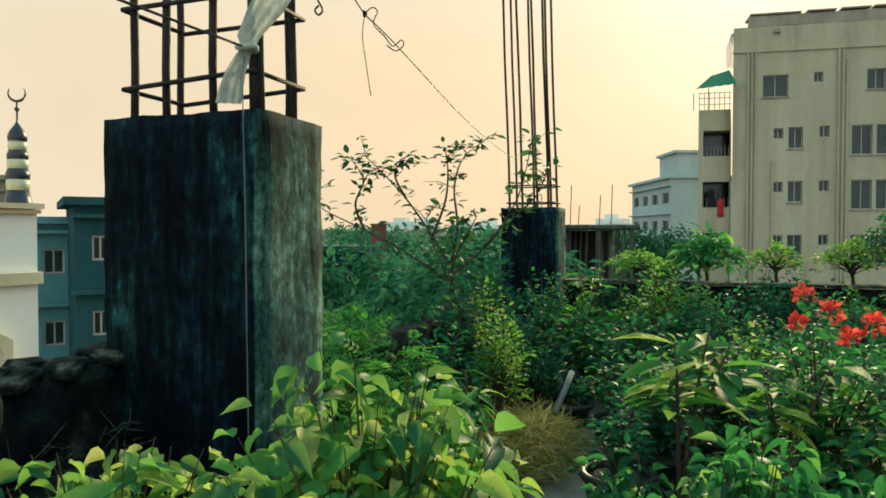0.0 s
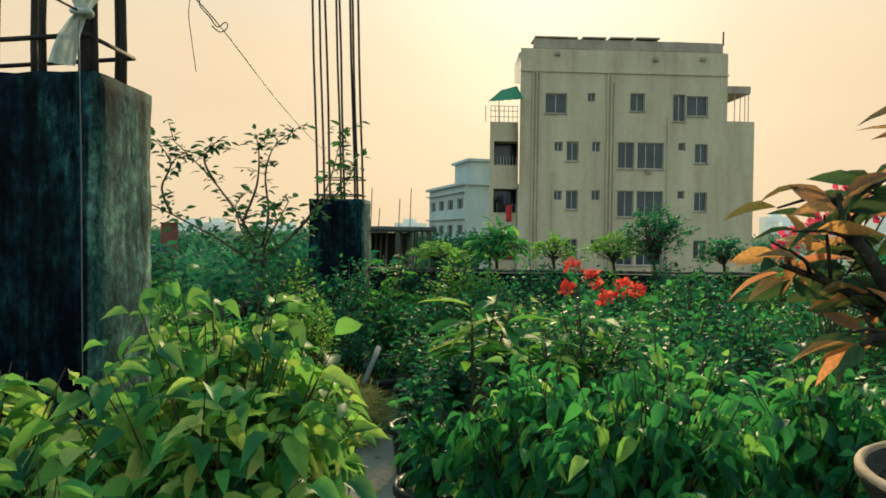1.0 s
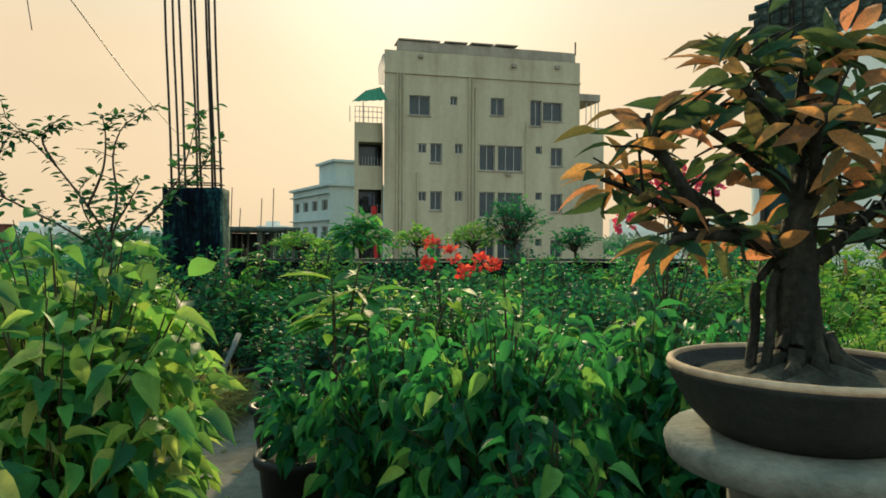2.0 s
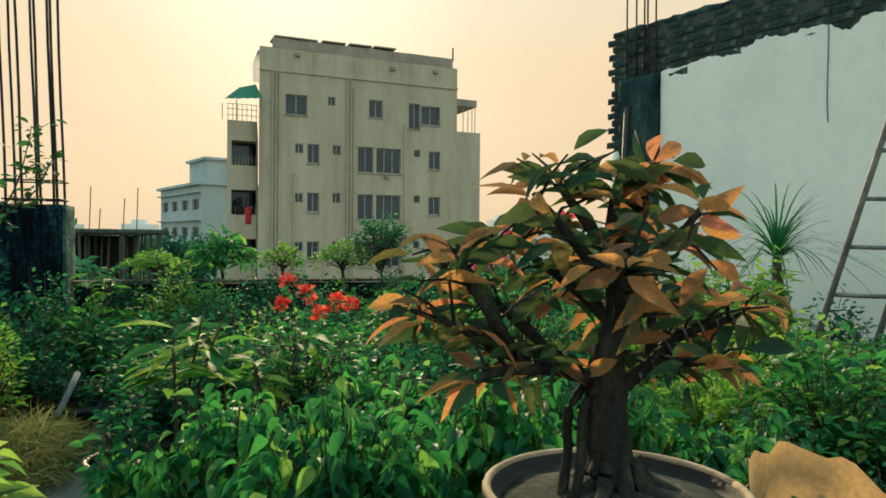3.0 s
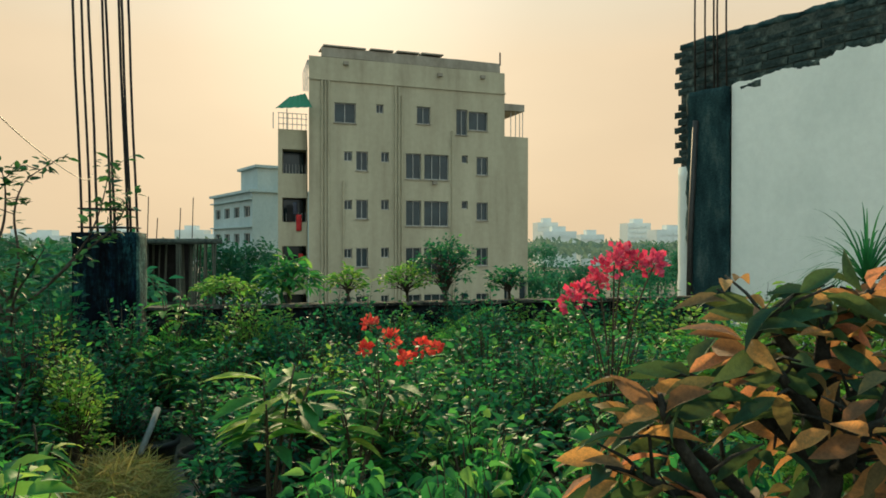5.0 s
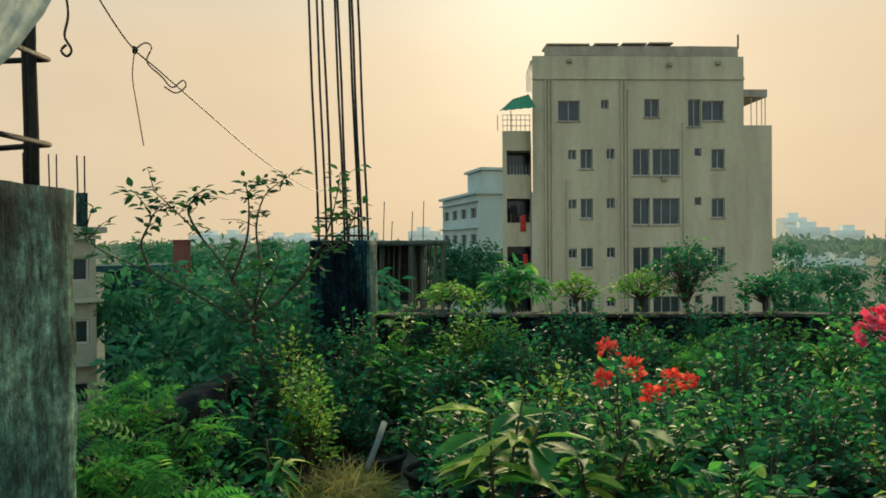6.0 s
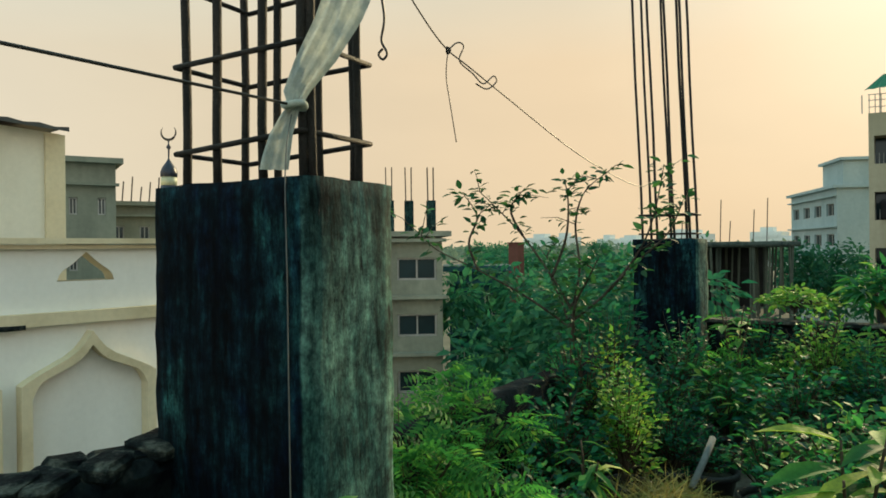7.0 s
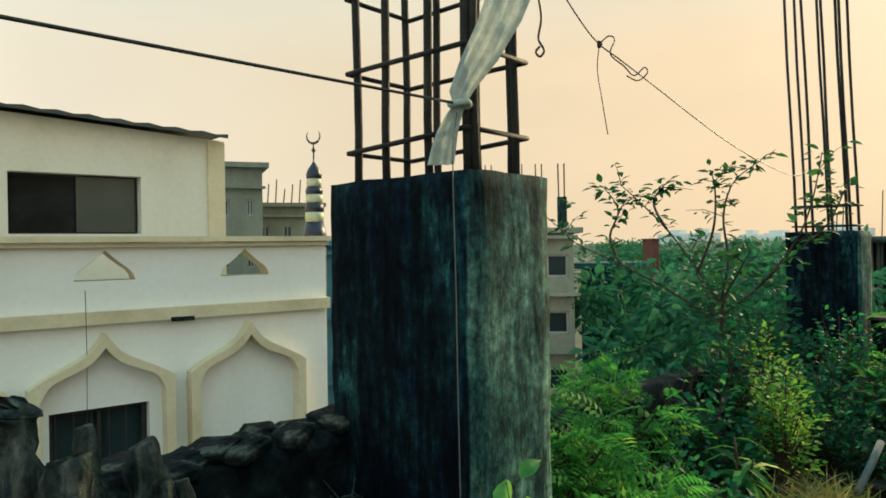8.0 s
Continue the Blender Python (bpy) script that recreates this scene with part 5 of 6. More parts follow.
BOUGHS = [
    [(-0.012, 0, 0.270), (-0.07, -0.02, 0.285), (-0.14, -0.03, 0.305), (-0.22, -0.04, 0.345), (-0.275, -0.045, 0.365)],
    [(0.012, 0, 0.265), (0.07, -0.01, 0.290), (0.13, -0.02, 0.330), (0.19, -0.03, 0.345), (0.245, -0.03, 0.358)],
    [(-0.010, 0, 0.345), (-0.05, 0.02, 0.385), (-0.11, 0.02, 0.425), (-0.17, 0.0, 0.450)],
    [(0.0, 0, 0.365), (0.05, 0.02, 0.40), (0.10, 0.03, 0.43), (0.16, 0.02, 0.445)],
    [(0.0, 0, 0.33), (0.02, 0.07, 0.36), (0.03, 0.13, 0.40), (0.02, 0.18, 0.42)],
    [(0.0, 0, 0.34), (-0.02, -0.07, 0.37), (-0.04, -0.12, 0.41), (-0.03, -0.15, 0.43)],
    [(0.0, 0.005, 0.43), (0.03, 0.0, 0.48), (0.06, -0.01, 0.52), (0.075, -0.01, 0.545)],
    [(0.0, 0.005, 0.42), (-0.04, 0.0, 0.465), (-0.075, -0.02, 0.50), (-0.09, -0.02, 0.525)],
    [(-0.07, -0.02, 0.285), (-0.11, 0.03, 0.33), (-0.16, 0.06, 0.37), (-0.20, 0.08, 0.385)],
    [(0.07, -0.01, 0.290), (0.11, 0.05, 0.34), (0.15, 0.08, 0.375)],
    [(-0.14, -0.03, 0.305), (-0.17, -0.05, 0.35), (-0.21, -0.06, 0.41), (-0.22, -0.06, 0.44)],
    [(0.0, 0.0, 0.40), (0.04, -0.05, 0.42), (0.09, -0.07, 0.45), (0.13, -0.08, 0.49)],
    [(0.0, 0.0, 0.38), (-0.05, -0.05, 0.42), (-0.10, -0.06, 0.47), (-0.13, -0.07, 0.50)],
]
BOUGHS.append([(-0.07, -0.02, 0.285), (-0.12, -0.05, 0.295), (-0.17, -0.07, 0.295), (-0.20, -0.08, 0.285)])
BOUGHS.append([(0.07, -0.01, 0.290), (0.12, -0.05, 0.30), (0.17, -0.07, 0.305)])
BOUGHS = [[((x * 0.74 - 0.012 if x > 0.03 else x * 1.04), y * 0.95, 0.112 + (z - 0.112) * (1.0 + 0.05 * min(1, max(0, (z - 0.25) / 0.2)))) for x, y, z in pts] for pts in BOUGHS]
rng = random.Random(21)
ends = []
for i, pts in enumerate(BOUGHS):
    part("branch", gnarly(pts, [0.0125 - 0.0011 * min(i, 6), 0.0085, 0.006, 0.003], 8, 0.14, i * 3.0), M["bonsai_bark"], bon)
    path = smooth_path(pts, 6)
    ends.append(path)
sw = Soup()
path = smooth_path(BOUGHS[1], 12)
pts = []
for i in range(8, 44):
    a = i * 1.15
    pts.append(path[i] + Vector((0.15 * math.cos(a), math.cos(a), math.sin(a))) * 0.0135)
sw.tube(pts, 0.0022, 5)
part("training_wire", sw.mesh("training_wire", True), M["ladder"], bon, "aluminium training wire wound round the branch")
# each leaf of the crown is a piece of its own
LEAF = []
for k in range(5):
    r2 = random.Random(k)
    wv = 0.9 + 0.25 * r2.random()
    vv, ff = blade([(0.10, 0.06 * wv), (0.30, 0.15 * wv), (0.55, 0.17 * wv), (0.80, 0.095 * wv)], 0.16 + 0.26 * r2.random(), 0.15 + 0.55 * r2.random())
    pair = []
    for mt in ("bonsai_green", "bonsai_orange"):
        me = mesh("leaf", vv, ff, True)
        me.materials.append(L[mt])
        pair.append(me)
    LEAF.append(pair)


def put_leaf(parent, p, d, up, size, young):
    d = d.normalized()
    x = d.cross(up).normalized()
    zz = x.cross(d)
    m = Matrix((x, d, zz)).transposed().to_4x4()
    m.translation = p
    ob = new("leaf", LEAF[rng.randrange(5)][1 if young else 0])
    ob.parent = parent
    ob.matrix_basis = m @ Matrix.Diagonal((size, size, size, 1))


def rosette(parent, p, axis, count, size, young_share):
    for k in range(count):
        a = k * 2.4 + rng.random()
        d = Vector((math.cos(a), math.sin(a), rng.uniform(-0.9, 0.4))) + axis * rng.uniform(0.2, 0.9)
        put_leaf(parent, p + d * 0.006 - axis * rng.uniform(0, 0.03), d, Vector((rng.uniform(-1, 1), rng.uniform(-1.3, 0.7), rng.uniform(0.1, 1))), size * rng.uniform(0.7, 1.15), rng.random() < young_share)


for bi, path in enumerate(ends):
    tip = path[-1]
    axis = (path[-1] - path[-3]).normalized()
    rosette(bon, tip, (axis + Vector((0, 0, 0.4))).normalized(), 8, 0.064, 0.6)
    first = 4 if bi < 2 else 2
    for j in range(first, len(path) - 1, 2):
        for rep_ in range(1 if (j + bi) % 3 else 2):
            side = Vector((rng.uniform(-1, 1), rng.uniform(-1, 1), rng.uniform(-0.35, 0.8))).normalized()
            q = path[j] + side * rng.uniform(0.03, 0.085)
            ss = Soup()
            ss.tube([path[j], path[j].lerp(q, 0.5) + Vector((0, 0, 0.006)), q], [0.0026, 0.0022, 0.0013], 5)
            part("twig", ss.mesh("twig", True), M["bonsai_bark"], bon)
            rosette(bon, q, side, 2 + (j % 2), 0.058, 0.26)
rosette(bon, Vector((0.06, -0.02, 0.565)), Vector((0.8, 0, 0.5)), 7, 0.078, 0.5)
rosette(bon, Vector((0.0, 0.0, 0.55)), Vector((0, 0, 1)), 12, 0.060, 0.35)
rosette(bon, Vector((-0.03, -0.02, 0.525)), Vector((-0.5, 0, 0.8)), 10, 0.058, 0.3)


# ---- cream sack planter beside the stand ----
sack = thing("sack_planter", pose(0.965, 0.86, 0), "cream woven sack filled as a planter, folded open top", "sack")
v, f, n, rows = [], [], 40, 12
for j in range(rows + 1):
    z = 0.635 * j / rows
    for k in range(n):
        a = 2 * math.pi * k / n
        r = 0.205 * (1 + 0.06 * math.sin(z * 9) + 0.05 * noise.noise(Vector((math.cos(a) * 1.6, math.sin(a) * 1.6, z * 4))))
        zz = z
        if j > rows - 3:
            zz = z - (j - rows + 3) / 3 * (0.055 + 0.05 * math.sin(2 * a + 0.6) + 0.045 * noise.noise(Vector((math.cos(a) * 3, math.sin(a) * 3, 1))))
        v.append((r * math.cos(a), r * 0.8 * math.sin(a), zz))
for j in range(rows):
    for k in range(n):
        a, b = j * n + k, j * n + (k + 1) % n
        f.append((a, b, b + n, a + n))
part("bag", mesh("bag", v, f, True), M["sack"], sack)
s = Soup()
s.lathe([(0.18, 0.0), (0.17, 0.40), (0.004, 0.43)], 24)
part("soil", s.mesh("soil", True), M["soil"], sack)

# ---- driftwood stumps by the low parapet ----
stump = thing("driftwood_stumps", pose(-1.46, 0.16, 0) @ Matrix.Diagonal((1, 1, 1.06, 1)), "bleached gnarled stumps standing in a dark pot", "driftwood")
part("pot", pot_mesh("pot", 0.20, 0.30), M["plastic"], stump)
part("soil", soil_mesh("soil", 0.20, 0.27), M["soil"], stump)
for i, (x, y, h, r, lx, ly) in enumerate(((0.03, -0.025, 0.975, 0.034, -0.015, -0.01), (0.05, 0.015, 0.915, 0.028, 0.03, 0.005), (0.0, 0.055, 0.935, 0.016, 0.0, 0.008), (0.02, 0.105, 0.905, 0.024, 0.01, 0.03), (0.05, 0.135, 0.85, 0.016, 0.01, 0.02), (0.03, 0.175, 0.845, 0.014, 0.02, 0.01))):
    part("stump", gnarly([(x, y, 0.26), (x + lx * 0.5, y + ly * 0.2, 0.45), (x - lx * 0.6, y + ly * 0.6, 0.62), (x + lx, y + ly, 0.78), (x + lx * 1.4, y + ly * 1.2, h - 0.03), (x + lx * 1.2, y + ly, h)], [r * 0.9, r * 1.1, r * 0.8, r * 1.2, r * 0.95, r * 0.85], 18, 0.42, i * 5.0), M["driftwood"], stump)

# ---- dry twigs and creeper on the ledge of the low parapet ----
rg = random.Random(61)
s = Soup()
ledge_m = Matrix.Translation((-1.36, -3.42, 0)) @ pose(0, 0, 0, 0, 0, 7.4)
for k in range(90):
    a = ledge_m @ Vector((rg.uniform(0.08, 0.17), rg.uniform(3.3, 4.35), 0.585 + rg.random() * 0.05))
    b = a + Vector((rg.uniform(-0.01, 0.06), rg.uniform(-0.13, 0.13), rg.uniform(-0.02, 0.10)))
    s.tube([a, a.lerp(b, 0.5) + Vector((0.01, 0, rg.uniform(-0.01, 0.03))), b], [0.0022, 0.0018, 0.001], 4)
tagged(part("dry_twigs", s.mesh("dry_twigs", True), M["driftwood"]), "tangle of dry grey twigs on the mossy ledge", "twigs", kind="stuff")

# ---- near plants ----
FIC = "ficus with pointed green and yellowing leaves in a pot"
for i, (x, y, h, r, tw) in enumerate(((-0.86, 0.60, 0.92, 0.27, 100), (-1.20, 0.42, 0.79, 0.24, 90), (-0.93, 0.90, 0.82, 0.20, 70), (-0.86, 0.22, 0.70, 0.22, 75))):
    shrub("ficus_plant", x, y, h, r, "ficus", "ovate", 0.066, int(tw * 1.65), 13, FIC, 100 + i, 0.13, 0.22, thick=0.006, droop=0.85, dome=0.32, fill=0.5)
HED = "bushy ficus with drooping pointed green leaves in a pot"
for i, (x, y, h, r, tw) in enumerate(((-0.10, 1.05, 0.79, 0.27, 110), (0.30, 1.25, 0.77, 0.26, 100), (-0.38, 1.35, 0.72, 0.22, 85), (0.62, 1.45, 0.74, 0.24, 90), (0.02, 1.62, 0.70, 0.25, 90), (-0.02, 0.72, 0.56, 0.16, 55), (0.50, 1.02, 0.56, 0.18, 60), (1.02, 1.35, 0.62, 0.22, 80))):
    shrub("ficus_plant", x, y, h, r, "hedge", "ovate", 0.058, int(tw * 1.55), 13, HED, 200 + i, 0.13, 0.22, thick=0.006, droop=1.5, dome=0.4, fill=0.5)


def big_leaf_plant(name, x, y, h, leaves, size, shape_rows, label, seed, spread, droop, pot_r=0.13, pot_h=0.2, pot="plastic"):
    """A potted plant whose long leaves are pieces of their own."""
    rg = random.Random(seed)
    ob = thing(name, pose(x, y, 0), label, "potted plant", "potted plants on the roof")
    part("pot", pot_mesh("pot", pot_r, pot_h), M[pot], ob)
    part("soil", soil_mesh("soil", pot_r, pot_h - 0.025), M["soil"], ob)
    shapes = []
    for k in range(4):
        vv, ff = blade([(t, w * (0.9 + 0.2 * rg.random())) for t, w in shape_rows], 0.22, droop * (0.7 + 0.6 * rg.random()))
        me = mesh("leaf", vv, ff, True)
        me.materials.append(L["broad"])
        shapes.append(me)
    tips = []
    for k in range(4):
        a = k * 1.9 + rg.random()
        p = Vector((spread * math.cos(a) * rg.uniform(0.3, 0.9), spread * math.sin(a) * rg.uniform(0.3, 0.9), h * rg.uniform(0.82, 1.0)))
        line = bezier(Vector((0, 0, pot_h - 0.03)), Vector((p.x * 0.2, p.y * 0.2, h * 0.6)), p, 7)
        ss = Soup()
        ss.tube(line, [0.009 * (1 - 0.6 * i / 6) for i in range(7)], 6)
        part("stem", ss.mesh("stem", True), M["twig"], ob)
        tips.append(line)
    for k in range(leaves):
        line = tips[k % 4]
        p = line[-1].lerp(line[-3], rg.random())
        a = k * 2.4 + rg.random()
        d = Vector((math.cos(a), math.sin(a), rg.uniform(-0.15, 0.55))).normalized()
        xx = d.cross(Vector((rg.uniform(-0.3, 0.3), rg.uniform(-0.3, 0.3), 1))).normalized()
        m = Matrix((xx, d, xx.cross(d))).transposed().to_4x4()
        m.translation = p
        o = new("leaf", shapes[rg.randrange(4)])
        o.parent = ob
        sz = size * rg.uniform(0.65, 1.1)
        o.matrix_basis = m @ Matrix.Diagonal((sz, sz, sz, 1))
    return ob


shrub("potted_shrub", -0.74, 1.70, 0.50, 0.15, "hedge", "ovate", 0.06, 26, 9, "thin young ficus in a black plastic pot beside the path", 281, 0.125, 0.22, droop=0.9)
shrub("potted_shrub", -0.98, 2.42, 0.44, 0.15, "small", "oval", 0.045, 30, 8, "sparse shrub in a black plastic pot beside the path", 282, 0.135, 0.21, droop=0.4)
LONG = [(0.12, 0.07), (0.35, 0.14), (0.6, 0.15), (0.82, 0.085)]
big_leaf_plant("broad_leaf_plant", -0.68, 2.05, 0.83, 36, 0.21, LONG, "young tree with long yellow-green leaves in a black pot", 31, 0.17, 0.30)
big_leaf_plant("broad_leaf_plant", -0.40, 2.28, 0.74, 28, 0.17, LONG, "young tree with long green leaves in a black pot", 32, 0.17, 0.35)
big_leaf_plant("mango_seedling", -1.66, 2.50, 0.53, 24, 0.17, [(0.12, 0.05), (0.4, 0.09), (0.75, 0.06)], "mango seedling with long drooping leaves in a clay pot", 33, 0.07, 0.75, 0.15, 0.16)
big_leaf_plant("broad_leaf_plant", -1.80, 4.55, 0.98, 22, 0.15, LONG, "young plumeria with light green leaves by the parapet", 34, 0.16, 0.2)
big_leaf_plant("broad_leaf_plant", 0.98, 2.45, 0.90, 22, 0.17, LONG, "upright plant with long green leaves", 35, 0.10, 0.4)
big_leaf_plant("broad_leaf_plant", 2.45, 3.55, 0.86, 24, 0.16, LONG, "croton with yellow and green leaves before the white wall", 36, 0.16, 0.25)
big_leaf_plant("broad_leaf_plant", 1.95, 2.00, 0.72, 24, 0.14, LONG, "young tree with light green leaves in a black pot", 37, 0.14, 0.25)


def blossoms(parent, rg, spots, shape_r, size, mat, per):
    P, D, N, S = [], [], [], []
    for c in spots:
        for k in range(per):
            d = Vector((rg.gauss(0, 1), rg.gauss(0, 1), rg.gauss(0.3, 1))).normalized()
            P.append(Vector(c) + d * shape_r * rg.random() ** 0.5)
            D.append(d + Vector((0, 0, 0.2)))
            N.append((rg.uniform(-1, 1), rg.uniform(-1, 1), rg.uniform(-1, 1)))
            S.append(size * rg.uniform(0.6, 1.2))
    tagged(part("blossom", cloud("blossom", "petal", P, D, N, S), L[mat], parent), kind="stuff")


rg = random.Random(77)
fl = shrub("flowering_shrub", -0.28, 2.60, 0.84, 0.26, "hedge", "oval", 0.05, 70, 10, "shrub with coral-red flower heads in a pot", 41, droop=0.3, dome=0.35)
for c, r0 in (((-0.09, 0.11, 0.89), 0.036), ((0.0, -0.06, 0.845), 0.036), ((-0.10, -0.03, 0.80), 0.018), ((0.14, -0.08, 0.815), 0.034), ((0.07, -0.12, 0.77), 0.03), ((0.2, -0.02, 0.80), 0.022)):
    blossoms(fl, rg, [c], r0, 0.028, "red", 42)
bg_ = shrub("bougainvillea", 0.68, 2.62, 1.05, 0.30, "small", "oval", 0.04, 70, 10, "bougainvillea with a spray of deep pink bracts", 42, droop=0.2, dome=0.5)
spots = [(-0.17 + 0.042 * i + rg.uniform(-0.02, 0.02), rg.uniform(-0.06, 0.06), 0.99 + 0.20 * math.sin(min(1.0, i / 5) * 1.57) - 0.012 * max(0, i - 5) + rg.uniform(-0.03, 0.03)) for i in range(10)]
for c in spots:
    blossoms(bg_, rg, [c], 0.045, 0.034, "pink", 46)
for c in spots[::2]:
    s = Soup()
    s.tube(bezier(Vector((0, 0, 0.55)), Vector((c[0] * 0.4, c[1], 0.95)), Vector(c), 6), 0.004, 5)
    part("flower_stem", s.mesh("flower_stem", True), M["twig"], bg_)
rose = shrub("flowering_shrub", 3.05, 2.75, 1.25, 0.34, "small", "oval", 0.055, 90, 11, "dark-leaved rose bush with a few pink blooms by the ladder", 43, droop=0.2, dome=0.35, fill=0.6)
for c in ((-0.22, -0.14, 1.12), (-0.12, -0.2, 1.22), (-0.25, -0.02, 0.98), (-0.05, -0.28, 1.08), (-0.3, 0.06, 1.05), (-0.18, -0.2, 0.86)):
    blossoms(rose, rg, [c], 0.026, 0.026, "pink", 26)

# sparse young tree beside the corner column
tree = thing("young_tree", pose(-2.38, 3.62, 0) @ Matrix.Diagonal((1.15, 1.15, 1.0, 1)), "sparse young citrus tree with thin arching branches", "tree")
part("pot", pot_mesh("pot", 0.17, 0.25), M["plastic"], tree)
part("soil", soil_mesh("soil", 0.17, 0.22), M["soil"], tree)
rg = random.Random(5)
part("trunk", gnarly([(0, 0, 0.2), (0.01, 0.01, 0.5), (-0.01, 0, 0.75), (0.0, 0.0, 0.95)], [0.022, 0.018, 0.015, 0.011], 8, 0.1), M["bark"], tree)
BR = [
    [(0, 0, 0.80), (-0.20, -0.10, 0.98), (-0.42, -0.22, 1.14), (-0.60, -0.33, 1.26), (-0.68, -0.38, 1.36)],
    [(0, 0, 0.90), (-0.10, -0.03, 1.10), (-0.24, -0.08, 1.34), (-0.36, -0.13, 1.50), (-0.46, -0.17, 1.62)],
    [(0, 0, 0.92), (0.04, 0.0, 1.15), (0.02, 0.0, 1.40), (0.06, 0.02, 1.58), (0.16, 0.05, 1.68)],
    [(-0.1, -0.03, 1.10), (-0.03, -0.01, 1.32), (-0.02, 0.0, 1.52), (-0.04, 0.0, 1.66)],
    [(0, 0, 0.85), (0.16, 0.06, 1.02), (0.30, 0.12, 1.25), (0.36, 0.16, 1.46), (0.40, 0.18, 1.72)],
    [(0.16, 0.06, 1.02), (0.30, 0.08, 1.18), (0.45, 0.10, 1.34), (0.52, 0.12, 1.52)],
    [(-0.24, -0.08, 1.34), (-0.30, -0.10, 1.50), (-0.22, -0.08, 1.62)],
    [(-0.42, -0.22, 1.14), (-0.48, -0.22, 1.30), (-0.44, -0.2, 1.46), (-0.52, -0.22, 1.60)],
    [(0, 0, 0.75), (0.1, -0.15, 0.95), (0.22, -0.24, 1.10), (0.30, -0.28, 1.22)],
    [(0, 0, 0.70), (-0.12, 0.12, 0.9), (-0.25, 0.2, 1.08), (-0.30, 0.24, 1.22)],
]
P, D, N, S = [], [], [], []
for pts in BR:
    path = smooth_path(pts, 5)
    s = Soup()
    s.tube(path, [0.0082 * (1 - 0.75 * i / (len(path) - 1)) for i in range(len(path))], 6)
    part("branch", s.mesh("branch", True), M["bark"], tree)
    for i, p in enumerate(path):
        dens = 4 if i > len(path) * 0.7 else (5 if p.z < 1.15 else 2)
        for k in range(dens * 2):
            if rg.random() < 0.55:
                d = Vector((rg.uniform(-1, 1), rg.uniform(-1, 1), rg.uniform(-0.5, 0.7)))
                P.append(p + d * rg.uniform(0.01, 0.05 if p.z > 1.2 else 0.11))
                D.append(d)
                N.append((rg.uniform(-0.8, 0.8), rg.uniform(-0.8, 0.8), 1))
                S.append(rg.uniform(0.034, 0.066))
for path in [smooth_path(p, 5) for p in BR]:
    for k in range(3):
        p = path[rg.randrange(len(path) // 2, len(path))]
        q = p + Vector((rg.uniform(-0.16, 0.16), rg.uniform(-0.12, 0.12), rg.uniform(-0.02, 0.16)))
        s = Soup()
        s.tube([p, p.lerp(q, 0.5) + Vector((0, 0, 0.02)), q], [0.003, 0.0022, 0.001], 4)
        part("twig", s.mesh("twig", True), M["bark"], tree)
        for i in range(5):
            d = Vector((rg.uniform(-1, 1), rg.uniform(-1, 1), rg.uniform(-0.5, 0.7)))
            P.append(p.lerp(q, 0.3 + 0.7 * rg.random()))
            D.append(d)
            N.append((rg.uniform(-0.8, 0.8), rg.uniform(-0.8, 0.8), 1))
            S.append(rg.uniform(0.034, 0.062))
tagged(part("foliage", cloud("foliage", "oval", P, D, N, S), L["tree"], tree), kind="stuff")

# ponytail palm before the white wall
palm = thing("ponytail_palm", pose(2.9, 4.2, 0), "ponytail palm with long narrow arching leaves", "palm")
part("pot", pot_mesh("pot", 0.18, 0.3), M["terracotta"], palm)
part("trunk", gnarly([(0, 0, 0.25), (0, 0, 0.36), (0.01, 0, 0.7), (0, 0, 0.98)], [0.09, 0.075, 0.04, 0.03], 12, 0.08), M["bark"], palm)
P, D, N, S = [], [], [], []
s = Soup()
lv, lf = [], []
for k in range(95):
    a, el = rg.uniform(0, 6.283), rg.uniform(0.35, 1.42)
    ln = rg.uniform(0.55, 0.98)
    d = Vector((math.cos(a), math.sin(a), 0))
    pts = []
    for i in range(7):
        t = i / 6
        pts.append(Vector((0, 0, 0.98)) + d * (ln * t * math.cos(el) + 0.16 * t * t) + Vector((0, 0, ln * math.sin(el) * t - (0.15 + 0.5 * math.cos(el)) * ln * t * t * 1.3)))
    sd = d.cross(Vector((0, 0, 1)))
    b = len(lv)
    for i, p in enumerate(pts):
        w = 0.0075 * (1 - (i / 6) ** 2) + 0.0008
        lv += [p - sd * w, p + sd * w]
    lf += [(b + 2 * i, b + 2 * i + 1, b + 2 * i + 3, b + 2 * i + 2) for i in range(6)]
tagged(part("foliage", mesh("foliage", lv, lf, True), L["palm"], palm), kind="stuff")

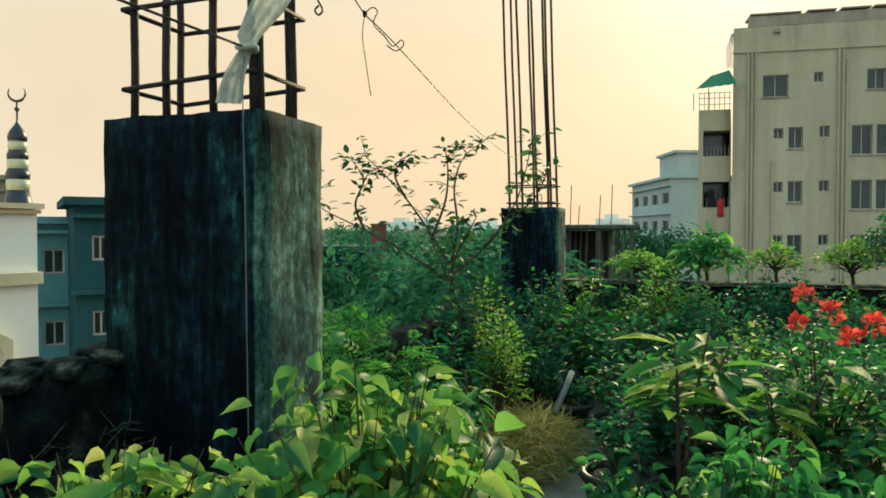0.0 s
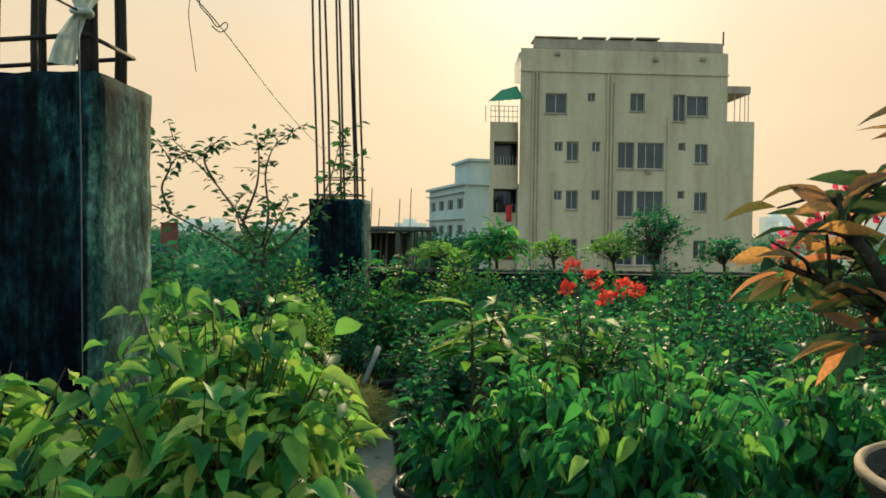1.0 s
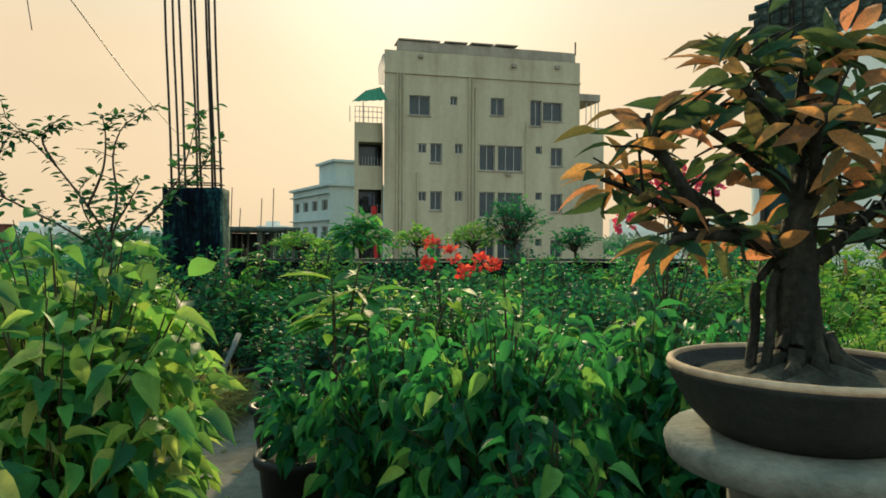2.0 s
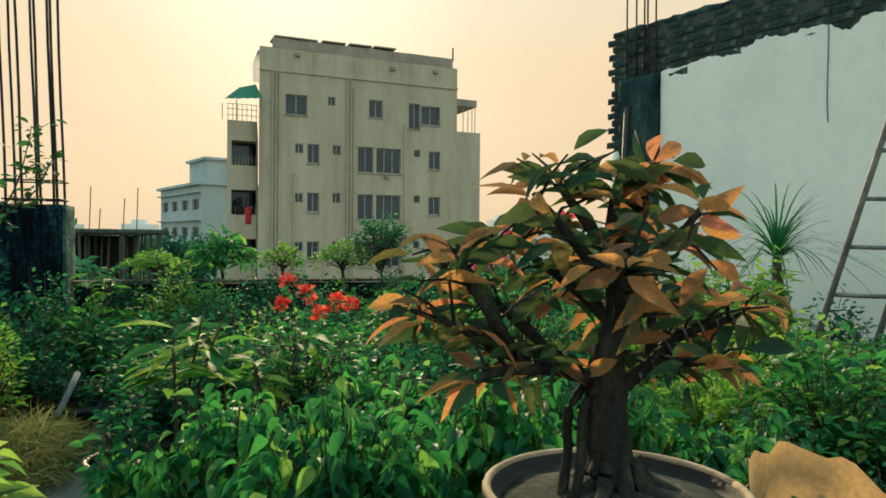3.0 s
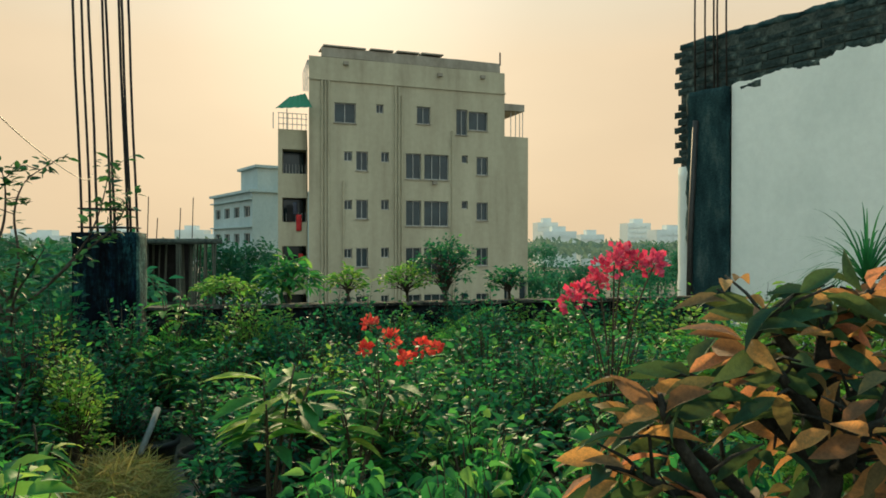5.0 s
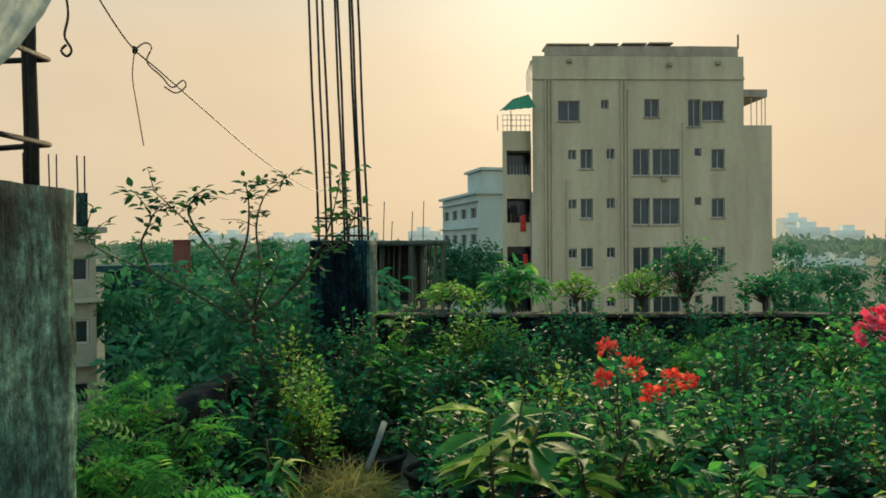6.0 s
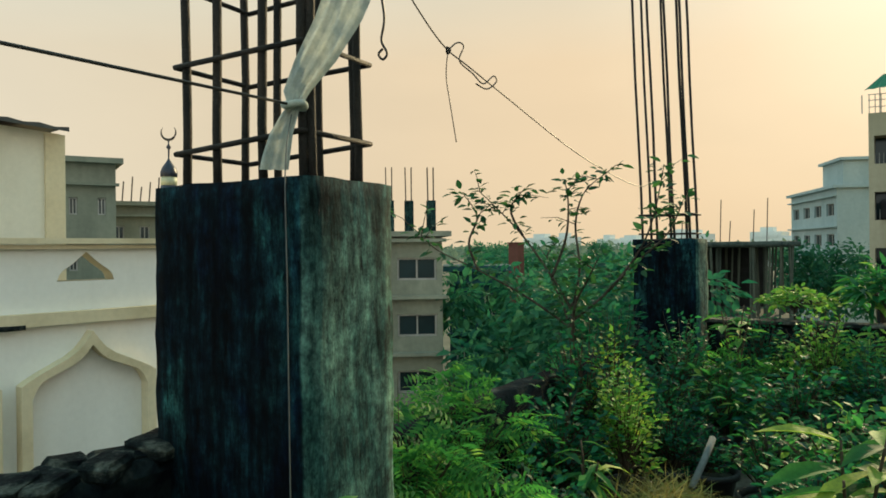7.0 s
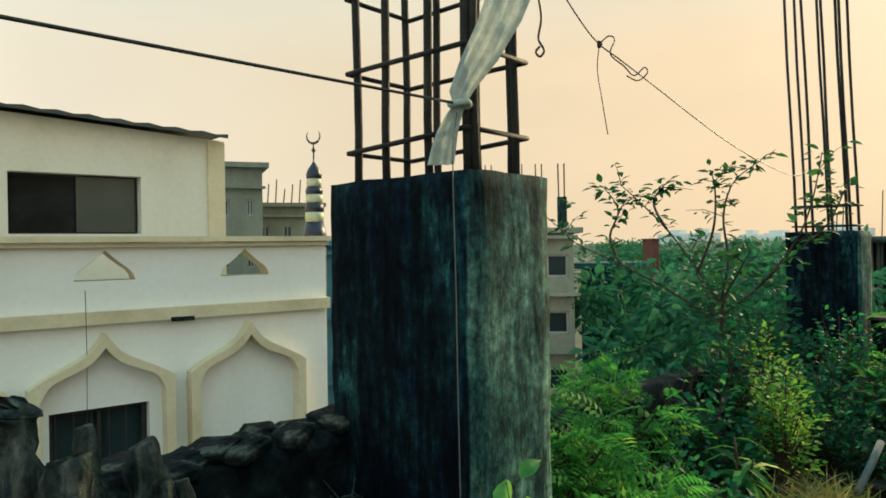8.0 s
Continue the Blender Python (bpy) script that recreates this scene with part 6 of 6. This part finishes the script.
# ---- the rest of the pots ----
BUSHES = [
    # x, y, height, radius, leaf, shape, size, twigs, per, label
    (-1.92, 1.75, 0.80, 0.26, "feather", "pinnate", 0.15, 60, 5, "tamarind sapling with feathery leaves"),
    (-1.55, 1.70, 0.56, 0.22, "feather", "pinnate", 0.14, 55, 5, "low feathery-leaved sapling"),
    (-2.10, 2.30, 0.82, 0.26, "feather", "pinnate", 0.15, 55, 5, "tamarind sapling with feathery leaves"),
    (-1.95, 2.75, 0.62, 0.24, "small", "oval", 0.045, 75, 10, "bushy small-leaved shrub"),
    (-2.12, 3.25, 0.86, 0.30, "small", "oval", 0.05, 90, 10, "dense dark green shrub"),
    (-1.98, 3.35, 0.80, 0.15, "bright", "tiny", 0.035, 60, 16, "upright yellow-green shrub"),
    (-1.78, 3.05, 0.70, 0.14, "bright", "tiny", 0.035, 55, 16, "upright yellow-green shrub"),
    (-2.45, 4.25, 0.92, 0.34, "small", "oval", 0.055, 100, 10, "dense dark green shrub"),
    (-2.05, 4.35, 0.84, 0.30, "small", "tiny", 0.04, 90, 14, "dense small-leaved shrub"),
    (-1.80, 3.60, 0.44, 0.22, "small", "tiny", 0.03, 70, 14, "low small-leaved shrub"),
    (-1.52, 1.30, 0.40, 0.18, "feather", "pinnate", 0.12, 40, 5, "low feathery-leaved sapling"),
    (-1.62, 3.66, 0.30, 0.13, "small", "tiny", 0.025, 40, 10, "sparse herb in a black pot"),
    (-1.28, 3.45, 0.42, 0.17, "hedge", "oval", 0.04, 50, 10, "small shrub in a black pot"),
    (-1.30, 4.05, 0.62, 0.26, "small", "oval", 0.045, 75, 10, "bushy small-leaved shrub"),
    (-0.95, 3.30, 0.56, 0.26, "hedge", "oval", 0.05, 70, 10, "leafy green shrub"),
    (-0.90, 2.75, 0.52, 0.24, "small", "oval", 0.045, 70, 10, "bushy small-leaved shrub"),
    (-0.85, 4.35, 0.66, 0.30, "small", "tiny", 0.035, 100, 14, "wide small-leaved bonsai shrub"),
    (-1.35, 4.75, 0.80, 0.26, "bright", "tiny", 0.045, 70, 12, "light green shrub by the parapet"),
    (-0.35, 3.50, 0.62, 0.28, "small", "oval", 0.045, 80, 10, "bushy small-leaved shrub"),
    (-0.25, 4.60, 0.70, 0.30, "small", "tiny", 0.035, 100, 14, "wide small-leaved bonsai shrub"),
    (0.15, 3.15, 0.70, 0.28, "hedge", "oval", 0.05, 80, 10, "leafy green shrub"),
    (0.30, 4.05, 0.72, 0.32, "small", "tiny", 0.04, 100, 14, "dense small-leaved shrub"),
    (0.05, 2.15, 0.66, 0.26, "hedge", "oval", 0.055, 80, 10, "leafy green shrub"),
    (0.45, 2.00, 0.64, 0.26, "hedge", "oval", 0.055, 80, 10, "leafy green shrub"),
    (-0.40, 1.78, 0.56, 0.20, "hedge", "oval", 0.055, 60, 10, "leafy green shrub"),
    (0.85, 3.35, 0.76, 0.30, "small", "oval", 0.05, 85, 10, "bushy small-leaved shrub"),
    (0.95, 4.50, 0.80, 0.34, "hedge", "oval", 0.06, 90, 10, "leafy green shrub"),
    (0.80, 1.95, 0.60, 0.24, "small", "tiny", 0.03, 90, 14, "dense small-leaved shrub"),
    (1.20, 1.85, 0.66, 0.26, "bright", "pinnate", 0.12, 55, 5, "shrub with hanging yellowed feathery leaves"),
    (1.35, 2.60, 0.82, 0.30, "bright", "oval", 0.052, 85, 12, "dense green shrub"),
    (1.55, 1.75, 0.76, 0.31, "hedge", "oval", 0.055, 100, 12, "dense green shrub"),
    (1.45, 3.35, 0.80, 0.32, "hedge", "oval", 0.05, 90, 10, "leafy green shrub"),
    (1.65, 4.25, 0.84, 0.34, "bright", "oval", 0.05, 80, 10, "light green shrub by the wall"),
    (1.95, 2.55, 0.78, 0.30, "bright", "oval", 0.042, 85, 12, "light green shrub"),
    (2.05, 3.15, 0.82, 0.28, "bright", "oval", 0.045, 85, 12, "dense small-leaved shrub"),
    (2.10, 3.95, 0.88, 0.26, "bright", "lance", 0.11, 70, 9, "croton with yellow-edged leaves"),
    (2.45, 2.55, 0.72, 0.28, "hedge", "oval", 0.045, 80, 10, "leafy green shrub"),
    (2.30, 1.75, 0.66, 0.28, "hedge", "oval", 0.05, 80, 10, "leafy green shrub"),
    (1.95, 1.35, 0.58, 0.26, "small", "oval", 0.045, 80, 10, "bushy small-leaved shrub"),
    (1.35, 1.15, 0.46, 0.22, "small", "tiny", 0.026, 80, 14, "low small-leaved shrub"),
    (2.52, 3.72, 0.98, 0.28, "bright", "lance", 0.10, 60, 9, "croton with yellow-edged leaves"),
    (2.20, 3.60, 0.92, 0.26, "bright", "oval", 0.06, 60, 10, "light green shrub"),
    (2.55, 4.75, 0.80, 0.30, "small", "oval", 0.05, 80, 10, "bushy shrub by the white wall"),
    (2.90, 3.60, 0.72, 0.22, "small", "oval", 0.05, 60, 10, "bushy shrub by the white wall"),
    (1.70, 5.10, 0.84, 0.32, "small", "oval", 0.06, 80, 10, "bushy shrub by the parapet"),
    (0.35, 5.10, 0.80, 0.30, "small", "tiny", 0.05, 80, 12, "dense small-leaved shrub"),
    (-0.60, 5.00, 0.76, 0.28, "small", "tiny", 0.045, 80, 12, "dense small-leaved shrub"),
]
# a row along the foot of the parapet
for i in range(13):
    e = 0.35 + 0.33 * i
    BUSHES.append((-2.2 + e * 0.98 + 0.08, 4.95 + e * 0.19, 0.80 + 0.08 * math.sin(i * 2.3), 0.2, *(("small", "tiny", 0.04, 70, 12, "dense small-leaved shrub by the parapet"), ("small", "oval", 0.045, 60, 10, "bushy shrub by the parapet"), ("bright", "oval", 0.045, 50, 9, "light green shrub by the parapet"))[i % 3]))
# fill the beds between the named plants, leaving the path free
rg = random.Random(55)
TAKEN = [(bb[0], bb[1]) for bb in BUSHES] + [(-0.74, 2.05), (-0.42, 2.3), (-1.66, 2.5), (0.98, 2.45), (2.45, 3.55), (1.95, 2.0), (-0.28, 2.6), (0.68, 2.62), (2.9, 4.2), (2.38, 3.2), (0.965, 0.86)]
KINDS = [("small", "oval", 0.045, 70, 10, "bushy small-leaved shrub"), ("hedge", "oval", 0.052, 70, 10, "leafy green shrub"), ("small", "tiny", 0.034, 85, 14, "dense small-leaved shrub"), ("bright", "oval", 0.04, 55, 10, "light green shrub"), ("feather", "pinnate", 0.12, 45, 5, "low feathery-leaved sapling"), ("hedge", "lance", 0.085, 45, 8, "narrow-leaved shrub")]
for iy in range(13):
    for ix in range(16):
        gx, gy = -2.0 + 0.31 * ix + rg.uniform(-0.08, 0.08), 1.25 + 0.30 * iy + rg.uniform(-0.08, 0.08)
        if any((gx - a) ** 2 + (gy - e) ** 2 < 0.27 ** 2 for a, e in TAKEN) or gx > 2.75:
            continue
        if -1.62 < gx < -0.98 and gy < 3.9:
            continue
        if gy < 1.9 and gx < 0.75:
            continue
        TAKEN.append((gx, gy))
        kd = KINDS[rg.randrange(6)]
        BUSHES.append((gx, gy, rg.uniform(0.42, 0.56) + 0.03 * gy, 0.24, *kd))
for i, (x, y, h, r, leaf, shape, size, tw, per, label) in enumerate(BUSHES):
    shrub("potted_shrub", x, y, h + (0.07 if y > 3.0 and x > -1.4 else 0.03), r * 1.08, leaf, shape, size, tw, per, label + " in a dark pot", 300 + i, 0.11 if h > 0.5 else 0.13, 0.2 if h > 0.5 else 0.14, droop=0.25)


# small trees standing on the parapet
def parapet_tree(name, x, y, h, r, leaf, shape, size, twigs, per, label, seed, dome, z=0.60):
    rg = random.Random(seed)
    ob = thing(name, pose(x, y, z), label, "bonsai", "small trees on the parapet")
    part("pot", pot_mesh("pot", 0.085, 0.06), M["terracotta"], ob)
    part("soil", soil_mesh("soil", 0.085, 0.045), M["soil"], ob)
    h += 0.155
    lines, P, D, N, S = grow(rg, h, r * 1.12, 0.2, twigs, per, size, droop=0.25, dome=dome, fill=0.3, start=0.55, lift=1.1)
    part("trunk", gnarly([(0, 0, 0.03), (0.01, 0, 0.12), (-0.005, 0, 0.27)], [0.018, 0.015, 0.011], 8, 0.1, seed), M["bark"], ob)
    part("branchwork", stems_mesh("branchwork", lines, 0.005), M["bark"], ob)
    tagged(part("foliage", cloud("foliage", shape, P, D, N, S), L[leaf], ob), kind="stuff")


def on_par(d):
    return -2.2 + d * math.cos(radians(11)) - 0.05, 5.44 + d * math.sin(radians(11))


for d, h, r, leaf, shape, size, tw, per, label, dome in (
        (1.08, 0.36, 0.23, "hedge", "lance", 0.11, 50, 8, "round-crowned small tree in a shallow clay pot", 0.6),
        (1.58, 0.27, 0.17, "bright", "oval", 0.05, 40, 8, "small yellow-green tree in a shallow pot", 0.5),
        (2.45, 0.52, 0.30, "small", "oval", 0.04, 120, 12, "dense round small tree in a shallow pot", 0.35),
        (2.10, 0.30, 0.24, "bright", "tiny", 0.04, 70, 10, "low spreading light green shrub in a shallow pot", 0.5),
        (0.55, 0.20, 0.22, "bright", "oval", 0.05, 50, 9, "low light green shrub in a shallow pot", 0.5),
        (3.05, 0.28, 0.20, "small", "oval", 0.045, 60, 9, "low shrub in a shallow pot", 0.5)):
    px, py = on_par(d)
    parapet_tree("small_tree", px, py, h, r, leaf, shape, size, tw, per, label, int(d * 100), dome)

# ---- floor clutter ----
pipe = thing("plastic_pipe", pose(0, 0, 0), "grey-white plastic pipe leaning beside the path", "pipe")
s = Soup()
s.tube([(-1.525, 3.44, 0.36), (-1.52, 3.32, 0.29), (-1.518, 3.16, 0.20)], 0.016, 12)
part("tube", s.mesh("tube", True), M["pvc"], pipe)
rg = random.Random(8)
P, D, N, S = [], [], [], []
for k in range(5200):
    a, q = rg.uniform(0, 6.28), math.sqrt(rg.random())
    P.append((-1.60 + 0.27 * q * math.cos(a), 2.90 + 0.52 * q * math.sin(a), 0.015 + (1 - q * q) * 0.15 + rg.random() * 0.05))
    D.append((rg.uniform(-1, 1), rg.uniform(-1, 1), rg.uniform(-0.1, 0.75)))
    N.append((rg.uniform(-1, 1), rg.uniform(-1, 1), 1))
    S.append(rg.uniform(0.06, 0.16))
tagged(part("dry_grass", cloud("dry_grass", "strap", P, D, N, S), M["straw"]), "heap of dry yellow grass clippings on the floor", "dry grass", kind="stuff")
P, D, N, S = [], [], [], []
for k in range(500):
    P.append((rg.uniform(-1.8, 2.6), rg.uniform(0.4, 4.8), 0.006))
    D.append((rg.uniform(-1, 1), rg.uniform(-1, 1), 0.05))
    N.append((rg.uniform(-0.3, 0.3), rg.uniform(-0.3, 0.3), 1))
    S.append(rg.uniform(0.03, 0.06))
tagged(part("fallen_leaves", cloud("fallen_leaves", "oval", P, D, N, S), M["straw"]), "dry fallen leaves scattered on the floor", "leaves", kind="stuff")


# ---- trees of the town ----
def town_tree(seed, h, r):
    rg = random.Random(seed)
    ob = thing("tree", pose(0, 0, -200), "leafy town tree below roof level", "tree", "trees of the town")
    part("trunk", gnarly([(0, 0, 0), (0.1, 0, h * 0.3), (0, 0.1, h * 0.55), (0, 0, h * 0.8)], [0.3, 0.22, 0.16, 0.06], 8, 0.1, seed), M["bark"], ob)
    P, D, N, S = [], [], [], []
    for c in range(34):
        a, q = rg.uniform(0, 6.28), math.sqrt(rg.random())
        cz = h * rg.uniform(0.5, 0.98)
        wid = r * (1 - abs(cz / h - 0.68) * 1.6)
        cx, cy = wid * q * math.cos(a), wid * q * math.sin(a)
        cr = r * rg.uniform(0.16, 0.32)
        for k in range(70):
            d = Vector((rg.gauss(0, 1), rg.gauss(0, 1), rg.gauss(0, 0.8)))
            d.normalize()
            P.append(Vector((cx, cy, cz)) + d * cr * rg.random() ** 0.4)
            D.append(d + Vector((0, 0, -0.3)))
            N.append((rg.uniform(-1, 1), rg.uniform(-1, 1), 1))
            S.append(rg.uniform(0.22, 0.5))
    tagged(part("crown", cloud("crown", "oval", P, D, N, S), L["far"], ob), kind="stuff")
    return ob


protos = [town_tree(i, 9.0 + i, 3.2 + 0.4 * i) for i in range(3)]
rg = random.Random(3)
SPOTS = [(-12, 19, 0.1), (-16.2, 22, 0.5), (-10.5, 22, 0.3), (-14, 28, 0.8), (-21, 36, 0.6), (-27, 40, 0.9), (-8, 18, -1.6), (-30, 30, -0.3), (-17, 40, 1.0), (-15, 55, 1.2), (-12.5, 58, 1.2), (-35, 50, 0.8),
         (12, 60, -1.5), (18, 70, -0.8), (24, 66, -1.4), (16, 48, -2.4), (30, 90, 0.2), (20, 100, 0.6), (38, 95, 0.0), (26, 54, -2.2), (-45, 60, 1.0), (-55, 75, 1.5), (-38, 80, 1.2), (44, 120, 0.8), (10, 90, 0.2), (60, 130, 1.0), (-70, 90, 1.6), (-60, 110, 2.0)]
first = {}
for i, (x, y, top) in enumerate(SPOTS):
    pr = protos[i % 3]
    hh = 9.0 + i % 3
    m = pose(x, y, top - hh * 1.0, 0, 0, rg.uniform(0, 360))
    if i % 3 not in first:
        first[i % 3] = True
        pr.matrix_world = m
    else:
        copy_thing(pr, m)
P, D, N, S = [], [], [], []
for k in range(20000):
    x = rg.uniform(-330, 330)
    y = rg.uniform(150, 330)
    P.append((x, y, -3 + 4.0 * rg.random() + 2.0 * noise.noise(Vector((x * 0.02, y * 0.02, 0)))))
    D.append((rg.uniform(-1, 1), rg.uniform(-1, 1), rg.uniform(-0.2, 1)))
    N.append((rg.uniform(-1, 1), -1, rg.uniform(-0.4, 1)))
    S.append(rg.uniform(1.0, 2.4))
tagged(part("far_woods", cloud("far_woods", "oval", P, D, N, S), L["woods"]), "belt of far tree tops with haze painted into the leaves", "woods", kind="stuff")

# ---- bricks of the broken wall top ----
BM = [faceted(rough_box("brick", 0, -0.012, 0, 0.246, 0.02, 0.075, 0.037, 0.007, k * 3.0)) for k in range(4)]
for me in BM:
    me.materials.append(M["brick"])
rg = random.Random(9)
course = 0
z = 1.52
while z < 3.2:
    x = -0.055 if course % 2 else 0.0
    while x < 5.2:
        inside = (z > plaster_top(x + 0.12) - 0.09 and x > 0.02) if x > 0.40 else (z > 2.04 if x < 0.14 else z > 2.74)
        if inside and rg.random() > 0.04:
            ob = new("brick", BM[rg.randrange(4)])
            ob.parent = wall_thing
            ob.matrix_basis = pose(x + rg.uniform(-0.008, 0.008), rg.uniform(-0.012, 0.008), z, 0, rg.uniform(-1.5, 1.5), rg.uniform(-2, 2))
        x += 0.25
    z += 0.077
    course += 1

# broken bricks along the top of the low parapet, in the paler lit-top colour
CH = [faceted(rough_box("brick", -0.045, -0.05, -0.03, 0.045, 0.05, 0.022, 0.013, 0.008, k * 4.0)) for k in range(5)]
for me in CH:
    me.materials.append(M["chips"])
y = 1.9
while y < 4.38:
    ob = new("brick", CH[rg.randrange(5)])
    ob.parent = low_wall
    ob.matrix_basis = pose(rg.uniform(-0.03, 0.03), y, 0.800 + rg.uniform(-0.016, 0.012), rg.uniform(-8, 8), rg.uniform(-8, 8), rg.uniform(-40, 40)) @ Matrix.Diagonal((rg.uniform(0.8, 1.5), rg.uniform(0.7, 1.6), rg.uniform(0.6, 1.1), 1))
    y += rg.uniform(0.045, 0.085)
